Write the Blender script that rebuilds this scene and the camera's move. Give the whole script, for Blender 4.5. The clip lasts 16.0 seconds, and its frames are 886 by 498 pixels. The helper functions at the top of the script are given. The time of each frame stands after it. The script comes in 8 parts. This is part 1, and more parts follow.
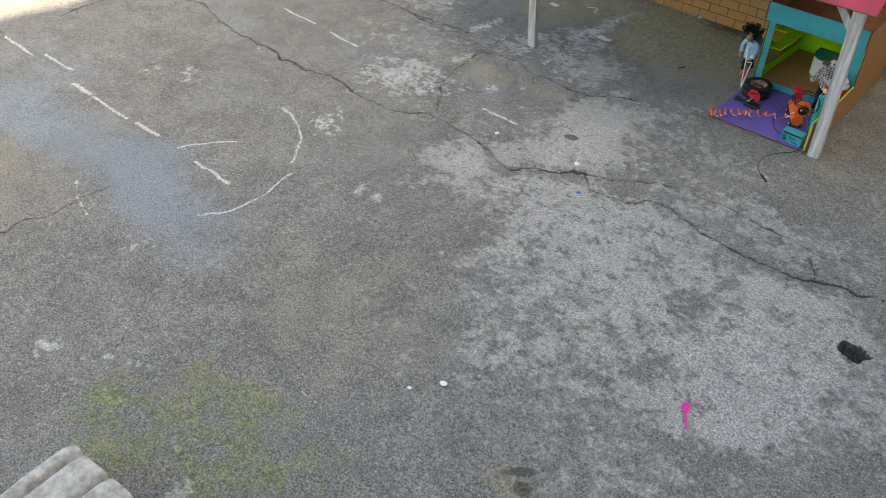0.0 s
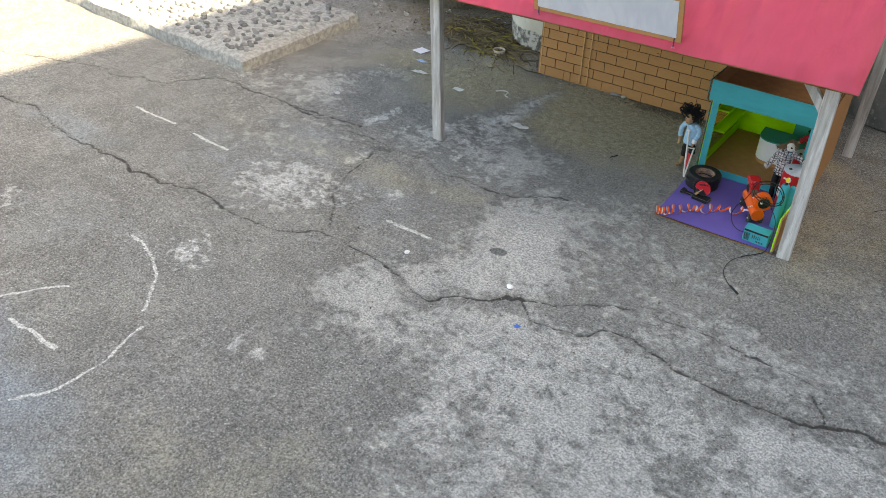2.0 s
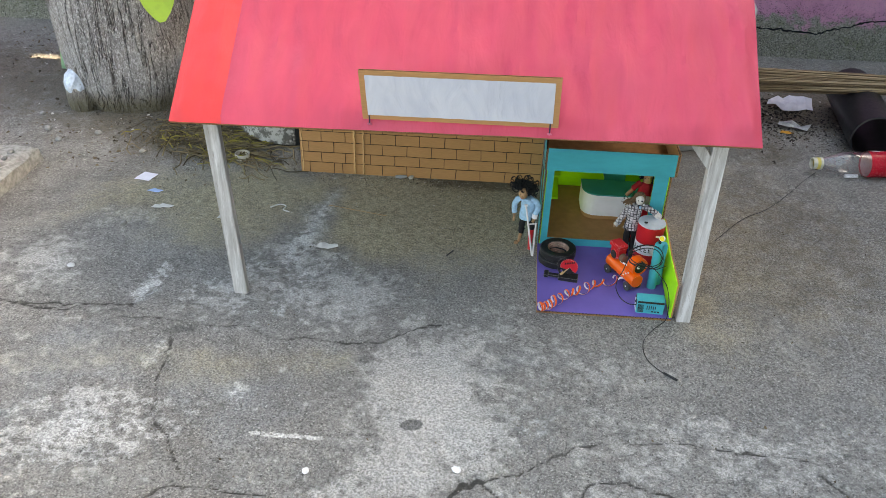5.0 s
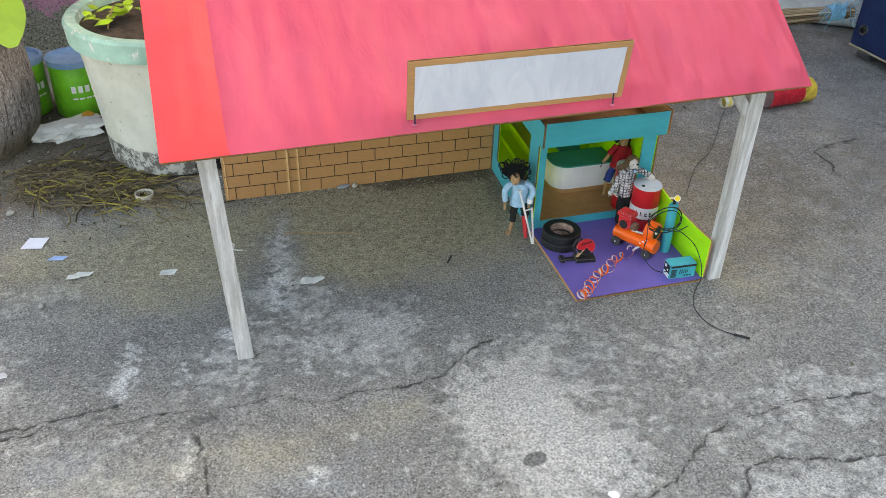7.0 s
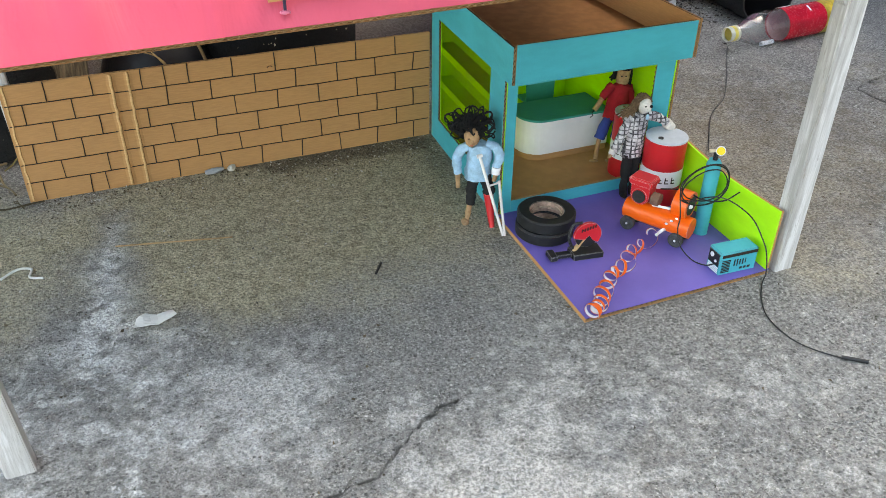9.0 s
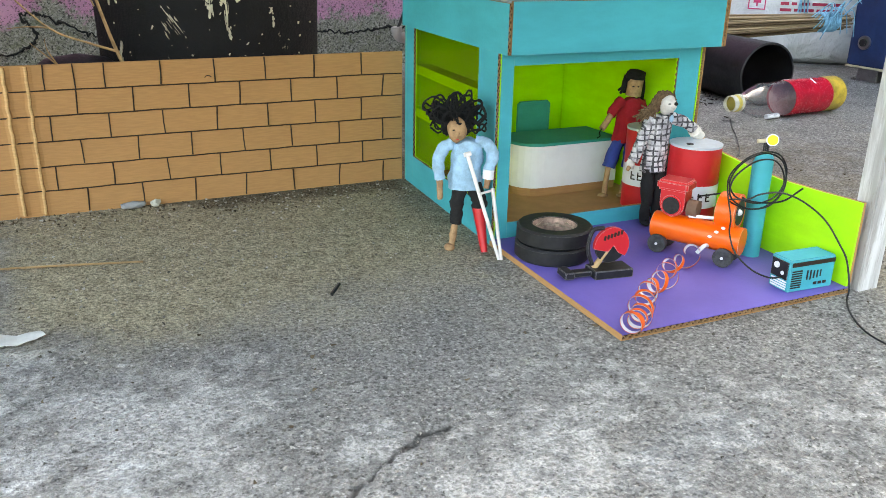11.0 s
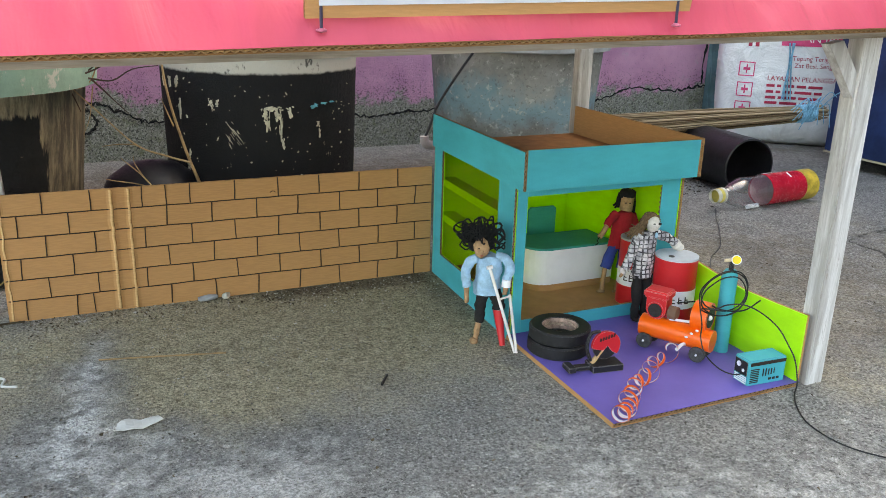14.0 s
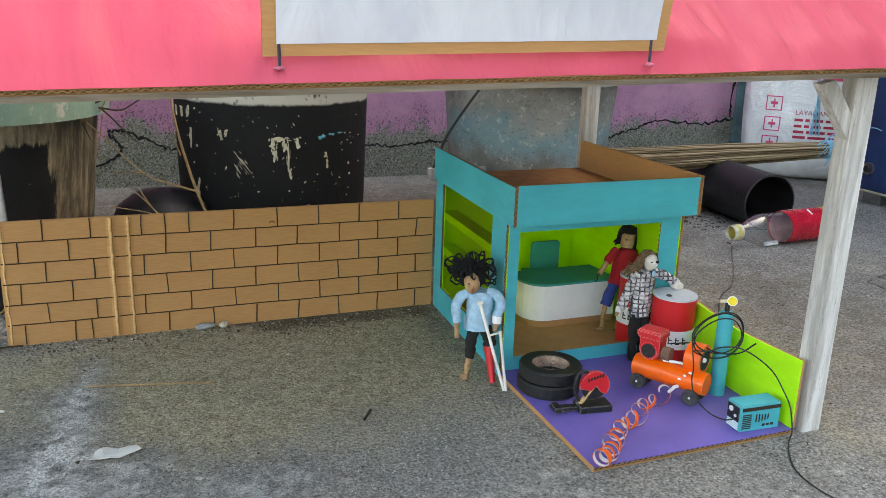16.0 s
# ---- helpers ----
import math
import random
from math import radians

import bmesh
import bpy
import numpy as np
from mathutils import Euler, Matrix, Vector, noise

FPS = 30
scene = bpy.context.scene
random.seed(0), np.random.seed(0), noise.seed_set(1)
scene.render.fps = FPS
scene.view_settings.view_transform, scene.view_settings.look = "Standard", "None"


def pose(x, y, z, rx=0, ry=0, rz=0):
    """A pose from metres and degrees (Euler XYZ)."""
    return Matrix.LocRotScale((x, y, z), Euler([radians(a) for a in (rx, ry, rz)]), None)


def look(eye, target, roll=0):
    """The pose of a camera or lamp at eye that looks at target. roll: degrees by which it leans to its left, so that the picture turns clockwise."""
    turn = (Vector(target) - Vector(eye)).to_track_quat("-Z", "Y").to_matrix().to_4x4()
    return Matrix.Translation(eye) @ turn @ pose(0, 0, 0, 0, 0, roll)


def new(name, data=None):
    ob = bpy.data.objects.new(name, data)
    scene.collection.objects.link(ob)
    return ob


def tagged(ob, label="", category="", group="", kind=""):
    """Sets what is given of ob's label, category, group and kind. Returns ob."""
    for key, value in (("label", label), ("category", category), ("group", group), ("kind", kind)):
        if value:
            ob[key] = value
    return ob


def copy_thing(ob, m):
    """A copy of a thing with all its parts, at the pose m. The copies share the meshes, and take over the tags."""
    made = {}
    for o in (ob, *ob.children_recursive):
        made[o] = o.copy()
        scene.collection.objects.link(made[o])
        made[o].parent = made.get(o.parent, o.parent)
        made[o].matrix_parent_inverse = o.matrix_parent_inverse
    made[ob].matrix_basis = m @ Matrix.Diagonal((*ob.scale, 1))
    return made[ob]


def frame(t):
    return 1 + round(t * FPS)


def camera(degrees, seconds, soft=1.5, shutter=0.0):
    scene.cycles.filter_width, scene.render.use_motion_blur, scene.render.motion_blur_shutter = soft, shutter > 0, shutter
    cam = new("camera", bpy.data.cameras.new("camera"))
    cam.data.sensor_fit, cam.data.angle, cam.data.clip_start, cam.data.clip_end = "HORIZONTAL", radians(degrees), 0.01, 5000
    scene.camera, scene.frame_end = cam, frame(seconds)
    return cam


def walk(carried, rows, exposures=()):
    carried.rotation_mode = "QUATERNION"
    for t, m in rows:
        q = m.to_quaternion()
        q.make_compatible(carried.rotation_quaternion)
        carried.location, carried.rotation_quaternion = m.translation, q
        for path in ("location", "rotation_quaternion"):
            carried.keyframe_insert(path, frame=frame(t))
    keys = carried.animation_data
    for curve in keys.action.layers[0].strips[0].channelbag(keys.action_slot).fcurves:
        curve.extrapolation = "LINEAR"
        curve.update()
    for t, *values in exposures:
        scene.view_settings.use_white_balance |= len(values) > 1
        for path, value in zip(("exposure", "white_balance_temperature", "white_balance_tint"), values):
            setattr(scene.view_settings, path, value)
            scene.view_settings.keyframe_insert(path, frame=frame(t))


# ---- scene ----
cam = camera(55.7, 16.0, soft=0.6)
PATH = [
    (0, (0.763, -2.01, 1.255), (-0.225, -0.869, -0.058), 0.5),
    (0.5, (0.708, -1.894, 1.225), (-0.228, -0.665, -0.045), 1.2),
    (1, (0.654, -1.792, 1.182), (-0.243, -0.512, -0.067), 1.7),
    (1.5, (0.594, -1.719, 1.123), (-0.293, -0.414, -0.107), 1.7),
    (2, (0.465, -1.67, 1.087), (-0.396, -0.302, -0.09), 2.0),
    (2.5, (0.356, -1.644, 1.093), (-0.418, -0.195, -0.049), 2.2),
    (3, (0.259, -1.59, 1.075), (-0.377, -0.065, -0.052), 2.2),
    (3.5, (0.162, -1.51, 1.053), (-0.342, 0.073, -0.062), 2.1),
    (4, (0.092, -1.455, 1.056), (-0.273, 0.171, -0.05), 2.0),
    (4.5, (-0.005, -1.424, 1.062), (-0.207, 0.233, -0.041), 2.2),
    (5, (-0.135, -1.386, 1.057), (-0.211, 0.282, -0.044), 2.1),
    (5.2, (-0.177, -1.364, 1.047), (-0.214, 0.306, -0.053), 2.1),
    (7.3, (-0.664, -1.068, 0.909), (-0.069, 0.491, -0.193), 1.6),
    (7.5, (-0.662, -1.02, 0.861), (-0.031, 0.528, -0.237), 1.3),
    (8, (-0.586, -0.913, 0.776), (0.092, 0.628, -0.304), 1.3),
    (8.5, (-0.525, -0.779, 0.68), (0.177, 0.767, -0.377), 1.0),
    (8.7, (-0.495, -0.724, 0.661), (0.164, 0.802, -0.452), 0.8),
    (10.8, (-0.426, -0.516, 0.318), (0.377, 1.163, -0.414), 1.3),
    (11, (-0.419, -0.518, 0.321), (0.389, 1.174, -0.374), 1.2),
    (11.5, (-0.415, -0.53, 0.322), (0.404, 1.175, -0.329), 1.3),
    (12, (-0.403, -0.522, 0.308), (0.421, 1.185, -0.329), 1.3),
    (12.5, (-0.426, -0.542, 0.347), (0.399, 1.168, -0.28), 1.4),
    (13, (-0.467, -0.582, 0.394), (0.364, 1.126, -0.234), 1.5),
    (13.5, (-0.496, -0.62, 0.43), (0.332, 1.092, -0.19), 1.5),
    (14, (-0.521, -0.656, 0.459), (0.292, 1.068, -0.147), 1.7),
    (14.5, (-0.527, -0.688, 0.484), (0.264, 1.052, -0.106), 1.8),
    (15, (-0.52, -0.702, 0.499), (0.243, 1.057, -0.072), 1.8),
    (15.5, (-0.492, -0.703, 0.492), (0.249, 1.07, -0.062), 1.9),
    (16, (-0.458, -0.673, 0.468), (0.271, 1.107, -0.079), 2.0),
]
walk(cam, [(t, look(eye, target, roll)) for t, eye, target, roll in PATH], [(0, 2.1, 8900, 8), (2.5, 2.42, 8900, 8), (5, 2.6, 8900, 8), (8, 2.85, 9100, 8), (11, 3.4, 9200, 8), (13, 3.4, 9200, 8), (14.5, 2.9, 9200, 8), (16, 2.9, 9200, 8)])


# ---- world and light ----
SUN_ELEV, SUN_AZ = 42.0, 8.0          # degrees; azimuth from +x towards +y
world = bpy.data.worlds.new("sky")
scene.world = world
world.use_nodes = True
wn = world.node_tree.nodes
sky = wn.new("ShaderNodeTexSky")
sky.sky_type, sky.sun_disc = "NISHITA", False
sky.sun_elevation, sky.sun_rotation = radians(SUN_ELEV), radians(90 - SUN_AZ)
sky.air_density, sky.dust_density, sky.ozone_density = 1.0, 3.0, 0.6
wn["Background"].inputs[1].default_value = 0.15
world.node_tree.links.new(sky.outputs[0], wn["Background"].inputs[0])
sun = new("sun", bpy.data.lights.new("sun", "SUN"))
sun.data.energy, sun.data.angle, sun.data.color = 4.5, radians(0.53), (1.0, 0.95, 0.86)
sd = Vector((math.cos(radians(SUN_AZ)) * math.cos(radians(SUN_ELEV)), math.sin(radians(SUN_AZ)) * math.cos(radians(SUN_ELEV)), math.sin(radians(SUN_ELEV))))
sun.matrix_world = look(sd * 10, (0, 0, 0))


# ---- materials ----
class Mat:
    """A small wrapper round a node material with object coordinates."""

    def __init__(self, name, rough=0.7, metal=0.0, spec=0.4):
        self.m = bpy.data.materials.new(name)
        self.m.use_nodes = True
        self.t = self.m.node_tree
        self.b = self.t.nodes["Principled BSDF"]
        self.b.inputs["Roughness"].default_value = rough
        self.b.inputs["Metallic"].default_value = metal
        self.b.inputs["Specular IOR Level"].default_value = spec
        self.co = self.node("ShaderNodeTexCoord").outputs["Object"]

    def node(self, kind, **props):
        n = self.t.nodes.new(kind)
        for k, v in props.items():
            setattr(n, k, v)
        return n

    def put(self, socket, value):
        if isinstance(value, bpy.types.NodeSocket):
            self.t.links.new(value, socket)
        else:
            socket.default_value = value

    def noise(self, scale, detail=4.0, rough=0.6, stretch=None, seed=0.0, warp=0.0):
        co = self.co
        if stretch or seed:
            mp = self.node("ShaderNodeMapping")
            self.put(mp.inputs[0], co)
            mp.inputs["Scale"].default_value = stretch or (1, 1, 1)
            mp.inputs["Location"].default_value = (seed * 3.1, seed * 1.7, seed * 2.3)
            co = mp.outputs[0]
        n = self.node("ShaderNodeTexNoise")
        self.put(n.inputs["Vector"], co)
        n.inputs["Scale"].default_value, n.inputs["Detail"].default_value = scale, detail
        n.inputs["Roughness"].default_value, n.inputs["Distortion"].default_value = rough, warp
        return n.outputs["Fac"]

    def math(self, op, a, b=0.0, c=0.0, clamp=False):
        n = self.node("ShaderNodeMath", operation=op, use_clamp=clamp)
        for i, v in enumerate((a, b, c)):
            self.put(n.inputs[i], v)
        return n.outputs[0]

    def step(self, x, lo, hi, a=0.0, b=1.0):
        n = self.node("ShaderNodeMapRange", interpolation_type="SMOOTHSTEP")
        for i, v in enumerate((x, lo, hi, a, b)):
            self.put(n.inputs[i], v)
        return n.outputs[0]

    def mix(self, f, a, b, mode="MIX"):
        n = self.node("ShaderNodeMix", data_type="RGBA", blend_type=mode)
        self.put(n.inputs[0], f)
        for i, v in ((6, a), (7, b)):
            self.put(n.inputs[i], (*v, 1) if isinstance(v, tuple) and len(v) == 3 else v)
        return n.outputs[2]

    def attr(self, name):
        return self.node("ShaderNodeAttribute", attribute_name=name).outputs["Fac"]

    def color(self, c):
        self.put(self.b.inputs["Base Color"], (*c, 1) if isinstance(c, tuple) and len(c) == 3 else c)
        return self

    def rough(self, r):
        self.put(self.b.inputs["Roughness"], r)
        return self

    def bump(self, h, dist, strength=1.0):
        n = self.node("ShaderNodeBump")
        n.inputs["Distance"].default_value, n.inputs["Strength"].default_value = dist, strength
        self.put(n.inputs["Height"], h)
        self.t.links.new(n.outputs[0], self.b.inputs["Normal"])
        return self


def worn(m, col, edge, radius=0.0009):
    """Lay the colour of the bare card on worn outer edges."""
    bv = m.node("ShaderNodeBevel", samples=4)
    bv.inputs[0].default_value = radius
    dot = m.node("ShaderNodeVectorMath", operation="DOT_PRODUCT")
    m.put(dot.inputs[0], bv.outputs[0])
    m.put(dot.inputs[1], m.node("ShaderNodeNewGeometry").outputs["Normal"])
    n = m.noise(150, 4, 0.7, seed=9)
    e = m.math("ADD", dot.outputs["Value"], m.math("MULTIPLY", m.math("SUBTRACT", n, 0.5), 0.35))
    return m.mix(m.step(e, 0.80, 0.94, 0.8, 0), col, edge)


def shade(c, k):
    return tuple(min(1.0, v * k) for v in c)


def paint(name, c, rough=0.6, scuff=0.12, grain=260.0, spec=0.35, edge=None):
    """Brushed poster paint on card: streaks, faint scuffs."""
    m = Mat(name, rough, 0, spec)
    n1, n2 = m.noise(9, 5, 0.6, (1, 1, 3)), m.noise(grain, 3)
    col = m.mix(m.step(n1, 0.3, 0.75), shade(c, 1 - scuff), shade(c, 1 + scuff))
    col = m.mix(m.step(n2, 0.62, 0.8, 0, 0.25), col, shade(c, 0.7))
    m.color(worn(m, col, edge) if edge else col).bump(m.math("ADD", m.math("MULTIPLY", n1, 2.0), n2), 0.0006, 0.5)
    return m.m


def kraft(name, c, dark=0.8):
    """Brown corrugated-box liner: fine flute lines and fibres."""
    m = Mat(name, 0.85, 0, 0.2)
    w = m.noise(60, 2, 0.5, (1, 1, 9))
    f = m.noise(420, 4, 0.7)
    big = m.noise(7, 4)
    col = m.mix(m.step(w, 0.35, 0.7), shade(c, dark), c)
    col = m.mix(m.step(f, 0.55, 0.8, 0, 0.35), col, shade(c, 0.62))
    col = m.mix(m.step(big, 0.35, 0.75, 0, 0.3), col, shade(c, 1.15))
    m.color(col).bump(m.math("ADD", w, m.math("MULTIPLY", f, 0.4)), 0.0008, 0.4)
    return m.m


def plain(name, c, rough=0.5, metal=0.0, var=0.15, scale=40.0, bump=0.0004, spec=0.4):
    m = Mat(name, rough, metal, spec)
    n = m.noise(scale, 5, 0.65)
    f = m.noise(scale * 9, 3)
    col = m.mix(m.step(n, 0.3, 0.7), shade(c, 1 - var), shade(c, 1 + var))
    m.color(col).rough(m.step(f, 0.2, 0.8, max(0.05, rough - 0.1), min(1, rough + 0.12))).bump(m.math("ADD", n, m.math("MULTIPLY", f, 0.4)), bump, 0.6)
    return m.m


M_TURQ = paint("turquoise_paint", (0.022, 0.40, 0.47), edge=(0.16, 0.42, 0.44))
M_PURPLE = paint("purple_paint", (0.150, 0.115, 0.43), 0.6, 0.12)
M_LIME = paint("lime_paint", (0.41, 0.93, 0.025))
M_TEAL = paint("teal_paint", (0.012, 0.30, 0.25))
M_ORANGE = paint("orange_card", (0.95, 0.125, 0.006), 0.35, 0.06, spec=0.5, edge=(0.75, 0.60, 0.50))
M_RED = paint("red_card", (0.62, 0.014, 0.022), 0.4, 0.08, spec=0.5, edge=(0.74, 0.62, 0.60))
M_WHITE = plain("white_card", (0.80, 0.80, 0.83), 0.6, 0, 0.04, 30)
M_GREYCARD = plain("pale_grey_card", (0.50, 0.56, 0.62), 0.5, 0, 0.06, 60)
M_BLACK = Mat("black_card", 0.55, 0, 0.4)
kb = M_BLACK.noise(120, 5, 0.65)
M_BLACK.color(worn(M_BLACK, M_BLACK.mix(M_BLACK.step(kb, 0.3, 0.7), (0.007, 0.007, 0.008), (0.016, 0.016, 0.018)), (0.30, 0.29, 0.28))).bump(kb, 0.0005, 0.6)
M_BLACK = M_BLACK.m
M_KRAFT = kraft("kraft_card", (0.515, 0.268, 0.115), 0.88)
M_KRAFT_DK = kraft("kraft_card_dark", (0.33, 0.165, 0.07))
M_KRAFT_EDGE = kraft("kraft_flutes", (0.40, 0.235, 0.115), 0.7)
M_FLUTE_SHADE = kraft("kraft_flute_shade", (0.10, 0.055, 0.028), 0.6)
M_INK = plain("marker_ink", (0.030, 0.016, 0.010), 0.6)
M_CABLE = plain("black_cable", (0.012, 0.012, 0.013), 0.4)
M_YELLOW = plain("yellow_card", (0.85, 0.62, 0.02), 0.5)
M_STEEL = plain("dull_steel", (0.35, 0.35, 0.36), 0.35, 1.0)
M_CREAM_RAW = plain("bare_wood", (0.52, 0.34, 0.17), 0.8, 0, 0.2, 80)
M_BLUECARD = plain("blue_scrap", (0.05, 0.18, 0.62), 0.5)
M_PINK_PL = plain("pink_plastic", (0.85, 0.02, 0.33), 0.35)


def roof_paper(name, c):
    """Thin crepe-like paper glued on card: soft wrinkles running down the slope."""
    m = Mat(name, 0.62, 0, 0.3)
    w = m.noise(14, 4, 0.55, (1.6, 0.5, 0.5), warp=0.6)
    f = m.noise(300, 3)
    # wrinkle shading is also put into the colour: troughs darker, crests paler
    col = m.mix(m.step(w, 0.3, 0.7), shade(c, 0.95), shade(c, 1.05))
    col = m.mix(m.step(m.noise(5, 3, seed=2), 0.45, 0.75, 0, 0.16), col, (0.67, 0.16, 0.22))
    m.color(col).bump(m.math("ADD", m.math("MULTIPLY", w, 6.0), m.math("MULTIPLY", f, 0.2)), 0.0014, 0.6)
    return m.m


M_PINK = roof_paper("pink_paper", (0.545, 0.062, 0.110))
M_REDPAPER = roof_paper("coral_red_paper", (0.68, 0.052, 0.058))


def sign_paper():
    m = Mat("white_sign_paper", 0.6, 0, 0.3)
    w = m.noise(26, 4, 0.6, (1, 1, 0.35), warp=0.8)
    col = m.mix(m.step(w, 0.3, 0.7), (0.54, 0.56, 0.64), (0.64, 0.65, 0.71))
    m.color(col).bump(w, 0.004, 0.7)
    return m.m


M_SIGN = sign_paper()


def whitewashed_wood():
    m = Mat("whitewashed_wood", 0.8, 0, 0.25)
    g = m.noise(38, 6, 0.7, (1, 1, 0.08))
    g2 = m.noise(230, 5, 0.75, (1, 1, 0.14))
    s = m.noise(22, 5, 0.7, (1, 1, 0.5), seed=1)
    col = m.mix(m.step(g, 0.38, 0.66), (0.40, 0.38, 0.36), (0.79, 0.78, 0.78))
    col = m.mix(m.step(g2, 0.55, 0.70, 0, 0.55), col, (0.24, 0.20, 0.175))
    col = m.mix(m.step(s, 0.62, 0.74, 0, 0.6), col, (0.30, 0.26, 0.22))
    m.color(col).bump(m.math("ADD", g, g2), 0.0012, 0.8)
    return m.m


M_POST = whitewashed_wood()


def grey_wood():
    m = Mat("weathered_wood", 0.85, 0, 0.2)
    g = m.noise(60, 6, 0.7, (0.08, 1, 1))
    m.color(m.mix(m.step(g, 0.3, 0.7), (0.20, 0.16, 0.12), (0.45, 0.41, 0.36))).bump(g, 0.001)
    return m.m


M_BATTEN = grey_wood()


def ground_material():
    m = Mat("old_concrete", 0.9, 0, 0.25)
    n_big, n_mid = m.noise(2.2, 5, 0.6), m.noise(11, 6, 0.65, seed=1)
    n_fl, n_sand = m.noise(26, 9, 0.74, seed=2), m.noise(250, 4, 0.7)
    n_fl2 = m.noise(62, 7, 0.74, seed=7)
    n_grit = m.noise(105, 5, 0.7, seed=5)

    def cells(scale):
        n = m.node("ShaderNodeTexVoronoi", feature="F1")
        m.put(n.inputs["Vector"], m.co)
        n.inputs["Scale"].default_value = scale
        sp = m.node("ShaderNodeSeparateColor")
        m.put(sp.inputs[0], n.outputs["Color"])
        return n.outputs["Distance"], sp.outputs[0], sp.outputs[1]

    def less_half(v, k):
        return m.math("MULTIPLY", m.math("SUBTRACT", v, 0.5), k)

    # bare aggregate: dark matrix with sand and small stones
    col = m.mix(m.step(n_mid, 0.3, 0.72), (0.192, 0.187, 0.175), (0.284, 0.277, 0.259))
    col = m.mix(m.step(n_big, 0.35, 0.7, 0, 0.35), col, (0.288, 0.281, 0.263))
    col = m.mix(m.step(n_fl2, 0.52, 0.60, 0, 0.5), col, (0.150, 0.145, 0.136))
    d1, c1, c2 = cells(210)
    d2, e1, e2 = cells(420)
    stone = m.math("MULTIPLY", m.step(d1, 0.48, 0.34), m.step(c1, 0.88, 0.92))
    pit = m.math("MULTIPLY", m.step(d1, 0.50, 0.30), m.step(c1, 0.13, 0.09))
    fine = m.math("MULTIPLY", m.step(d2, 0.55, 0.38), m.step(e1, 0.80, 0.84))
    fpit = m.math("MULTIPLY", m.step(d2, 0.60, 0.35), m.step(e1, 0.20, 0.16))
    # thin cement skim left in flakes
    skim = m.math("ADD", m.attr("skim"), less_half(m.math("ADD", m.math("MULTIPLY", n_fl, 0.58), m.math("MULTIPLY", n_fl2, 0.42)), 3.5))
    skim = m.math("ADD", skim, less_half(n_sand, 1.3))
    f_skim = m.step(skim, 0.49, 0.56)
    col = m.mix(m.math("MULTIPLY", f_skim, 0.80), col, m.mix(n_mid, (0.420, 0.414, 0.394), (0.555, 0.547, 0.520)))
    # pale scraped plaster
    wf = m.math("ADD", m.attr("plaster"), less_half(m.math("ADD", m.math("MULTIPLY", n_fl, 0.5), m.math("MULTIPLY", n_fl2, 0.5)), 5.2))
    wf = m.math("ADD", wf, less_half(n_sand, 1.3))
    f_pl = m.step(wf, 0.59, 0.66)
    col = m.mix(m.math("MULTIPLY", f_pl, 0.85), col, m.mix(m.step(m.math("ADD", n_mid, less_half(n_grit, 0.5)), 0.35, 0.7), (0.50, 0.50, 0.485), (0.74, 0.745, 0.73)))
    # sand grains, stones and pits; the skim and plaster are smoother
    calm = m.math("SUBTRACT", 1.0, m.math("MULTIPLY", m.math("MAXIMUM", f_skim, f_pl), 0.55))
    col = m.mix(m.math("MULTIPLY", m.math("MAXIMUM", m.math("MULTIPLY", stone, 0.50), m.math("MULTIPLY", fine, 0.55)), calm), col, m.mix(c2, (0.34, 0.33, 0.31), (0.60, 0.59, 0.56)))
    col = m.mix(m.math("MULTIPLY", m.math("MAXIMUM", m.math("MULTIPLY", pit, 0.62), m.math("MULTIPLY", fpit, 0.60)), calm), col, (0.065, 0.062, 0.056))
    # blue paint spill, moss, damp stains
    bl = m.math("ADD", m.attr("blue"), less_half(n_mid, 0.9))
    col = m.mix(m.math("MULTIPLY", m.step(bl, 0.15, 1.0), 0.58), col, m.mix(n_grit, (0.205, 0.26, 0.315), (0.335, 0.40, 0.465)))
    mo = m.math("ADD", m.attr("moss"), less_half(m.math("ADD", m.math("MULTIPLY", n_mid, 0.6), m.math("MULTIPLY", n_fl, 0.4)), 4.0))
    col = m.mix(m.math("MULTIPLY", m.step(mo, 0.40, 1.1), 0.78), col, m.mix(m.step(n_fl2, 0.35, 0.65), (0.12, 0.135, 0.06), (0.30, 0.325, 0.15)))
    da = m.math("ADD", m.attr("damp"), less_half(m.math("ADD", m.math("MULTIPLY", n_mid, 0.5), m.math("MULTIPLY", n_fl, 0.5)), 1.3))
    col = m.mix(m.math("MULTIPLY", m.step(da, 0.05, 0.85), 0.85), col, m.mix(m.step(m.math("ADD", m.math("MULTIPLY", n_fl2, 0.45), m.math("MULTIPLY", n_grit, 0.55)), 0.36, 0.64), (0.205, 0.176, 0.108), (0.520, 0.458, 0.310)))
    # soil, plus shade painted on the ground beside the card house and wall
    di = m.math("ADD", m.attr("dirt_shade"), less_half(n_fl, 1.4))
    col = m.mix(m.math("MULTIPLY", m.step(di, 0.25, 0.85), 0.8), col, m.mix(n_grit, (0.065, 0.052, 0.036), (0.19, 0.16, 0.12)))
    st = m.math("ADD", m.attr("stain_and_hole"), less_half(n_grit, 0.4))
    col = m.mix(m.step(st, 0.4, 0.7, 0, 0.75), col, (0.07, 0.07, 0.068))
    # chalk and scratches
    ch = m.math("ADD", m.attr("chalk"), less_half(n_grit, 0.010))
    ch = m.math("ADD", ch, less_half(n_fl2, 0.008))
    col = m.mix(m.math("MULTIPLY", m.step(ch, -0.0005, 0.0012, 1, 0), 0.72), col, (0.66, 0.655, 0.63))
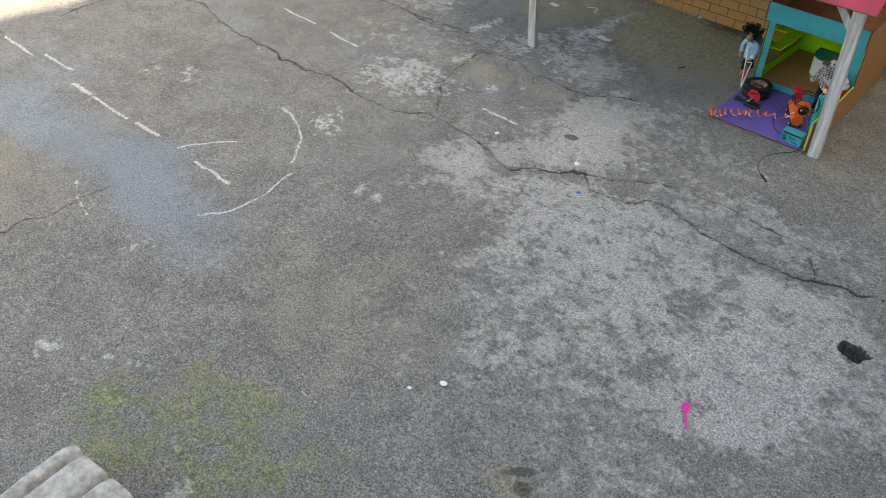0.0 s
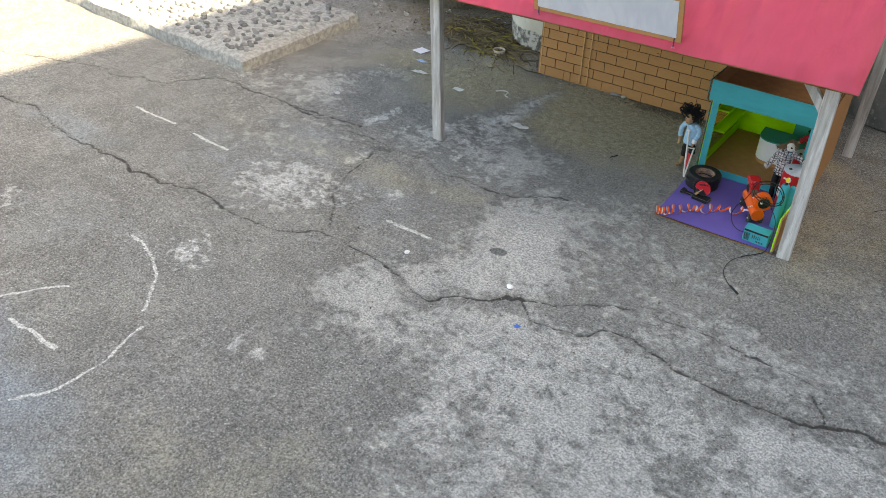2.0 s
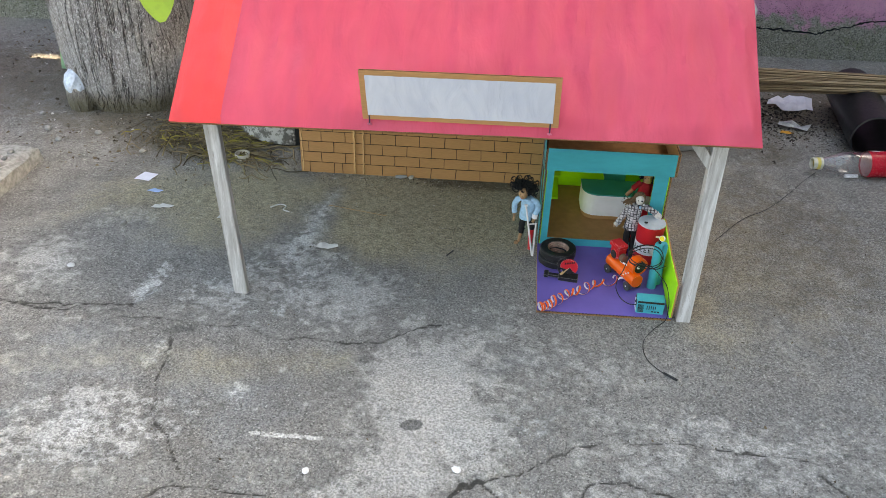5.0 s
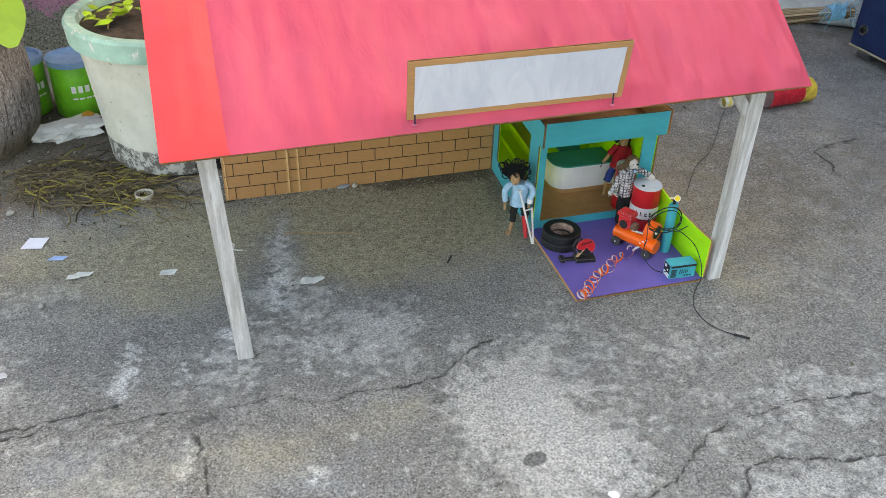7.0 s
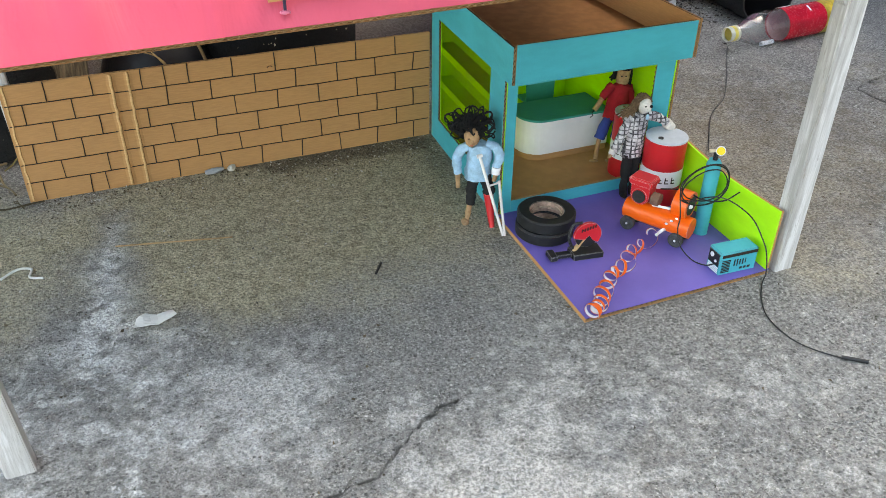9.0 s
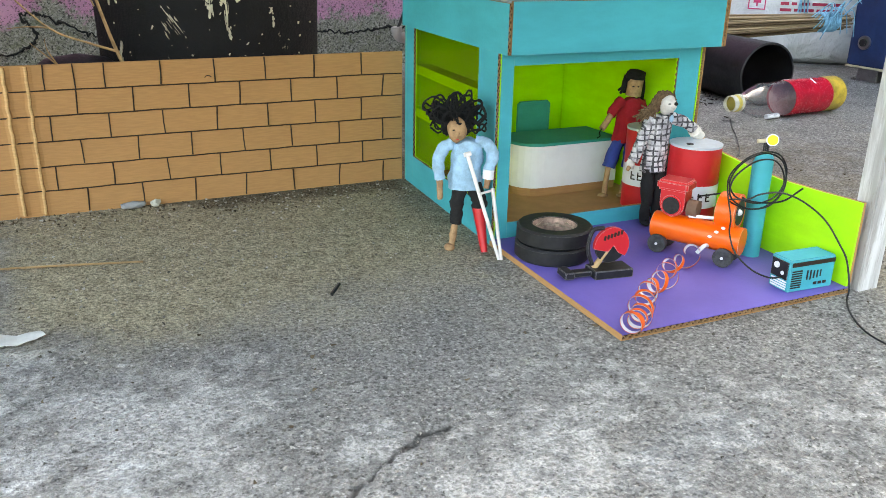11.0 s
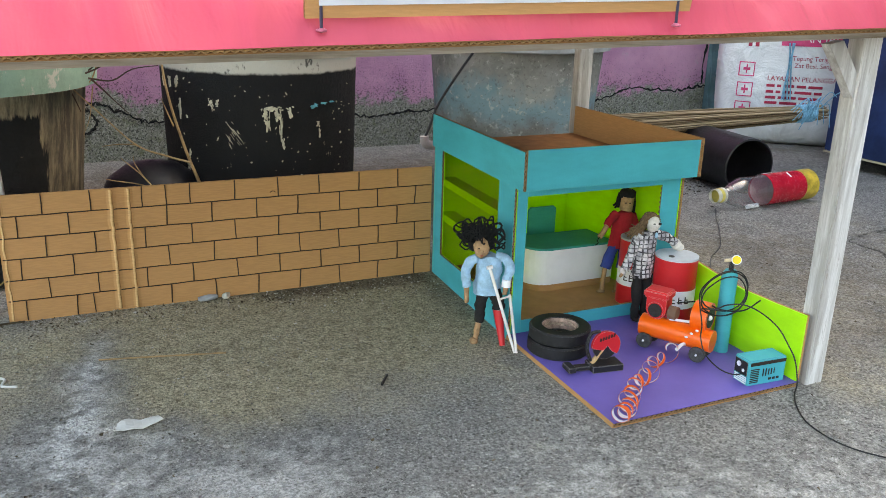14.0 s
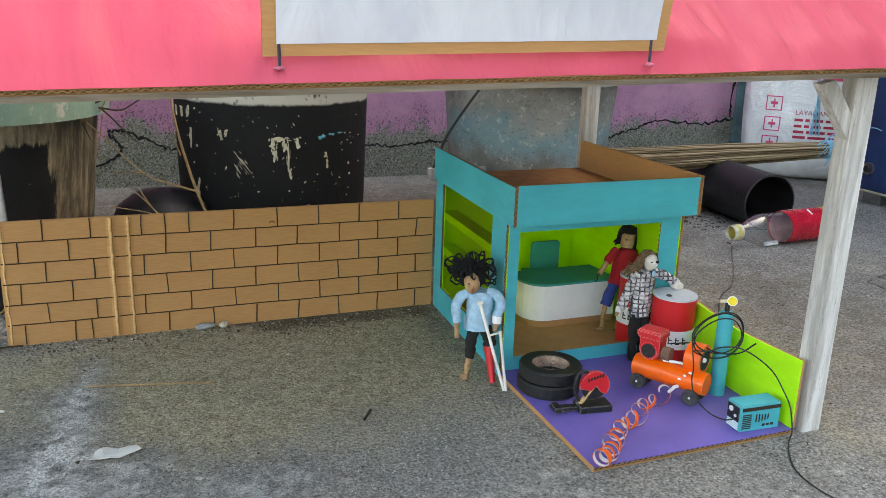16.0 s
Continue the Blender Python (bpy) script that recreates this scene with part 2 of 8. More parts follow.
    grain = m.math("MULTIPLY", m.step(n_sand, 0.36, 0.64, 1.40, 0.62), m.step(n_grit, 0.34, 0.66, 1.12, 0.89))
    col = m.mix(1.0, col, grain, "MULTIPLY")
    # dirt in the cracks
    cr = m.math("ADD", m.attr("crack"), less_half(n_grit, 0.005))
    col = m.mix(m.step(cr, -0.0002, 0.0026, 0.85, 0), col, (0.030, 0.028, 0.024))
    col = m.mix(m.step(cr, 0.0, 0.008, 0.18, 0), col, (0.08, 0.076, 0.066))
    m.color(col)
    m.rough(m.step(n_sand, 0.2, 0.8, 0.8, 1.0))
    h = m.math("ADD", m.math("MULTIPLY", n_sand, 0.5), m.math("MULTIPLY", n_grit, 0.7))
    h = m.math("ADD", h, m.math("MULTIPLY", n_fl2, 0.4))
    h = m.math("ADD", h, m.math("MULTIPLY", m.math("SUBTRACT", stone, pit), 0.35))
    h = m.math("ADD", h, m.math("MULTIPLY", m.math("SUBTRACT", fine, fpit), 0.2))
    h = m.math("ADD", h, m.math("MULTIPLY", f_skim, 0.28))
    h = m.math("ADD", h, m.math("MULTIPLY", f_pl, 0.3))
    m.bump(h, 0.0046, 0.95)
    return m.m


M_GROUND = ground_material()


def pink_wall():
    m = Mat("pink_limewash", 0.9, 0, 0.2)
    sep = m.node("ShaderNodeSeparateXYZ")
    m.put(sep.inputs[0], m.co)
    z = sep.outputs[2]
    n, f, g = m.noise(6, 7, 0.7), m.noise(34, 7, 0.75, seed=3), m.noise(210, 6, 0.8, seed=4)
    h = m.noise(105, 7, 0.8, seed=6)
    col = m.mix(m.step(n, 0.3, 0.7), (0.56, 0.25, 0.42), (0.74, 0.38, 0.55))
    col = m.mix(m.step(f, 0.60, 0.68, 0, 0.55), col, (0.58, 0.48, 0.52))
    # the paint thins out into bare, mould-specked render near the foot
    e = m.math("ADD", z, m.math("MULTIPLY", m.math("SUBTRACT", n, 0.5), 0.26))
    e = m.math("ADD", e, m.math("MULTIPLY", m.math("SUBTRACT", f, 0.5), 0.12))
    bare = m.mix(m.step(h, 0.38, 0.62), (0.20, 0.205, 0.155), (0.56, 0.545, 0.49))
    bare = m.mix(m.step(f, 0.52, 0.64, 0, 0.5), bare, (0.19, 0.22, 0.10))
    col = m.mix(m.step(e, 0.120, 0.150, 1, 0), col, bare)
    dens = m.step(e, 0.30, 0.10)
    mould = m.math("ADD", m.math("MULTIPLY", g, 0.65), m.math("MULTIPLY", h, 0.35))
    mould = m.math("ADD", mould, m.math("MULTIPLY", dens, 0.090))
    col = m.mix(m.step(mould, 0.592, 0.640, 0, 0.88), col, (0.022, 0.022, 0.016))
    m.color(col).bump(m.math("ADD", m.math("MULTIPLY", f, 2.0), m.math("MULTIPLY", g, 1.4)), 0.008, 0.9)
    return m.m


M_PINKWALL = pink_wall()


def pot_material(name, body, streak, band=None, band_z=9.0, flake=0.6):
    """Painted concrete tub: flaking paint over grey-brown render."""
    m = Mat(name, 0.75, 0, 0.3)
    sep = m.node("ShaderNodeSeparateXYZ")
    m.put(sep.inputs[0], m.co)
    z = sep.outputs[2]
    n, f, g = m.noise(9, 6, 0.65), m.noise(42, 7, 0.72, (1, 1, 0.5)), m.noise(170, 4)
    col = m.mix(m.step(n, 0.3, 0.7), shade(body, 0.75), shade(body, 1.15))
    col = m.mix(m.step(f, flake, flake + 0.06, 0, 0.9), col, streak)
    if band:
        e = m.math("ADD", z, m.math("MULTIPLY", m.math("SUBTRACT", f, 0.5), 0.012))
        col = m.mix(m.step(e, band_z - 0.003, band_z + 0.003), col, m.mix(m.step(f, 0.58, 0.64), band, (0.10, 0.095, 0.085)))
    m.color(col).bump(m.math("ADD", m.math("MULTIPLY", f, 2.0), g), 0.003, 0.6)
    return m.m


def bark_material():
    m = Mat("grey_bark", 0.95, 0, 0.15)
    r = m.noise(52, 3, 0.5, (1, 1, 0.05), warp=0.25)
    r2 = m.noise(60, 4, 0.6, (1, 1, 0.10), seed=3)
    w = m.noise(190, 5, 0.75, (1, 1, 0.6), seed=1, warp=0.8)
    b = m.noise(7, 4, 0.6, seed=5)
    furrow = m.math("ABSOLUTE", m.math("SUBTRACT", r, 0.5))
    col = m.mix(m.step(b, 0.35, 0.65), (0.29, 0.265, 0.26), (0.43, 0.405, 0.40))
    col = m.mix(m.step(r2, 0.54, 0.64, 0, 0.45), col, (0.13, 0.12, 0.115))
    col = m.mix(m.step(w, 0.48, 0.42, 0, 0.9), col, (0.66, 0.64, 0.64))
    col = m.mix(m.step(w, 0.56, 0.62, 0, 0.7), col, (0.09, 0.082, 0.075))
    col = m.mix(m.step(furrow, 0.004, 0.014, 0.85, 0), col, (0.045, 0.040, 0.036))
    sep = m.node("ShaderNodeSeparateXYZ")
    m.put(sep.inputs[0], m.co)
    foot = m.math("ADD", sep.outputs[2], m.math("MULTIPLY", m.math("SUBTRACT", w, 0.5), 0.14))
    col = m.mix(m.step(foot, 0.02, 0.085, 0.75, 0), col, m.mix(w, (0.10, 0.085, 0.045), (0.24, 0.20, 0.11)))
    hh = m.math("ADD", m.math("MULTIPLY", m.step(furrow, 0.0, 0.04), 1.6), w)
    m.color(col).bump(m.math("ADD", hh, r2), 0.008, 1.0)
    return m.m


def leaf_material(name, c):
    m = Mat(name, 0.45, 0, 0.4)
    oi = m.node("ShaderNodeNewGeometry").outputs["Random Per Island"]
    n = m.noise(30, 3)
    col = m.mix(oi, shade(c, 0.6), shade(c, 1.4))
    col = m.mix(m.step(n, 0.4, 0.7, 0, 0.4), col, shade(c, 0.55))
    m.color(col).bump(n, 0.001)
    return m.m


# ---- building helpers ----
def link(name, bm, material, parent=None, label="", smooth=False):
    me = bpy.data.meshes.new(name)
    bmesh.ops.recalc_face_normals(bm, faces=bm.faces)
    bm.to_mesh(me)
    bm.free()
    for mt in material if isinstance(material, (list, tuple)) else [material]:
        me.materials.append(mt)
    if smooth:
        me.shade_smooth()
        me.set_sharp_from_angle(angle=radians(smooth if smooth is not True else 40))
    ob = new(name, me)
    if parent:
        ob.parent = parent
    if label:
        ob["label"] = label
    return ob


def part(name, bm, material, parent, label="", smooth=False):
    return link(name, bm, material, parent, label, smooth)


def thing(name, m, label, category, group=""):
    """An empty at a thing's base."""
    ob = new(name)
    ob.empty_display_size = 0.02
    ob.matrix_world = m if isinstance(m, Matrix) else pose(*m)
    return tagged(ob, label, category, group)


def box(x0, x1, y0, y1, z0, z1, bevel=0.0, bm=None, m=None):
    bm = bm or bmesh.new()
    vs = [bm.verts.new(((x0, x1)[i], (y0, y1)[j], (z0, z1)[k])) for i in (0, 1) for j in (0, 1) for k in (0, 1)]
    fs = [bm.faces.new([vs[i] for i in q]) for q in ((0, 1, 3, 2), (4, 6, 7, 5), (0, 4, 5, 1), (2, 3, 7, 6), (0, 2, 6, 4), (1, 5, 7, 3))]
    if m:
        bmesh.ops.transform(bm, matrix=m, verts=vs)
    if bevel:
        es = {e for f in fs for e in f.edges}
        bmesh.ops.bevel(bm, geom=list(es), offset=bevel, segments=2, affect="EDGES")
    return bm


def rod(p0, p1, r0, r1=None, seg=16, bm=None, cap=True, mat=0):
    """A round bar from p0 to p1."""
    bm = bm or bmesh.new()
    p0, p1 = Vector(p0), Vector(p1)
    d = p1 - p0
    q = d.to_track_quat("Z", "Y").to_matrix().to_4x4()
    geo = bmesh.ops.create_cone(bm, cap_ends=cap, segments=seg, radius1=r0, radius2=r0 if r1 is None else r1, depth=d.length,
                                matrix=Matrix.Translation((p0 + p1) / 2) @ q)
    for f in {f for v in geo["verts"] for f in v.link_faces}:
        f.material_index = mat
    return bm


def lathe(profile, seg=48, bm=None, wob=0.0, mat=0):
    """Turn a profile of (radius, z) about z."""
    bm = bm or bmesh.new()
    rings = []
    for r, z in profile:
        ring = []
        for i in range(seg):
            a = math.tau * i / seg
            k = 1 + wob * noise.noise(Vector((math.cos(a) * 1.7, math.sin(a) * 1.7, z * 6)))
            ring.append(bm.verts.new((r * k * math.cos(a), r * k * math.sin(a), z)))
        rings.append(ring)
    for a, b in zip(rings, rings[1:]):
        for i in range(seg):
            j = (i + 1) % seg
            bm.faces.new((a[i], a[j], b[j], b[i])).material_index = mat
    for ring in (rings[0], rings[-1]):
        if profile[rings.index(ring)][0] > 1e-4:
            bm.faces.new(ring).material_index = mat
    return bm


def smooth_path(pts, n=8):
    """Catmull-Rom through the points."""
    p = [Vector(q) for q in pts]
    p = [2 * p[0] - p[1]] + p + [2 * p[-1] - p[-2]]
    out = []
    for i in range(1, len(p) - 2):
        a, b, c, d = p[i - 1:i + 3]
        for k in range(n):
            t = k / n
            out.append(0.5 * (2 * b + (c - a) * t + (2 * a - 5 * b + 4 * c - d) * t * t + (3 * b - a - 3 * c + d) * t ** 3))
    return out + [p[-2]]


def tube(pts, r, seg=8, bm=None, mat=0):
    """A round tube along points; r is a number or a function of 0..1."""
    bm = bm or bmesh.new()
    pts = [Vector(p) for p in pts]
    up, rings = Vector((0.13, 0.21, 0.97)), []
    for i, p in enumerate(pts):
        d = (pts[min(i + 1, len(pts) - 1)] - pts[max(i - 1, 0)]).normalized()
        side = d.cross(up)
        if side.length < 0.1:
            side = d.cross(Vector((1, 0, 0)))
        side.normalize()
        up = side.cross(d)
        rr = r(i / max(1, len(pts) - 1)) if callable(r) else r
        rings.append([bm.verts.new(p + rr * (math.cos(math.tau * k / seg) * side + math.sin(math.tau * k / seg) * up)) for k in range(seg)])
    for a, b in zip(rings, rings[1:]):
        for k in range(seg):
            bm.faces.new((a[k], a[(k + 1) % seg], b[(k + 1) % seg], b[k])).material_index = mat
    bm.faces.new(rings[0]).material_index = mat
    bm.faces.new(rings[-1]).material_index = mat
    return bm


def blob(c, r, bm=None, sub=2, mat=0, rough=0.0, seed=0.0):
    """A lump about c with radii r."""
    bm = bm or bmesh.new()
    geo = bmesh.ops.create_icosphere(bm, subdivisions=sub, radius=1.0)
    r = Vector(r) if not isinstance(r, (int, float)) else Vector((r, r, r))
    for v in geo["verts"]:
        k = 1 + rough * noise.noise(v.co * 2.3 + Vector((seed, seed * 2, 0)))
        v.co = Vector(c) + Vector((v.co.x * r.x, v.co.y * r.y, v.co.z * r.z)) * k
    for f in {f for v in geo["verts"] for f in v.link_faces}:
        f.material_index = mat
    return bm


def prism(poly, z0, z1, bm=None, mat=0):
    """A flat outline (x, y) raised from z0 to z1."""
    bm = bm or bmesh.new()
    lo = [bm.verts.new((x, y, z0)) for x, y in poly]
    hi = [bm.verts.new((x, y, z1)) for x, y in poly]
    fs = [bm.faces.new(lo), bm.faces.new(hi)] + [bm.faces.new((lo[i], lo[(i + 1) % len(poly)], hi[(i + 1) % len(poly)], hi[i])) for i in range(len(poly))]
    for f in fs:
        f.material_index = mat
    return bm


CARD = 0.005                                     # corrugated card


def flutes(bm, m, length, across, t, liner, along_u):
    """The card's wavy middle ply, and a dark fill painting shade in its hollows."""
    steps = max(8, int(length / 0.0013))
    prev = None
    for i in range(steps + 1):
        s = length * i / steps
        d = t / 2 + (t / 2 - liner - 0.0005) * math.sin(math.tau * s / 0.0068)
        cur = []
        for a, k in ((0.0001, -1), (0.0001, 1), (across - 0.0001, 1), (across - 0.0001, -1)):
            p = (s, a, d + 0.00055 * k) if along_u else (a, s, d + 0.00055 * k)
            cur.append(bm.verts.new(m @ Vector(p)))
        if prev:
            for q in range(4):
                bm.faces.new((prev[q], prev[(q + 1) % 4], cur[(q + 1) % 4], cur[q]))
        prev = cur
    # solid inset fill, coloured dark for the shade inside the flutes
    g = min(0.0022, across * 0.2)
    n0 = len(bm.faces)
    if along_u:
        box(0.0005, length - 0.0005, g, across - g, liner, t - liner, 0, bm, m)
    else:
        box(g, across - g, 0.0005, length - 0.0005, liner, t - liner, 0, bm, m)
    bm.faces.ensure_lookup_table()
    for f in bm.faces[n0:]:
        f.material_index = 1


def card(parent, name, o, u, v, w, h, face, back, label="", flute_u=True, t=CARD):
    """A corrugated card panel: two liners with a fluted core. o: corner, u and v: directions, the back lies along v x u."""
    o, u, v = Vector(o), Vector(u).normalized(), Vector(v).normalized()
    n = v.cross(u)
    m = Matrix((u, v, n)).transposed().to_4x4()
    m.translation = o
    liner = 0.0007
    front = part(name, box(0, w, 0, h, 0, liner, 0, None, m), face, parent, label)
    bm = box(0, w, 0, h, t - liner, t, 0, None, m)
    part("liner", bm, back, front)
    bm = bmesh.new()
    length, across = (w, h) if flute_u else (h, w)
    flutes(bm, m, length, across, t, liner, flute_u)
    part("fluted_core", bm, [M_KRAFT_EDGE, M_FLUTE_SHADE], front)
    return front


def lettering(text, size, m, material, parent, name="lettering", thick=0.0002):
    cu = bpy.data.curves.new(name, "FONT")
    cu.body, cu.size, cu.extrude = text, size, thick
    ob = bpy.data.objects.new(name, cu)
    scene.collection.objects.link(ob)
    me = bpy.data.meshes.new_from_object(ob.evaluated_get(bpy.context.evaluated_depsgraph_get()))
    bpy.data.objects.remove(ob)
    me.materials.append(material)
    me.transform(m)
    out = new(name, me)
    out.parent = parent
    return out


# ---- ground ----
def value_noise(x, y, scale, seed):
    """Smooth lattice noise in -1..1."""
    rng = np.random.RandomState(seed)
    tab = rng.uniform(-1, 1, (256, 256))
    gx, gy = x * scale + 500, y * scale + 500
    ix, iy = np.floor(gx).astype(int), np.floor(gy).astype(int)
    fx, fy = gx - ix, gy - iy
    fx, fy = fx * fx * (3 - 2 * fx), fy * fy * (3 - 2 * fy)
    g = lambda a, b: tab[a % 256, b % 256]
    return (g(ix, iy) * (1 - fx) + g(ix + 1, iy) * fx) * (1 - fy) + (g(ix, iy + 1) * (1 - fx) + g(ix + 1, iy + 1) * fx) * fy


def line_distance(x, y, pts):
    best = np.full(x.shape, 9.0)
    for (ax, ay), (bx, by) in zip(pts, pts[1:]):
        dx, dy = bx - ax, by - ay
        t = np.clip(((x - ax) * dx + (y - ay) * dy) / (dx * dx + dy * dy), 0, 1)
        best = np.minimum(best, np.hypot(x - ax - t * dx, y - ay - t * dy))
    return best


def bump_field(x, y, spots):
    """A field that rises to about 1 inside soft ellipses (x, y, rx, ry, turn, strength)."""
    f = np.zeros(x.shape)
    for cx, cy, rx, ry, turn, k in spots:
        c, s = math.cos(radians(turn)), math.sin(radians(turn))
        u, v = ((x - cx) * c + (y - cy) * s) / rx, (-(x - cx) * s + (y - cy) * c) / ry
        f = np.maximum(f, k * np.exp(-(u * u + v * v) ** 1.5 * 0.7))
    return f


SKIM_YARD = [
    (0.78, [(-0.44, -0.505), (-0.467, -0.648), (-0.402, -0.758), (-0.292, -0.76), (-0.153, -0.782), (-0.155, -0.919), (-0.117, -1.01), (-0.005, -1.092), (0.066, -1.191), (0.192, -1.191), (0.264, -1.073), (0.394, -1.08), (0.535, -1.022), (0.659, -0.944), (0.772, -0.796), (0.655, -0.463), (0.489, -0.472), (0.307, -0.483), (0.142, -0.449), (-0.106, -0.469), (-0.261, -0.574)]),
    (0.88, [(-0.397, -0.522), (-0.269, -0.564), (-0.113, -0.458), (-0.012, -0.351), (-0.106, -0.225), (-0.147, -0.067), (-0.272, -0.138), (-0.374, -0.271), (-0.357, -0.45)]),
    (0.62, [(-0.058, -0.359), (0.176, -0.343), (0.472, -0.462), (0.63, -0.394), (0.577, -0.242), (0.361, -0.268), (0.13, -0.257), (-0.01, -0.212)]),
]
SKIM_POST = [
    (0.72, [(-0.74, -0.054), (-0.742, 0.026), (-0.653, 0.1), (-0.545, 0.18), (-0.444, 0.191), (-0.38, 0.108), (-0.299, 0.053), (-0.291, -0.015), (-0.393, -0.109), (-0.566, -0.091), (-0.761, -0.093)]),
    (0.95, [(-0.565, 0.154), (-0.539, 0.278), (-0.506, 0.431), (-0.496, 0.335), (-0.504, 0.232), (-0.518, 0.114), (-0.546, 0.068)]),
    (0.78, [(-1.147, 0.024), (-1.164, 0.133), (-1.063, 0.168), (-0.97, 0.043), (-0.956, -0.018), (-1.071, -0.03)]),
    (0.7, [(-0.898, -0.457), (-0.715, -0.44), (-0.618, -0.443), (-0.629, -0.516), (-0.844, -0.56)]),
    (0.5, [(-0.508, -0.394), (-0.421, -0.437), (-0.412, -0.521), (-0.482, -0.527), (-0.572, -0.499)]),
]
SKIM_FRONT = [
    (0.85, [(-0.457, 0.127), (-0.433, 0.137), (-0.36, 0.086), (-0.3, 0.07), (-0.317, 0.005), (-0.354, -0.011), (-0.321, -0.081), (-0.454, -0.023)]),
    (0.85, [(-0.242, -0.027), (-0.203, -0.027), (-0.223, -0.067), (-0.164, -0.092), (-0.078, -0.063), (-0.028, -0.065), (-0.109, -0.173), (-0.28, -0.098), (-0.253, -0.061)]),
    (0.78, [(-0.089, 0.012), (-0.04, 0.003), (0.004, -0.016), (-0.022, -0.058), (-0.068, -0.048), (-0.107, -0.022)]),
    (0.58, [(0.009, -0.085), (0.045, -0.243), (0.11, -0.322), (0.253, -0.223), (0.419, -0.292), (0.526, -0.322), (0.609, -0.274), (0.551, -0.43), (0.122, -0.469), (0.035, -0.419)]),
]
PLASTER_YARD = [
    (0.72, [(-0.903, -0.483), (-0.93, -0.346), (-0.785, -0.287), (-0.66, -0.314), (-0.593, -0.329), (-0.592, -0.42), (-0.697, -0.472), (-0.783, -0.493)]),
    (1.0, [(-0.832, -0.044), (-0.814, 0.093), (-0.799, 0.083), (-0.794, -0.0), (-0.813, -0.046)]),
    (0.6, [(-0.825, 0.258), (-0.824, 0.365), (-0.79, 0.383), (-0.787, 0.288), (-0.806, 0.242)]),
    (0.66, [(-0.843, -0.731), (-0.787, -0.649), (-0.727, -0.685), (-0.721, -0.775), (-0.76, -0.791)]),
    (0.66, [(-1.39, -0.922), (-1.387, -0.865), (-1.305, -0.891), (-1.315, -0.923)]),
    (0.66, [(-1.277, -0.867), (-1.324, -0.808), (-1.282, -0.803), (-1.241, -0.857)]),
    (0.66, [(-0.489, -0.905), (-0.503, -0.862), (-0.475, -0.83), (-0.461, -0.864), (-0.467, -0.917)]),
    (0.9, [(-0.45, -0.885), (-0.434, -0.872), (-0.42, -0.89), (-0.431, -0.902)]),
    (0.95, [(-0.603, -1.675), (-0.606, -1.653), (-0.58, -1.645), (-0.559, -1.667), (-0.579, -1.68)]),
]
PLASTER_WEST = [
    (0.5, [(-0.597, -1.759), (-0.582, -1.697), (-0.526, -1.715), (-0.548, -1.773)]),
    (0.55, [(-0.486, -1.642), (-0.473, -1.6), (-0.436, -1.598), (-0.442, -1.632)]),
    (0.55, [(-0.445, -1.586), (-0.406, -1.541), (-0.38, -1.558), (-0.407, -1.591)]),
    (0.85, [(-0.203, -1.642), (-0.202, -1.625), (-0.172, -1.631), (-0.167, -1.656), (-0.186, -1.66)]),
    (0.8, [(-0.117, -1.691), (-0.115, -1.652), (-0.068, -1.663), (-0.068, -1.68), (-0.104, -1.712)]),
    (0.95, [(-0.338, -1.44), (-0.321, -1.425), (-0.307, -1.439), (-0.326, -1.449)]),
]
PLASTER_POST = [
    (0.85, [(-0.565, 0.154), (-0.539, 0.278), (-0.506, 0.431), (-0.496, 0.335), (-0.504, 0.232), (-0.518, 0.114), (-0.546, 0.068)]),
    (0.45, [(-0.74, -0.054), (-0.742, 0.026), (-0.653, 0.1), (-0.545, 0.18), (-0.444, 0.191), (-0.38, 0.108), (-0.393, -0.08), (-0.566, -0.08)]),
    (0.66, [(-0.755, -0.23), (-0.729, -0.153), (-0.704, -0.176), (-0.709, -0.242), (-0.767, -0.255)]),
    (1.0, [(-0.566, -0.311), (-0.551, -0.272), (-0.539, -0.286), (-0.55, -0.316)]),
    (1.0, [(-0.489, -0.227), (-0.469, -0.221), (-0.456, -0.232), (-0.475, -0.242)]),
    (0.6, [(-0.553, -0.226), (-0.537, -0.208), (-0.501, -0.267), (-0.527, -0.285)]),
    (0.6, [(-0.467, -0.233), (-0.432, -0.245), (-0.436, -0.276), (-0.46, -0.263)]),
    (0.6, [(-0.513, -0.341), (-0.46, -0.307), (-0.464, -0.336)]),
    (0.55, [(-0.058, -0.297), (0.003, -0.276), (0.029, -0.356), (-0.01, -0.386), (-0.053, -0.351)]),
    (0.42, [(0.573, 0.028), (0.615, 0.051), (0.591, -0.127), (0.553, -0.147)]),
    (0.75, [(-0.729, -1.404), (-0.702, -1.34), (-0.685, -1.351), (-0.706, -1.404)]),
]
WASH = [
    (0.4, [(-1.069, -0.126), (-0.897, -0.126), (-0.715, -0.16), (-0.547, -0.209), (-0.421, -0.197), (-0.387, -0.37), (-0.514, -0.408), (-0.633, -0.31), (-0.965, -0.328)]),
]
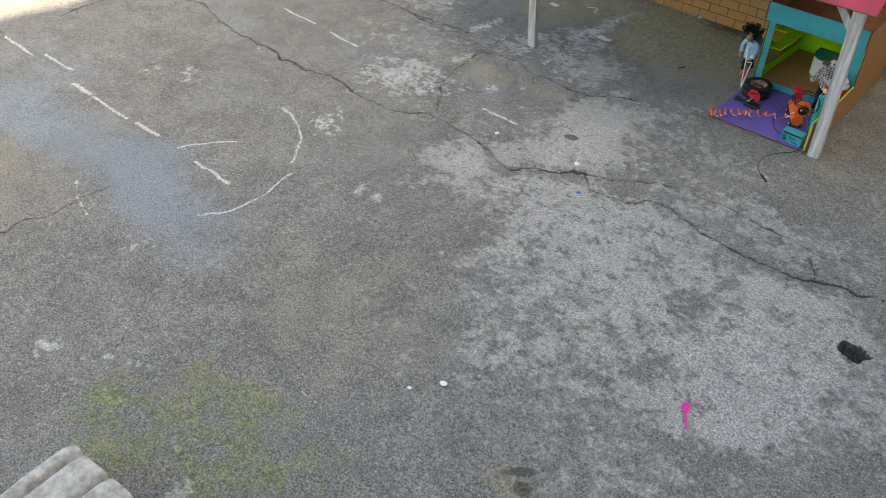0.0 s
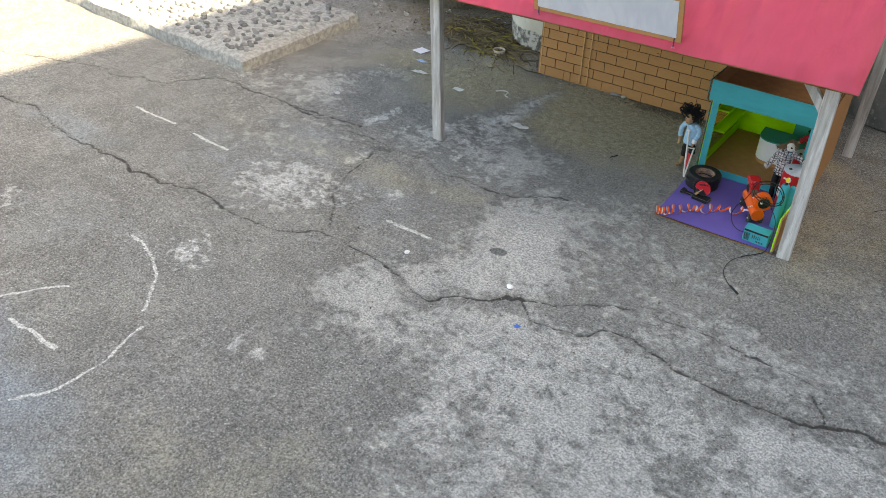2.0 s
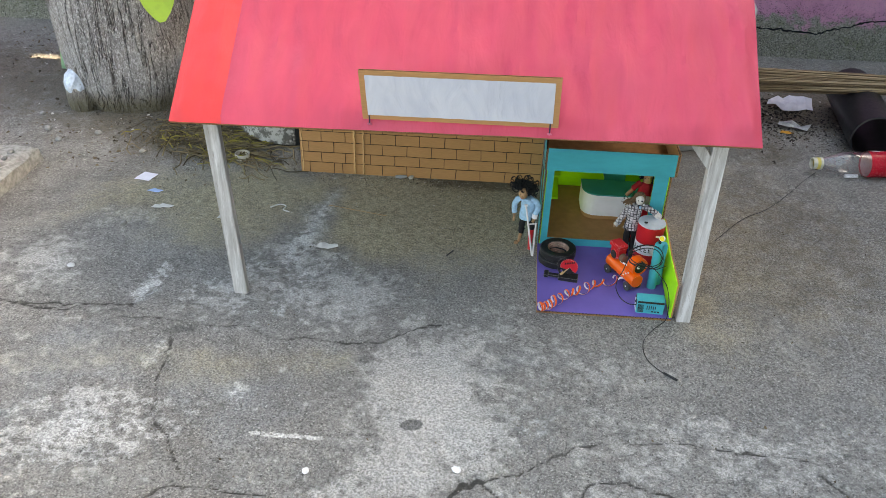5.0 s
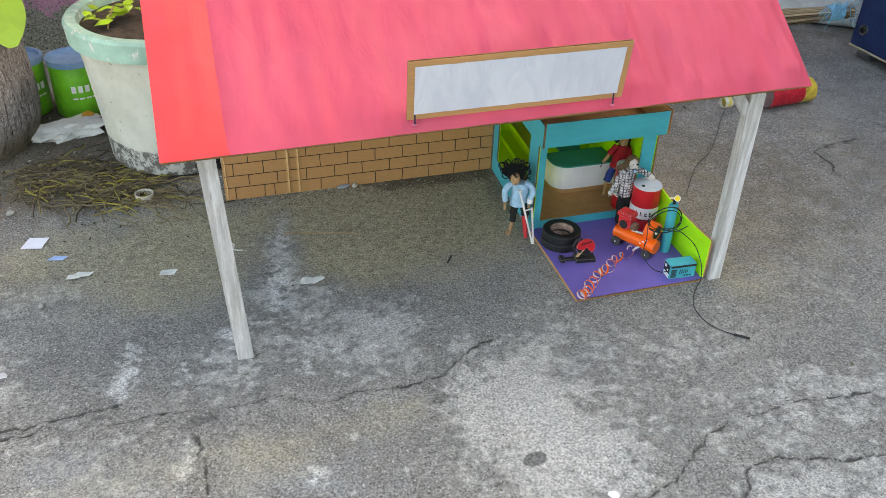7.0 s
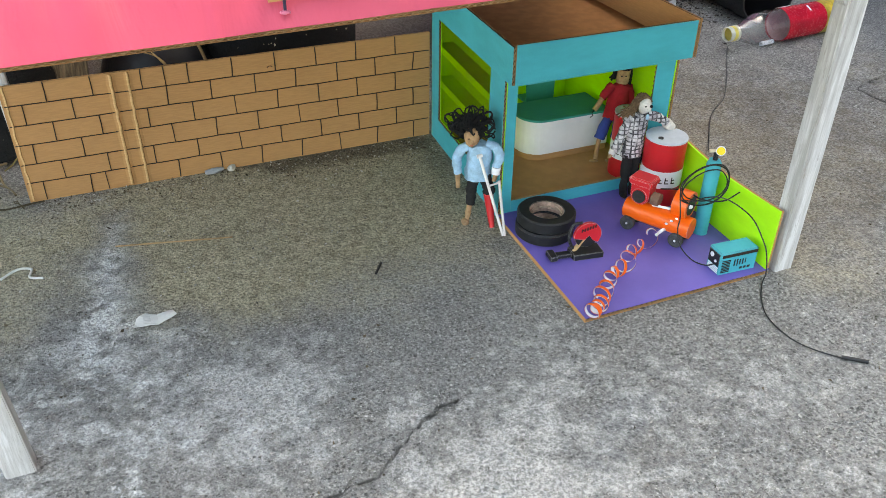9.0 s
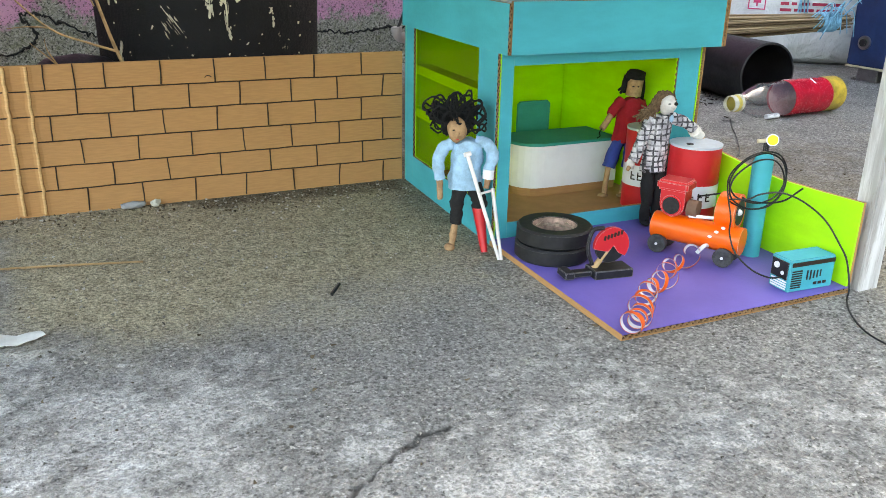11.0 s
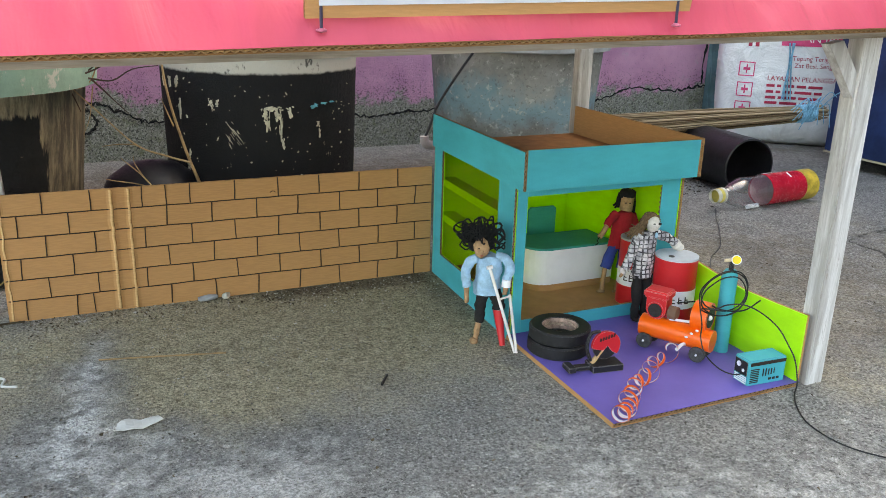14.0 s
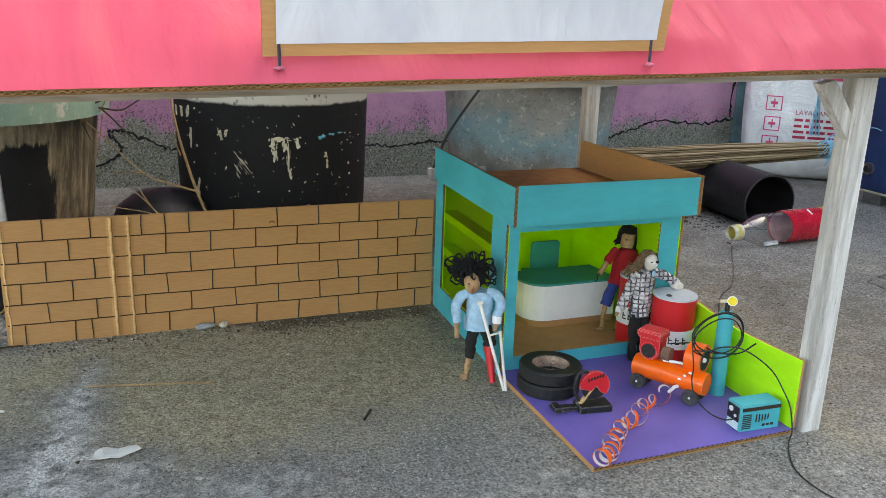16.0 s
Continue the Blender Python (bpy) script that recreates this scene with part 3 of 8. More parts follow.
CHALK_ARCS = [
    (0.004, [(-1.402, -0.338), (-1.243, -0.349)]),
    (0.004, [(-1.16, -0.356), (-1.026, -0.366)]),
    (0.004, [(-0.494, -0.386), (-0.374, -0.389)]),
    (0.003, [(-0.922, -0.761), (-0.882, -0.765), (-0.812, -0.8), (-0.754, -0.841), (-0.713, -0.893), (-0.697, -0.92)]),
    (0.0028, [(-0.661, -0.957), (-0.657, -0.998), (-0.641, -1.056), (-0.646, -1.106), (-0.65, -1.145), (-0.665, -1.176), (-0.698, -1.217)]),
    (0.004, [(-0.889, -1.084), (-0.816, -1.086), (-0.746, -1.087)]),
    (0.0025, [(-0.974, -1.08), (-0.954, -1.037), (-0.92, -0.989), (-0.883, -0.956)]),
]
CHALK_DASHES = [
    (0.004, [(-1.907, -1.07), (-1.731, -1.079)]),
    (0.004, [(-1.697, -1.047), (-1.555, -1.048)]),
    (0.006, [(-1.473, -1.087), (-1.385, -1.085)]),
    (0.004, [(-1.368, -1.086), (-1.201, -1.083)]),
    (0.005, [(-1.156, -1.081), (-1.061, -1.078)]),
    (0.002, [(-1.04, -1.333), (-0.972, -1.366), (-0.897, -1.388)]),
    (0.0008, [(-0.112, -1.406), (-0.048, -1.407)]),
]
CRACKS_YARD = [
    (0.0026, [(-1.705, -0.522), (-1.611, -0.509), (-1.449, -0.551), (-1.331, -0.553), (-1.169, -0.573), (-1.04, -0.572), (-0.912, -0.553), (-0.834, -0.57), (-0.748, -0.564), (-0.67, -0.564), (-0.605, -0.518), (-0.535, -0.502)]),
    (0.0034, [(-0.535, -0.502), (-0.435, -0.511), (-0.352, -0.535), (-0.293, -0.568), (-0.252, -0.573), (-0.221, -0.531), (-0.148, -0.483), (-0.101, -0.464)]),
    (0.0014, [(-0.101, -0.464), (-0.021, -0.418), (0.101, -0.348)]),
    (0.0022, [(-0.098, -0.468), (-0.057, -0.504), (0.005, -0.511), (0.045, -0.497), (0.076, -0.457), (0.138, -0.443), (0.209, -0.461), (0.278, -0.482), (0.359, -0.475), (0.454, -0.479)]),
    (0.003, [(0.454, -0.479), (0.506, -0.452), (0.563, -0.435), (0.638, -0.415)]),
    (0.0013, [(0.139, -0.361), (0.249, -0.338), (0.329, -0.354), (0.443, -0.362), (0.504, -0.446)]),
]
CRACKS_WEST = [
    (0.0018, [(-1.097, -0.072), (-0.972, -0.088), (-0.868, -0.058)]),
    (0.0010, [(-0.853, -0.094), (-0.736, -0.1), (-0.617, -0.115), (-0.572, -0.114), (-0.499, -0.138), (-0.388, -0.138), (-0.301, -0.126), (-0.238, -0.079), (-0.189, -0.066)]),
    (0.0014, [(-0.71, -0.159), (-0.703, -0.241), (-0.682, -0.357), (-0.663, -0.383), (-0.638, -0.413), (-0.58, -0.5)]),
    (0.0014, [(-0.982, -1.562), (-0.982, -1.492), (-0.962, -1.431), (-0.961, -1.357), (-0.951, -1.286)]),
    (0.001, [(-1.916, -0.888), (-1.921, -0.717)]),
    (0.002, [(-1.6, -0.227), (-1.464, -0.185), (-1.388, -0.102), (-1.335, -0.063), (-1.165, -0.074), (-1.04, -0.072), (-0.907, -0.063), (-0.824, -0.06)]),
]
CRACKS_EAST = [
    (0.0026, [(0.638, -0.415), (0.721, -0.405), (0.9, -0.36), (1.3, -0.33)]),
    (0.0016, [(0.849, 0.259), (0.868, 0.432), (0.986, 0.463), (1.12, 0.50), (1.276, 0.606)]),
    (0.0020, [(-2.1, -0.50), (-1.93, -0.51), (-1.705, -0.522)]),
    (0.0014, [(-2.1, -0.36), (-1.95, -0.30), (-1.75, -0.24), (-1.6, -0.227)]),
]


def patch_field(x, y, patches, soft=0.03):
    """A field that rises to each patch's strength inside its outline and falls off softly outside."""
    f = np.zeros(x.shape)
    for k, pts in patches:
        px, py = [p[0] for p in pts], [p[1] for p in pts]
        box_ = (x > min(px) - 0.15) & (x < max(px) + 0.15) & (y > min(py) - 0.15) & (y < max(py) + 0.15)
        u, v = x[box_], y[box_]
        d = line_distance(u, v, pts + pts[:1])
        inside = np.zeros(u.shape, bool)
        for (ax, ay), (bx, by) in zip(pts, pts[1:] + pts[:1]):
            if ay != by:
                inside ^= ((ay > v) != (by > v)) & (u < (bx - ax) * (v - ay) / (by - ay) + ax)
        d = np.where(inside, d, -d)
        f[box_] = np.maximum(f[box_], k * np.clip(0.62 + d / soft, 0, 1))
    return f


def build_ground():
    def lines(lo, hi, step, far):
        mid = np.arange(lo, hi, step)
        out = [0.03, 0.08, 0.16, 0.3, 0.5, 0.8, 1.4, 2.5, 5.0, 12.0, far]
        return np.concatenate([lo - np.array(out)[::-1], mid, hi + np.array(out)])
    xs, ys = lines(-2.1, 1.0, 0.0046, 60.0), lines(-1.95, 1.22, 0.0048, 60.0)
    x, y = np.meshgrid(xs, ys)
    wx = x + 0.011 * value_noise(x, y, 22, 1) + 0.0045 * value_noise(x, y, 75, 2)
    wy = y + 0.011 * value_noise(x, y, 22, 3) + 0.0045 * value_noise(x, y, 75, 4)
    crack = np.full(x.shape, 0.05)
    for half, pts in CRACKS_YARD + CRACKS_WEST + CRACKS_EAST:
        thick = 0.62 * half * (0.9 + 0.7 * value_noise(x, y, 9, 7))
        crack = np.minimum(crack, line_distance(wx, wy, pts) - thick)
    chalk = np.full(x.shape, 0.05)
    for half, pts in CHALK_ARCS + CHALK_DASHES:
        chalk = np.minimum(chalk, line_distance(x + 0.3 * (wx - x), y + 0.3 * (wy - y), pts) - half)
    bx, by = x + 0.05 * value_noise(x, y, 5, 11), y + 0.05 * value_noise(x, y, 5, 12)
    rx, ry = x + 0.016 * value_noise(x, y, 11, 13) + 0.006 * value_noise(x, y, 40, 15), y + 0.016 * value_noise(x, y, 11, 14) + 0.006 * value_noise(x, y, 40, 16)
    skim = patch_field(rx, ry, SKIM_YARD + SKIM_POST + SKIM_FRONT, 0.16) * (0.88 + 0.20 * value_noise(x, y, 6, 51) + 0.16 * value_noise(x, y, 17, 52))
    skim = np.maximum(skim, bump_field(bx, by, [(-0.12, -0.28, 0.26, 0.18, 0, 0.58), (0.05, -0.18, 0.28, 0.12, 15, 0.56), (0.42, -1.1, 0.4, 0.26, 0, 0.50), (0.75, -0.7, 0.25, 0.2, 0, 0.55),
                                                (-0.95, 0.25, 0.12, 0.10, 0, 0.52), (-0.95, -0.22, 0.26, 0.16, 10, 0.45), (-1.15, 0.02, 0.2, 0.12, 10, 0.5), (0.52, -0.02, 0.05, 0.14, 12, 0.45), (0.08, -1.12, 0.4, 0.3, 0, 0.35)]))
    skim = np.maximum(skim, 0.16)
    plaster = patch_field(x + 0.5 * (rx - x), y + 0.5 * (ry - y), PLASTER_YARD + PLASTER_WEST + PLASTER_POST, 0.05) * (0.92 + 0.30 * value_noise(x, y, 14, 53))
    blue = bump_field(bx, by, [(-1.42, -1.24, 0.38, 0.14, -2, 1.0), (-0.92, -1.22, 0.36, 0.13, -4, 1.0), (-0.66, -1.28, 0.18, 0.08, -8, 0.62), (-1.6, -1.05, 0.3, 0.12, 5, 0.45), (-0.95, -0.36, 0.24, 0.14, 8, 0.42),
                               (-1.15, -0.8, 0.4, 0.2, 8, 0.28), (-1.45, -0.52, 0.2, 0.06, -3, 0.5), (-0.02, -0.17, 0.08, 0.06, 0, 0.4)])
    blue = np.maximum(blue, patch_field(bx, by, WASH, 0.08))
    moss = bump_field(bx, by, [(-0.16, -1.55, 0.20, 0.16, 20, 0.85), (0.02, -1.55, 0.16, 0.14, 0, 0.75), (-0.30, -1.68, 0.16, 0.12, 0, 0.8), (-0.05, -1.70, 0.2, 0.14, 0, 0.7), (-1.55, -1.25, 0.2, 0.2, 0, 0.25)])
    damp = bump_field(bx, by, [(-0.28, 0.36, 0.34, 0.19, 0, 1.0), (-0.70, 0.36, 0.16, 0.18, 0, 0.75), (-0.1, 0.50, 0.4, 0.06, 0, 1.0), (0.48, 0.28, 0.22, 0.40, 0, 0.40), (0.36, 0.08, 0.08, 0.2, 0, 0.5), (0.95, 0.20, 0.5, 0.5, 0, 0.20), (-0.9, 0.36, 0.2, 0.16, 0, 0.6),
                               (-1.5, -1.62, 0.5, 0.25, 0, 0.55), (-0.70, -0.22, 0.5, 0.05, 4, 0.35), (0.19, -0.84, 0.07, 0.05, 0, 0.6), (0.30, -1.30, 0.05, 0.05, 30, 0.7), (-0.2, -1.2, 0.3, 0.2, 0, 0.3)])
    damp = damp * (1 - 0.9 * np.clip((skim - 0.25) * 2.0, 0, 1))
    # the spots east of the house and at card footings also paint in shade
    dirt_shade = bump_field(bx, by, [(-0.90, 0.72, 0.30, 0.16, 0, 0.9), (-1.05, 0.95, 0.5, 0.3, 0, 0.9), (-1.7, 1.05, 0.8, 0.38, 0, 0.75), (0.9, 1.15, 0.35, 0.25, 0, 0.85), (-0.1, 0.62, 0.5, 0.05, 0, 0.7), (-0.1, 1.1, 0.9, 0.4, 0, 0.9),
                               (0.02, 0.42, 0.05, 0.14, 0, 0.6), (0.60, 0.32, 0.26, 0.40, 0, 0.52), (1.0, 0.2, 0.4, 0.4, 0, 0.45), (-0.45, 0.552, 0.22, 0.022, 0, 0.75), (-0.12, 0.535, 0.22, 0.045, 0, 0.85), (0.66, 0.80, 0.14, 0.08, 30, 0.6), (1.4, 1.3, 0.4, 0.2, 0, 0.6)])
    # the stain, a spot of oil
    stain_and_hole = bump_field(x, y, [(-0.226, -0.342, 0.019, 0.012, 10, 1.3), (0.31, -1.275, 0.040, 0.012, 40, 0.8), (0.335, -1.30, 0.022, 0.018, 0, 0.8), (-0.70, -0.13, 0.05, 0.022, 10, 0.62), (1.0, 0.46, 0.03, 0.02, 0, 0.6), (0.93, 0.45, 0.03, 0.02, 0, 0.6)])
    near = np.clip((3.0 - np.maximum(np.abs(x + 0.5), np.abs(y + 0.6))) / 0.6, 0, 1)
    z = near * (0.0035 * value_noise(x, y, 2.1, 21) + 0.0014 * value_noise(x, y, 9, 22) + 0.0006 * value_noise(x, y, 48, 23))
    flat = np.clip(np.maximum(np.abs(x + 0.1) - 0.55, np.abs(y - 0.27) - 0.33) / 0.12, 0, 1)
    z = z * (0.12 + 0.88 * flat) - 0.0005
    z -= 0.0028 * np.clip(1 - (crack + 0.001) / 0.0028, 0, 1)
    # the broken-out hole, its inside also painted darker
    hole = np.hypot((x - 0.642) / 0.030, (y + 0.606) / 0.024) + 0.28 * value_noise(x, y, 60, 31)
    z -= 0.035 * np.clip((1.05 - hole) / 0.35, 0, 1)
    dirt_shade = np.maximum(dirt_shade, np.clip((1.15 - hole) / 0.2, 0, 1) * 1.1)
    stain_and_hole = np.maximum(stain_and_hole, np.clip((1.08 - hole) / 0.12, 0, 1) * 1.4)
    ny, nx = x.shape
    idx = np.arange(nx * ny).reshape(ny, nx)
    quads = np.stack([idx[:-1, :-1], idx[:-1, 1:], idx[1:, 1:], idx[1:, :-1]], -1).reshape(-1, 4)
    me = bpy.data.meshes.new("ground")
    me.vertices.add(nx * ny)
    me.vertices.foreach_set("co", np.stack([x, y, z], -1).astype(np.float32).ravel())
    me.loops.add(quads.size)
    me.loops.foreach_set("vertex_index", quads.astype(np.int32).ravel())
    me.polygons.add(len(quads))
    me.polygons.foreach_set("loop_start", np.arange(0, quads.size, 4, dtype=np.int32))
    me.update(calc_edges=True)
    for name, field in (("crack", crack), ("chalk", chalk), ("skim", skim), ("plaster", plaster), ("blue", blue), ("moss", moss), ("damp", damp), ("dirt_shade", dirt_shade), ("stain_and_hole", stain_and_hole)):
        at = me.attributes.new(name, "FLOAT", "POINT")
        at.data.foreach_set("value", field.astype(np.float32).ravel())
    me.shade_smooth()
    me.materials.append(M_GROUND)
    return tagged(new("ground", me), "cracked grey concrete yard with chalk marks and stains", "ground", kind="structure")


ground = build_ground()

# yard wall, then an unseen tall wall added to keep sun off the yard
bm = box(-2.95, 1.53, 1.62, 1.78, -0.02, 2.3)
wall_north = tagged(link("wall_north", bm, M_PINKWALL), "pink limewashed yard wall with a bare mossy foot", "wall", kind="structure")
M_CRACK = plain("crack_shadow_dirt", (0.012, 0.011, 0.010), 1.0)
for pts in ([(0.70, 0.10), (0.83, 0.101), (0.94, 0.097), (1.04, 0.092), (1.07, 0.104), (1.14, 0.122), (1.215, 0.144), (1.30, 0.138), (1.397, 0.132), (1.46, 0.138), (1.53, 0.147)], [(0.17, 0.100), (0.251, 0.092), (0.30, 0.086), (0.355, 0.088), (0.42, 0.096), (0.485, 0.096), (0.60, 0.104), (0.70, 0.10)],
            [(-0.53, 0.045), (-0.511, 0.049), (-0.45, 0.066), (-0.42, 0.097), (-0.436, 0.122), (-0.45, 0.145), (-0.42, 0.146), (-0.384, 0.132), (-0.33, 0.108), (-0.288, 0.093), (-0.20, 0.10), (0.17, 0.10)], [(1.515, 0.147), (1.512, 0.22), (1.52, 0.31), (1.508, 0.42), (1.515, 0.6)]):
    run = smooth_path([(x, 0, z) for x, z in pts], 9)
    jag = [Vector((p.x + 0.004 * noise.noise(Vector((k * 1.3, p.x * 9, 0))), 1.6199, p.z + 0.010 * noise.noise(Vector((p.x * 17, k * 0.6, 4))) + 0.004 * noise.noise(Vector((k * 1.9, 2, p.x * 50))))) for k, p in enumerate(run)]
    crk = link("wall_crack", tube(jag, lambda t: 0.0016 + 0.0050 * abs(noise.noise(Vector((t * 37, pts[0][0] * 5, 1)))), 5), M_CRACK, wall_north)
M_TEALWALL = plain("faded_teal_paint", (0.10, 0.19, 0.21), 0.8, 0, 0.3, 12)
bm = box(1.532, 1.66, 1.60, 1.78, -0.02, 2.3, 0.004)
tagged(link("wall_pier", bm, M_TEALWALL), "faded teal pier at the end of the pink wall", "wall", kind="structure")
bm = box(1.662, 2.93, 1.66, 1.80, -0.02, 2.3)
tagged(link("wall_north_east", bm, M_TEALWALL), "faded teal yard wall behind a flour sack", "wall", kind="structure")
M_PLASTER = plain("grey_render", (0.42, 0.42, 0.41), 0.9, 0, 0.15, 6, 0.002)
# added out of view; height and turn set where its shadow ends
bm = box(0.0, 0.2, -9.0, 6.0, -0.02, 4.08, 0, None, pose(2.547, 0, 0, 0, 0, -13.6))
tagged(link("wall_east", bm, M_PLASTER), "unseen tall rendered wall added to shade the yard", "wall", kind="structure")

# ---- the toy workshop shelter ----
shelter = thing("toy_shelter", (0, 0, 0), "toy open shelter with pink paper gable roof on whitewashed posts", "model shelter")


def leaning_post(name, base, top, w, d):
    b, t = Vector(base), Vector(top)
    z = (t - b).normalized()
    x = Vector((0, 1, 0)).cross(z).normalized()
    m = Matrix((x, z.cross(x), z)).transposed().to_4x4()
    m.translation = b
    bm = box(-w / 2, w / 2, -d / 2, d / 2, 0, (t - b).length, 0.0012, None, m)
    part(name, bm, M_POST, shelter)


leaning_post("post", (-0.618, 0.010, -0.002), (-0.640, 0.012, 0.430), 0.027, 0.020)
leaning_post("post", (0.300, 0.010, -0.002), (0.292, 0.004, 0.450), 0.028, 0.022)
leaning_post("post", (-0.590, 0.566, -0.002), (-0.612, 0.580, 0.43), 0.018, 0.018)
leaning_post("post", (0.316, 0.578, -0.002), (0.320, 0.582, 0.45), 0.026, 0.020)
# eave line: from the one front corner to the other, then up the slope
EL, ER = Vector((-0.699, -0.031, 0.401)), Vector((0.343, -0.065, 0.431))
EU = (ER - EL).normalized()
SLOPE = 36.5
UP = (Vector((0.02, math.cos(radians(SLOPE)), math.sin(radians(SLOPE)))))
UP = (UP - EU * UP.dot(EU)).normalized()
RISE, SPAN = 0.43, (ER - EL).length
RN = EU.cross(UP)


def roof_sheet(name, o, u, v, s0, s1, rise, material, lift, parent, label=""):
    """Wrinkled paper on the roof card."""
    n = u.cross(v)
    bm = bmesh.new()
    nx, ny = max(10, int((s1 - s0) / 0.008)), 44
    grid = []
    for j in range(ny + 1):
        row = []
        for i in range(nx + 1):
            a, b = s0 + (s1 - s0) * i / nx, rise * j / ny
            h = 0.0070 * noise.noise(Vector((a * 18, b * 5.5, 3.3))) + (0.0055 + 0.0055 * min(1.0, a / SPAN)) * noise.noise(Vector((a * 42, b * 11, 7.1))) + 0.0025 * noise.noise(Vector((a * 70, b * 26, 2.1)))
            edge = min(1.0, min(b, rise - b) / 0.03, min(a - s0, s1 - a) / 0.02 + 0.1)
            sag = 0.0016 * noise.noise(Vector((a * 9, 0, 1.0))) if j == 0 else 0
            row.append(bm.verts.new(o + u * a + v * (b + sag) + n * (lift + max(0.0002, h + 0.0085) * edge)))
        grid.append(row)
    for j in range(ny):
        for i in range(nx):
            bm.faces.new((grid[j][i], grid[j][i + 1], grid[j + 1][i + 1], grid[j + 1][i]))
    return part(name, bm, material, parent, label, True)


front = card(shelter, "roof_panel", EL, EU, UP, SPAN, RISE, M_KRAFT_DK, M_KRAFT_DK, flute_u=True)
roof_sheet("paper_cover", EL, EU, UP, 0.088, SPAN, RISE, M_PINK, 0.0006, front)
roof_sheet("paper_strip", EL, EU, UP, -0.001, 0.096, RISE, M_REDPAPER, 0.0014, front, "coral red paper strip")
RIDGE = EL + UP * RISE
BU = -EU
BV = Vector((0, -math.cos(radians(SLOPE)), math.sin(radians(SLOPE))))
BV = (BV - BU * BV.dot(BU)).normalized()
BO = RIDGE + EU * SPAN - BV * RISE
back = card(shelter, "roof_panel", BO, BU, BV, SPAN, RISE, M_KRAFT_DK, M_KRAFT_DK)
roof_sheet("paper_cover", BO, BU, BV, 0.0, SPAN, RISE, M_PINK, 0.0006, back)
# battens under both eaves, corner braces
for o, u, v in ((EL, EU, UP), (BO, BU, BV)):
    n = u.cross(v)
    m = Matrix((u, v, n)).transposed().to_4x4()
    m.translation = o
    part("batten", box(0.004, SPAN - 0.004, 0.0125, 0.0265, -0.024, -0.0055, 0.001, None, m), M_BATTEN, shelter)
bm = prism([(0.232, 0.408), (0.252, 0.412), (0.284, 0.372), (0.284, 0.344)], 0, 0.012)
bmesh.ops.transform(bm, matrix=pose(0, 0.010, 0, 90, 0, 0), verts=bm.verts)
part("brace", bm, M_POST, shelter)
# rafters seen from below
for x in (-0.63, 0.29):
    o = EL + EU * (x - EL.x)
    m = Matrix((EU, UP, RN)).transposed().to_4x4()
    m.translation = o
    part("rafter", box(-0.009, 0.009, 0.02, RISE - 0.01, -0.020, -0.0055, 0.001, None, m), M_BATTEN, shelter)

# sign board standing off the roof on nails
sign = thing("sign_board", (0, 0, 0), "blank white paper sign on a brown card board", "sign")
S_BL, S_BR, S_TL = Vector((-0.346, -0.036, 0.431)), Vector((-0.010, -0.052, 0.441)), Vector((-0.350, -0.056, 0.532))
SU, SV = (S_BR - S_BL).normalized(), (S_TL - S_BL)
SV = (SV - SU * SV.dot(SU)).normalized()
SW, SH = 0.342, 0.099
board = card(sign, "backing", S_BL, SU, SV, SW, SH, M_KRAFT_DK, M_KRAFT_DK, flute_u=False, t=0.004)
SN = SU.cross(SV)
sm = Matrix((SU, SV, SN)).transposed().to_4x4()
sm.translation = S_BL
part("board_face", box(0, SW, 0, SH, 0.0002, 0.0009, 0, None, sm), M_KRAFT, sign)
bm = bmesh.new()
gx, gy = 60, 18
rows = [[bm.verts.new(sm @ Vector((0.010 + (SW - 0.020) * i / gx, 0.0095 + (SH - 0.018) * j / gy, 0.0014 + 0.0011 * (0.5 + noise.noise(Vector((i * 0.32, j * 0.16, 2)))))))
         for i in range(gx + 1)] for j in range(gy + 1)]
for j in range(gy):
    for i in range(gx):
        bm.faces.new((rows[j][i], rows[j][i + 1], rows[j + 1][i + 1], rows[j + 1][i]))
part("paper", bm, M_SIGN, sign, "wrinkled white paper", True)
M_GLUE = plain("glue_blob", (0.56, 0.14, 0.22), 0.3)
M_PIN = plain("dark_pin", (0.030, 0.028, 0.060), 0.4)
for a in (0.012, SW - 0.014):
    p = sm @ Vector((a, 0.004, -0.002))
    foot = p - Vector((0, 0.18, 1)).normalized() * ((p - EL).dot(RN) - 0.001)
    e = part("nail", rod(foot, p + SV * 0.02, 0.0013, None, 8), M_PIN, sign)
    part("glue", blob(foot + RN * 0.001, (0.0042, 0.0034, 0.0018), None, 2, 0, 0.3, a * 50), M_GLUE, e)

# ---- the brick-pattern card wall ----
brick_wall = thing("toy_brick_wall", (0, 0, 0), "brown card wall with brick joints drawn in marker", "model wall")
WL, WZ = 0.626, 0.178
panel = card(brick_wall, "panel", (-0.603, 0.5475, -0.001), (1, 0, 0), (0, 0, 1), WL, WZ, M_KRAFT, M_KRAFT, flute_u=True)
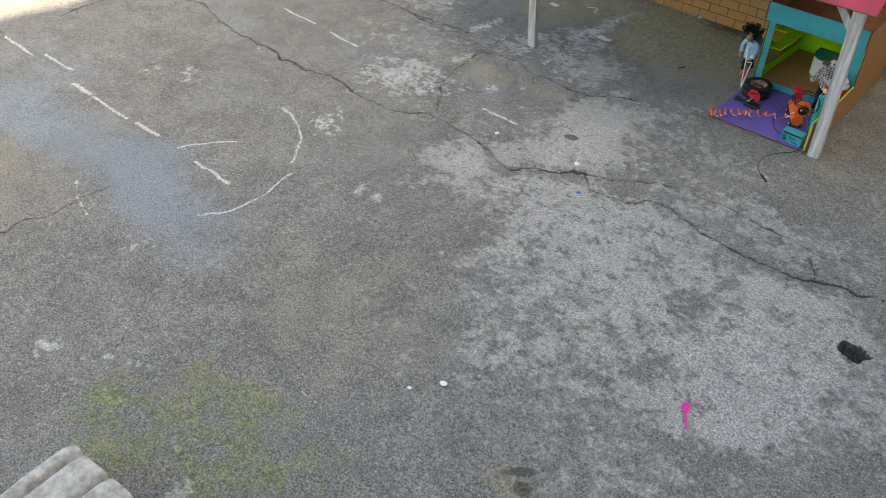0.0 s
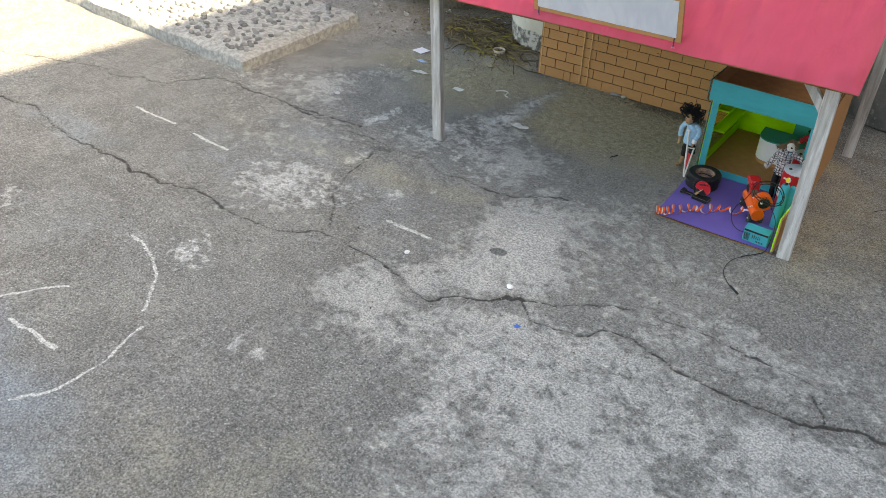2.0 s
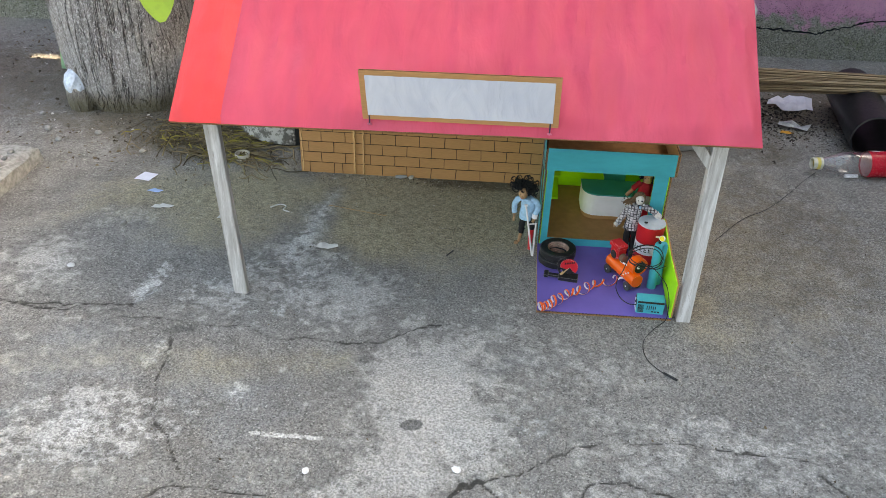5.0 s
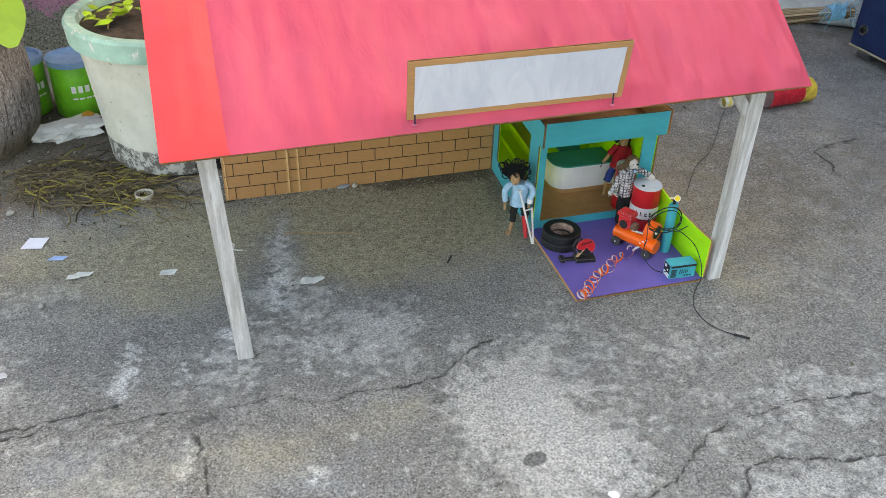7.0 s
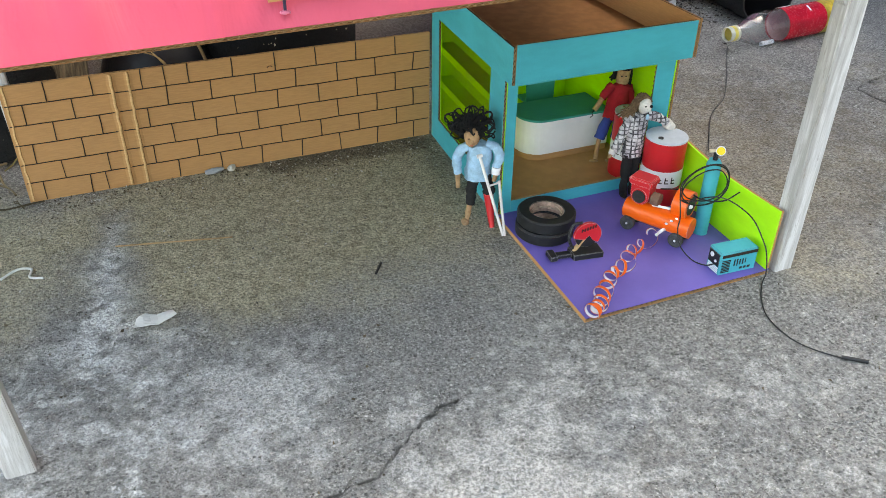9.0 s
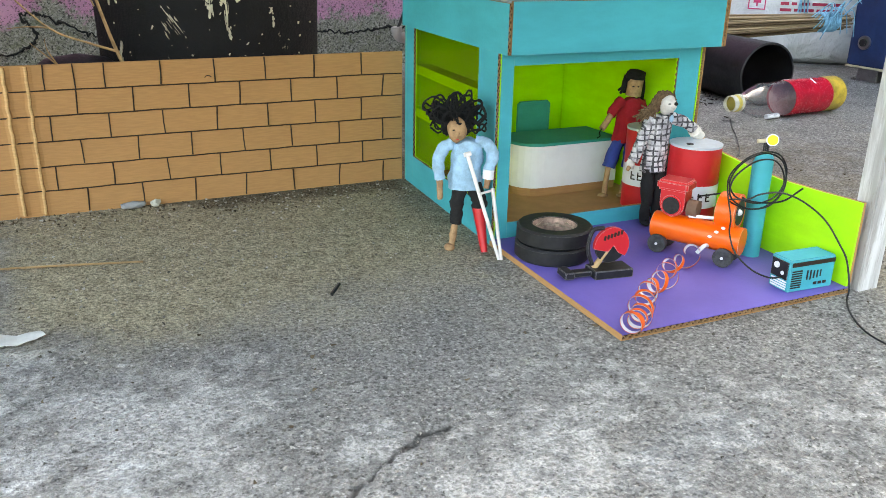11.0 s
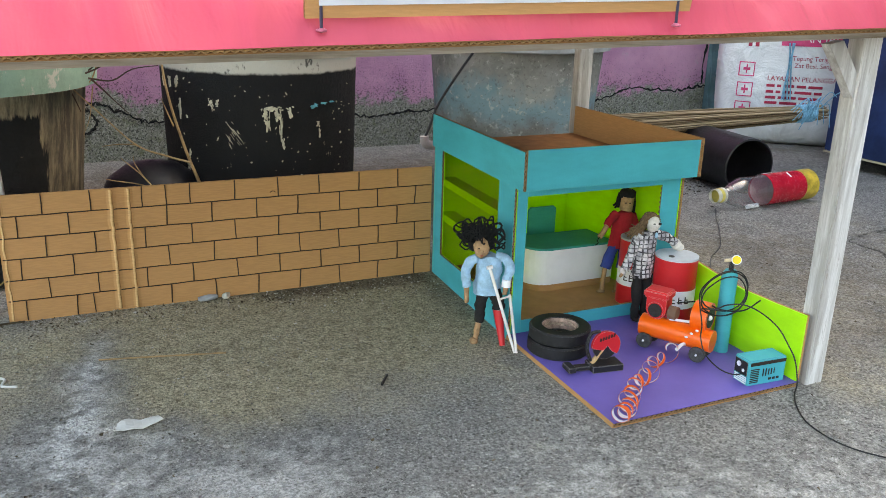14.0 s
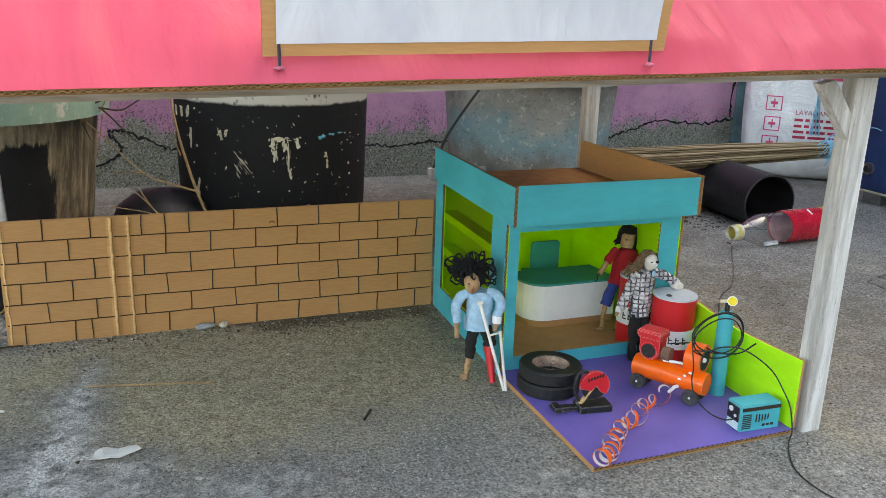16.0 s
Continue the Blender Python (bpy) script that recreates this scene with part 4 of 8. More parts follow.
# folded seams: a pressed ridge with a pale torn crest
M_CREASE = kraft("creased_card", (0.68, 0.42, 0.20))
for sx, ww, hh in ((-0.460, 0.0064, 0.0048), (-0.437, 0.0056, 0.0036), (-0.597, 0.0040, 0.0016)):
    bm = bmesh.new()
    prev = None
    for k in range(41):
        z = 0.002 + 0.174 * k / 40
        c = sx + 0.0012 * noise.noise(Vector((k * 0.35, sx * 9, 0))) + 0.0006 * noise.noise(Vector((k * 1.7, sx * 9, 3)))
        top = hh * (0.8 + 0.7 * noise.noise(Vector((k * 0.8, sx * 31, 5))))
        cur = [bm.verts.new((c + ww * u, 0.5474 - top * v, z)) for u, v in ((-1, 0), (-0.45, 0.35), (-0.12, 1), (0.12, 0.9), (0.3, 0.25), (1, 0))]
        if prev:
            for q in range(5):
                bm.faces.new((prev[q], prev[q + 1], cur[q + 1], cur[q])).material_index = 1 if q in (1, 2) else 0
        prev = cur
    part("fold", bm, [M_KRAFT, M_CREASE], panel, "", 30)
bm = bmesh.new()
rnd = random.Random(5)


def ink(bm, x0, z0, x1, z1, w=0.0015):
    """A hand-drawn marker stroke on the wall."""
    p0, p1 = Vector((x0, 0.5468, z0)), Vector((x1, 0.5468, z1))
    n = max(2, int((p1 - p0).length / 0.02))
    tube([p0.lerp(p1, k / n) + Vector((rnd.uniform(-0.0004, 0.0004), 0, rnd.uniform(-0.0004, 0.0004))) for k in range(n + 1)], w / 2, 4, bm)


ROWS_N, RH = 6, WZ / 6
for r in range(1, ROWS_N):
    ink(bm, -0.601, r * RH + rnd.uniform(-0.0006, 0.0006), 0.021, r * RH + rnd.uniform(-0.0008, 0.0008))
for r in range(ROWS_N):
    xs = [(-0.037 if r % 2 else -0.006) - 0.0638 * k for k in range(7)] + ([-0.486, -0.548] if r % 2 else [-0.516, -0.580])
    xs += [-0.494] if r == 0 else [-0.388] if r == 5 else []
    for x in xs:
        ink(bm, x + rnd.uniform(-0.0012, 0.0012), r * RH + 0.0008, x + rnd.uniform(-0.0012, 0.0012), (r + 1) * RH - 0.0008, 0.0018)
tube([(-0.236 + 0.004 * math.cos(a), 0.5468, 0.154 + 0.003 * math.sin(a)) for a in np.linspace(0.2, 3.0, 8)], 0.0005, 4, bm)
part("marker_joint", bm, M_INK, panel, "black marker lines")

# ---- the toy workshop ----
YF, YB = 0.236, 0.545                            # front and back of the card house
house = thing("toy_workshop", (0, 0, 0), "turquoise card toy workshop with a purple forecourt", "model house")
bm = box(0.0, 0.270, 0.0, YF + 0.002, 0.0052, 0.0060)
fore = part("forecourt", bm, M_PURPLE, house, "purple painted card floor")
bm = bmesh.new()
flutes(bm, Matrix.Identity(4), 0.270, 0.23, 0.0052, 0.0004, True)
part("fluted_core", bm, [M_KRAFT_EDGE, M_FLUTE_SHADE], fore)
part("liner", box(0, 0.27, 0, YF, 0.0, 0.0006), M_KRAFT, fore)
part("card_edge", box(-0.0006, 0.0, 0.0, YF, 0.0, 0.0058, 0), M_KRAFT, fore)
part("floor", box(0.003, 0.268, YF + 0.002, YB, 0.0, 0.0075), M_KRAFT, house, "bare brown card floor")
# front: pillars, sill, lintel and the deep header
card(house, "pillar", (0.0056, YF, 0.006), (1, 0, 0), (0, 0, 1), 0.0144, 0.208, M_TURQ, M_LIME, flute_u=False)
card(house, "pillar", (0.232, YF, 0.006), (1, 0, 0), (0, 0, 1), 0.030, 0.208, M_TURQ, M_LIME, flute_u=False)
card(house, "sill", (0.020, YF, 0.006), (1, 0, 0), (0, 0, 1), 0.212, 0.018, M_TURQ, M_KRAFT)
card(house, "lintel", (0.020, YF, 0.197), (1, 0, 0), (0, 0, 1), 0.212, 0.017, M_TURQ, M_LIME)
card(house, "header", (0.0016, 0.208, 0.212), (1, 0, 0), (0, 0, 1), 0.2640, 0.052, M_TURQ, M_KRAFT_DK, flute_u=False)
part("header_soffit", box(0.0, 0.268, 0.2135, YF, 0.2125, 0.2140), M_TURQ, house)
# the side with its window: strips of card round the opening, u runs to the front
WY0, WY1, WZ0, WZ1 = 0.285, 0.510, 0.040, 0.215
X0 = 0.0
card(house, "side_post", (X0, WY0, 0.0), (0, -1, 0), (0, 0, 1), WY0 - YF + 0.0006, 0.215, M_TURQ, M_LIME, flute_u=False)
card(house, "side_post", (X0, YB, 0.0), (0, -1, 0), (0, 0, 1), YB - WY1, 0.215, M_TURQ, M_LIME, flute_u=False)
card(house, "side_foot", (X0, WY1, 0.0), (0, -1, 0), (0, 0, 1), WY1 - WY0, WZ0, M_TURQ, M_LIME)
card(house, "side_header", (X0 - 0.004, YB, 0.212), (0, -1, 0), (0, 0, 1), YB - 0.2074, 0.050, M_TURQ, M_KRAFT_DK, flute_u=False)
M_FILM = bpy.data.materials.new("tinted_film")
M_FILM.use_nodes = True
nt = M_FILM.node_tree
nt.nodes.clear()
out, tr, gl, mx = (nt.nodes.new(k) for k in ("ShaderNodeOutputMaterial", "ShaderNodeBsdfTransparent", "ShaderNodeBsdfGlossy", "ShaderNodeMixShader"))
tr.inputs[0].default_value = (0.84, 0.85, 0.50, 1)
gl.inputs["Roughness"].default_value = 0.12
mx.inputs[0].default_value = 0.07
nt.links.new(tr.outputs[0], mx.inputs[1])
nt.links.new(gl.outputs[0], mx.inputs[2])
nt.links.new(mx.outputs[0], out.inputs[0])
film = part("window_film", box(0.0052, 0.0056, WY0 - 0.004, WY1 + 0.004, WZ0 - 0.004, WZ1 + 0.002), M_FILM, house, "clear yellowish plastic film")
film.visible_shadow = False
# shelves behind the film
for z in (0.098, 0.155):
    part("shelf", box(0.0062, 0.036, WY0 + 0.002, YB - 0.006, z, z + 0.005), M_LIME, house)
    part("shelf_lip", box(0.0062, 0.0082, WY0 + 0.001, YB - 0.007, z - 0.003, z + 0.0085), M_LIME, house)
# back and right side, lime inside, bare card outside
card(house, "back_wall", (0.262, YB, 0.0), (-1, 0, 0), (0, 0, 1), 0.262, 0.214, M_KRAFT, M_LIME)
card(house, "side_wall", (0.2680, YF - 0.0006, 0.0), (0, 1, 0), (0, 0, 1), YB - YF, 0.214, M_KRAFT, M_LIME, flute_u=False)
card(house, "side_parapet", (0.2710, 0.2076, 0.212), (0, 1, 0), (0, 0, 1), 0.332, 0.054, M_KRAFT, M_KRAFT, flute_u=False)
card(house, "roof_deck", (0.0, YB - 0.002, 0.2150), (1, 0, 0), (0, -1, 0), 0.266, YB - 0.216, M_KRAFT_DK, M_KRAFT_DK)
# low lime fence with a slightly wavy top
poly = [(0.002, 0.006), (0.002, 0.092), (0.05, 0.089), (0.10, 0.087), (0.15, 0.090), (0.195, 0.095), (0.230, 0.096), (0.230, 0.006)]
bm = prism(poly, -0.0025, 0.0)
bmesh.ops.transform(bm, matrix=Matrix(((0, 0, 1, 0.2685), (1, 0, 0, 0), (0, 1, 0, 0), (0, 0, 0, 1))), verts=bm.verts)
part("fence", bm, M_LIME, house, "lime green card fence")
bm = prism([(y, z) for y, z in poly], 0.0, 0.003)
bmesh.ops.transform(bm, matrix=Matrix(((0, 0, 1, 0.2687), (1, 0, 0, 0), (0, 1, 0, 0), (0, 0, 0, 1))), verts=bm.verts)
part("fence_back", bm, M_KRAFT, house)

# the card house stands out of square: both sides flare and its front is set back
def out_of_square(x, y):
    left = 0.033 * y if y < 0.23 else 0.0076 + 0.0184 * (y - 0.23) / (YB - 0.23)
    right = 0.005 + 0.011 * min(1.0, max(0.0, y / 0.21))
    u = min(1.0, max(0.0, x / 0.27))
    back = y / 0.2 if y < 0.2 else 1.0 if y < 0.245 else (YB - y) / (YB - 0.245)
    return x + left * (1 - u) + right * u, y + 0.019 * back


for ob in house.children_recursive:
    for v in ob.data.vertices:
        v.co.x, v.co.y = out_of_square(v.co.x, v.co.y)

# ---- counter inside ----
counter = thing("toy_counter", (0, -0.012, 0.0075), "white toy shop counter with a teal top", "counter")


def counter_plan(k):
    pts = [(0.264 - 0.0, 0.388 - k), (0.150, 0.388 - k)]
    for a in np.linspace(-90, -180, 7):
        pts.append((0.150 + (0.034 + k) * math.cos(radians(a)), 0.422 + (0.034 + k) * math.sin(radians(a))))
    return pts + [(0.116 - k, 0.462), (0.262, 0.462)]


part("plinth", prism(counter_plan(-0.002), 0.0, 0.012), M_KRAFT, counter)
part("front_panel", prism(counter_plan(0.0), 0.011, 0.066), M_WHITE, counter)
part("countertop", prism(counter_plan(0.0015), 0.0665, 0.0700), M_TEAL, counter, "teal painted top")
chair_back = thing("toy_chair", (0.205, 0.500, 0.0075), "teal card chair back behind the counter", "chair")
bm = bmesh.new()
pts = [(-0.026, 0.0), (-0.026, 0.096), (-0.022, 0.100), (0.022, 0.100), (0.026, 0.096), (0.026, 0.0)]
bm = prism(pts, -0.002, 0.002)
bmesh.ops.transform(bm, matrix=pose(0, 0, 0, 90, 0, 0), verts=bm.verts)
part("backrest", bm, M_TEAL, chair_back)
part("seat", box(-0.024, 0.024, 0.0025, 0.036, 0.040, 0.044), M_TEAL, chair_back)


# ---- drums ----
def drum(x, y, z, h, r, turn, bars):
    d = thing("toy_fuel_drum", (x, y, z, 0, 0, turn), "red card toy fuel drum with a white lettered band", "drum", "toy fuel drums")
    part("shell", lathe([(r, 0.0), (r, h * 0.30)], 40), M_RED, d, "", 30)
    part("band", lathe([(r + 0.0005, h * 0.30), (r + 0.0005, h * 0.56)], 40), M_WHITE, d, "white paper band", 30)
    part("shell", lathe([(r, h * 0.56), (r, h)], 40), M_RED, d, "", 30)
    part("lid", lathe([(r * 1.01, h - 0.002), (r * 1.01, h + 0.0006), (r * 0.96, h + 0.0008), (0.0001, h + 0.0008)], 40), M_GREYCARD, d, "pale grey lid", 30)
    part("bung", rod((r * 0.45, -r * 0.25, h + 0.0006), (r * 0.45, -r * 0.25, h + 0.0018), 0.004, None, 12), M_BLACK, d)
    bm = bmesh.new()
    for a, w, hh in bars:
        c = Vector((math.cos(radians(a)), math.sin(radians(a)), 0)) * (r + 0.0007)
        for dz, ww in ((0.0, w), (hh * 0.5, w * 0.6)):
            mm = Matrix.Translation(c + Vector((0, 0, h * 0.43 - hh / 2 + dz))) @ pose(0, 0, 0, 0, 0, a)
            box(-0.0003, 0.0004, -ww / 2, ww / 2, 0, 0.0014, 0, bm, mm)
        mm = Matrix.Translation(c + Vector((0, 0, h * 0.43 - hh / 2))) @ pose(0, 0, 0, 0, 0, a)
        box(-0.0003, 0.0004, -w / 2, -w / 2 + 0.0014, 0, hh, 0, bm, mm)
    part("marker_pattern", bm, M_INK, d, "black marker strokes")["kind"] = "stuff"
    return d


drum(0.2500, 0.2130, 0.006, 0.100, 0.0295, -130, [(a, 0.006, 0.010) for a in (-34, -16, 2, 20, 38)])
drum(0.2500, 0.2980, 0.0075, 0.100, 0.0270, -130, [(a, 0.006, 0.010) for a in (-30, -12, 8, 28)])


# ---- tyres ----
tyre = thing("tape_ring", (0.048, 0.190, 0.006), "black tape ring as a toy tyre lying flat", "tyre", "stacked toy tyres")
R1, R0, TH = 0.040, 0.024, 0.017
prof = [(R0, 0.0), (R1 - 0.002, 0.0), (R1, 0.002), (R1, TH - 0.002), (R1 - 0.002, TH), (R0, TH), (R0, 0.0)]
bm = bmesh.new()
rings = [[bm.verts.new((r * math.cos(math.tau * i / 56), r * math.sin(math.tau * i / 56), z)) for i in range(56)] for r, z in prof[:-1]]
for k in range(len(rings)):
    a, b = rings[k], rings[(k + 1) % len(rings)]
    for i in range(56):
        bm.faces.new((a[i], a[(i + 1) % 56], b[(i + 1) % 56], b[i]))
part("ring", bm, M_BLACK, tyre, "", 30)
bm = bmesh.new()
a = [bm.verts.new(((R0 - 0.0006) * math.cos(math.tau * i / 40), (R0 - 0.0006) * math.sin(math.tau * i / 40), 0.001)) for i in range(40)]
b = [bm.verts.new(((R0 - 0.0006) * math.cos(math.tau * i / 40), (R0 - 0.0006) * math.sin(math.tau * i / 40), TH - 0.001)) for i in range(40)]
for i in range(40):
    bm.faces.new((a[i], a[(i + 1) % 40], b[(i + 1) % 40], b[i]))
part("core", bm, plain("pulp_core", (0.42, 0.28, 0.22), 0.9, 0, 0.5, 90), tyre, "torn brown paper core")
bm = bmesh.new()
for k in range(13):
    a0, prev = math.tau * k / 13, None
    for j in range(7):
        a = a0 + 0.12 * j
        r = R0 - 0.0012 - 0.0045 * abs(noise.noise(Vector((k * 2.3, j * 0.4, 1))))
        z = TH * (0.35 + 0.5 * noise.noise(Vector((k * 1.7, j * 0.35, 6))) ** 2 + 0.07 * (k % 4))
        cur = (bm.verts.new((r * math.cos(a), r * math.sin(a), z)), bm.verts.new(((r - 0.002) * math.cos(a), (r - 0.002) * math.sin(a), z + 0.0035)))
        if prev:
            bm.faces.new((prev[0], prev[1], cur[1], cur[0]))
        prev = cur
part("torn_paper", bm, plain("torn_pulp", (0.60, 0.46, 0.34), 0.9, 0, 0.5, 120), tyre, "ragged pale strips of torn core")["kind"] = "stuff"
copy_thing(tyre, pose(0.050, 0.191, 0.006 + TH + 0.0006, 0, 0, 40))

# ---- cut-off saw ----
saw = thing("toy_cutoff_saw", (0.058, 0.120, 0.006, 0, 0, -8), "toy cut-off saw with red guard and black base", "power tool")
part("base", box(-0.008, 0.034, -0.011, 0.013, 0, 0.009, 0.0008), M_BLACK, saw)
part("foot", box(-0.034, -0.008, -0.004, 0.006, 0.002, 0.0075, 0.0008), M_BLACK, saw)
part("vice", box(-0.040, -0.030, -0.010, 0.010, 0.003, 0.010, 0.0008), M_BLACK, saw)
bm = rod((0.012, 0.0025, 0.030), (0.012, -0.0005, 0.030), 0.0165, None, 32)
part("blade", bm, M_BLACK, saw)
pts = [(0.019 * math.cos(radians(a)), 0.019 * math.sin(radians(a))) for a in range(-38, 196, 9)] + [(-0.004, -0.006), (0.002, 0.000), (0.008, -0.008)]
bm = prism(pts, -0.004, 0.0005)
bmesh.ops.transform(bm, matrix=pose(0.012, -0.002, 0.032, 90, 0, 0), verts=bm.verts)
part("guard", bm, M_RED, saw, "red card guard")
bm = bmesh.new()
for k in range(6):
    mm = pose(0.002 + 0.0036 * k, -0.0026, 0.0385 + 0.001 * k, 0, 8, 0)
    box(0, 0.0024, -0.0004, 0.0, 0, 0.0046, 0, bm, mm)
part("marker_bars", bm, M_INK, saw)
part("handle", tube(smooth_path([(-0.006, 0.002, 0.012), (-0.012, 0.002, 0.030), (-0.008, 0.002, 0.048), (0.004, 0.002, 0.050)], 5), 0.0022, 8), M_BLACK, saw)
part("arm", rod((-0.004, 0.002, 0.008), (0.012, 0.002, 0.030), 0.003, None, 10), M_CREAM_RAW, saw)

# ---- compressor ----
A, B = Vector((0.166, 0.170, 0.0)), Vector((0.212, 0.086, 0.0))
ax = (B - A)
comp = thing("toy_compressor", Matrix.Translation((A.x, A.y, 0.006)) @ pose(0, 0, 0, 0, 0, math.degrees(math.atan2(ax.y, ax.x))), "orange card toy air compressor with a red pump", "compressor")
L = ax.length
part("tank", rod((0, 0, 0.027), (L, 0, 0.027), 0.0145, None, 36), M_ORANGE, comp, "", 30)
for x, s in ((0.010, -1), (0.010, 1), (L - 0.014, -1), (L - 0.014, 1)):
    w = part("wheel", rod((x, s * 0.010, 0.0100), (x, s * 0.016, 0.0100), 0.0100, None, 28), plain("grey_card_disc", (0.05, 0.05, 0.052), 0.8, 0, 0.4, 200), comp)
    part("axle", rod((x, s * 0.0158, 0.0100), (x, s * 0.0172, 0.0100), 0.0015, None, 8), M_WHITE, w)
    part("bracket", box(x - 0.003, x + 0.003, min(0, s * 0.011), max(0, s * 0.011), 0.0085, 0.016, 0), M_ORANGE, comp)
# red pump: a drum-fronted block with a cap
pts = [(0.0135 * math.cos(radians(a)), 0.0135 * math.sin(radians(a))) for a in range(180, 361, 12)] + [(0.0135, 0.016), (-0.0135, 0.016)]
bm = prism(pts, -0.010, 0.010)
bmesh.ops.transform(bm, matrix=pose(0.020, 0, 0.055, 90, 0, 0), verts=bm.verts)
pump = part("pump", bm, M_RED, comp, "red card pump block", 30)
part("cap", box(0.003, 0.037, -0.0155, 0.0125, 0.070, 0.081, 0.0025), M_RED, pump, "", 40)
part("dial", rod((0.020, -0.0108, 0.054), (0.020, -0.0128, 0.054), 0.0092, None, 28), plain("grey_grille", (0.022, 0.020, 0.020), 0.8, 0, 0.3, 300), pump, "grey black round grille")
part("dial_rim", rod((0.020, -0.0096, 0.054), (0.020, -0.0116, 0.054), 0.0112, None, 28), M_RED, pump)
part("pulley", rod((0.035, 0.0, 0.052), (0.046, 0.0, 0.052), 0.009, None, 20), plain("brown_disc", (0.16, 0.09, 0.06), 0.8), pump)
# orange belt guard with a dark fan opening
gd = part("belt_guard", rod((L - 0.030, 0.010, 0.054), (L - 0.010, 0.010, 0.054), 0.0195, None, 32), M_ORANGE, comp, "orange belt guard", 30)
part("fan", rod((L - 0.0105, 0.010, 0.054), (L - 0.0092, 0.010, 0.054), 0.0135, None, 24), M_BLACK, gd)
part("fan_hub", blob((L - 0.0088, 0.004, 0.056), 0.0035), M_WHITE, gd)
part("strut", box(L - 0.026, L - 0.012, 0.002, 0.008, 0.036, 0.046, 0.0006), M_ORANGE, comp)
part("pipe", rod((0.038, -0.004, 0.044), (L - 0.020, -0.002, 0.048), 0.0018, None, 8), M_WHITE, comp)
for k, (dx, dy, dz) in enumerate(((L - 0.030, -0.0145, 0.030), (L - 0.024, -0.0135, 0.036), (L - 0.018, -0.012, 0.041), (L - 0.034, -0.0145, 0.018))):
    part("valve", blob((dx, dy, dz), (0.0026, 0.0014, 0.0018), None, 1), M_WHITE, comp)

# ---- the coiled air hose: paper ribbon, orange outside, white inside ----
hose = thing("toy_air_hose", (0, 0, 0.006), "coiled orange and white paper ribbon air hose", "hose")
axis = smooth_path([(0.172, 0.112, 0.012), (0.152, 0.100, 0.011), (0.124, 0.090, 0.012), (0.098, 0.066, 0.0115), (0.074, 0.056, 0.0115), (0.044, 0.030, 0.0105), (0.022, 0.006, 0.0105), (0.004, -0.004, 0.0105)], 30)
for nm, off, mt in (("ribbon_outside", 0.0, M_ORANGE), ("ribbon_inside", -0.0005, M_WHITE)):
    bm = bmesh.new()
    prev = None
    n = len(axis)
    total = 0.0
    for i in range(0, n):
        for sub in range(3):
            tt = min(1.0, (i + sub / 3) / (n - 1))
            k = min(n - 2, int(tt * (n - 1)))
            c = axis[k].lerp(axis[k + 1], tt * (n - 1) - k)
            d = (axis[min(n - 1, k + 4)] - axis[max(0, k - 4)]).normalized()
            side = d.cross(Vector((0, 0, 1))).normalized()
            up = side.cross(d)
            ph = math.tau * 12.5 * (0.45 * tt + 0.55 * tt * tt) + 0.8 * math.sin(tt * 21)
            rad = 0.0092 + 0.0009 * tt + 0.0016 * math.sin(tt * 19) + 0.0012 * math.sin(tt * 53) + off
            lie = 0.75 * max(0.0, 1 - tt / 0.7)
            d = (d + 0.30 * Vector((math.sin(tt * 31), math.cos(tt * 23), 0)) + Vector((0, 0, lie))).normalized()
            side = d.cross(Vector((-0.4, 0.2, 1))).normalized()
            up = side.cross(d)
            rr = side * math.cos(ph) + up * math.sin(ph)
            p = c + rr * rad
            hw = d * 0.0024
            cur = (bm.verts.new(p - hw), bm.verts.new(p + hw))
            if prev:
                bm.faces.new((prev[0], prev[1], cur[1], cur[0]))
            prev = cur
    part(nm, bm, mt, hose, "", True)
part("hose_end", tube(smooth_path([(0.190, 0.110, 0.018), (0.180, 0.106, 0.020), (0.174, 0.109, 0.012)], 5), 0.0022, 8), M_WHITE, hose)

# ---- gas cylinders ----
cyl = thing("toy_gas_cylinder", (0.2490, 0.1090, 0.006), "tall turquoise card toy gas cylinder", "gas cylinder", "toy gas cylinders")
H = 0.112
part("body", lathe([(0.0098, 0), (0.0098, H - 0.010), (0.0092, H - 0.004), (0.0070, H), (0.0001, H)], 28), M_TURQ, cyl, "", 40)
part("valve", rod((0, 0, H), (0, 0, H + 0.012), 0.0032, None, 10), M_BLACK, cyl)
part("valve_arm", rod((-0.010, 0.003, H + 0.013), (0.005, -0.002, H + 0.014), 0.0022, None, 8), plain("cream_arm", (0.62, 0.52, 0.36), 0.7), cyl)
gc, gn = Vector((0.003, -0.004, H + 0.0145)), Vector((-0.62, -0.74, 0.24)).normalized()
g = part("gauge", rod(gc, gc + gn * 0.0030, 0.0062, None, 24), M_WHITE, cyl)
part("gauge_face", rod(gc + gn * 0.0028, gc + gn * 0.0036, 0.0052, None, 20), M_YELLOW, g)
c2 = thing("toy_gas_cylinder", (0.2630, 0.1260, 0.006), "shorter turquoise card toy gas cylinder by the fence", "gas cylinder", "toy gas cylinders")
part("body", lathe([(0.0085, 0), (0.0085, H - 0.016), (0.006, H - 0.010), (0.0001, H - 0.010)], 24), M_TURQ, c2, "", 40)

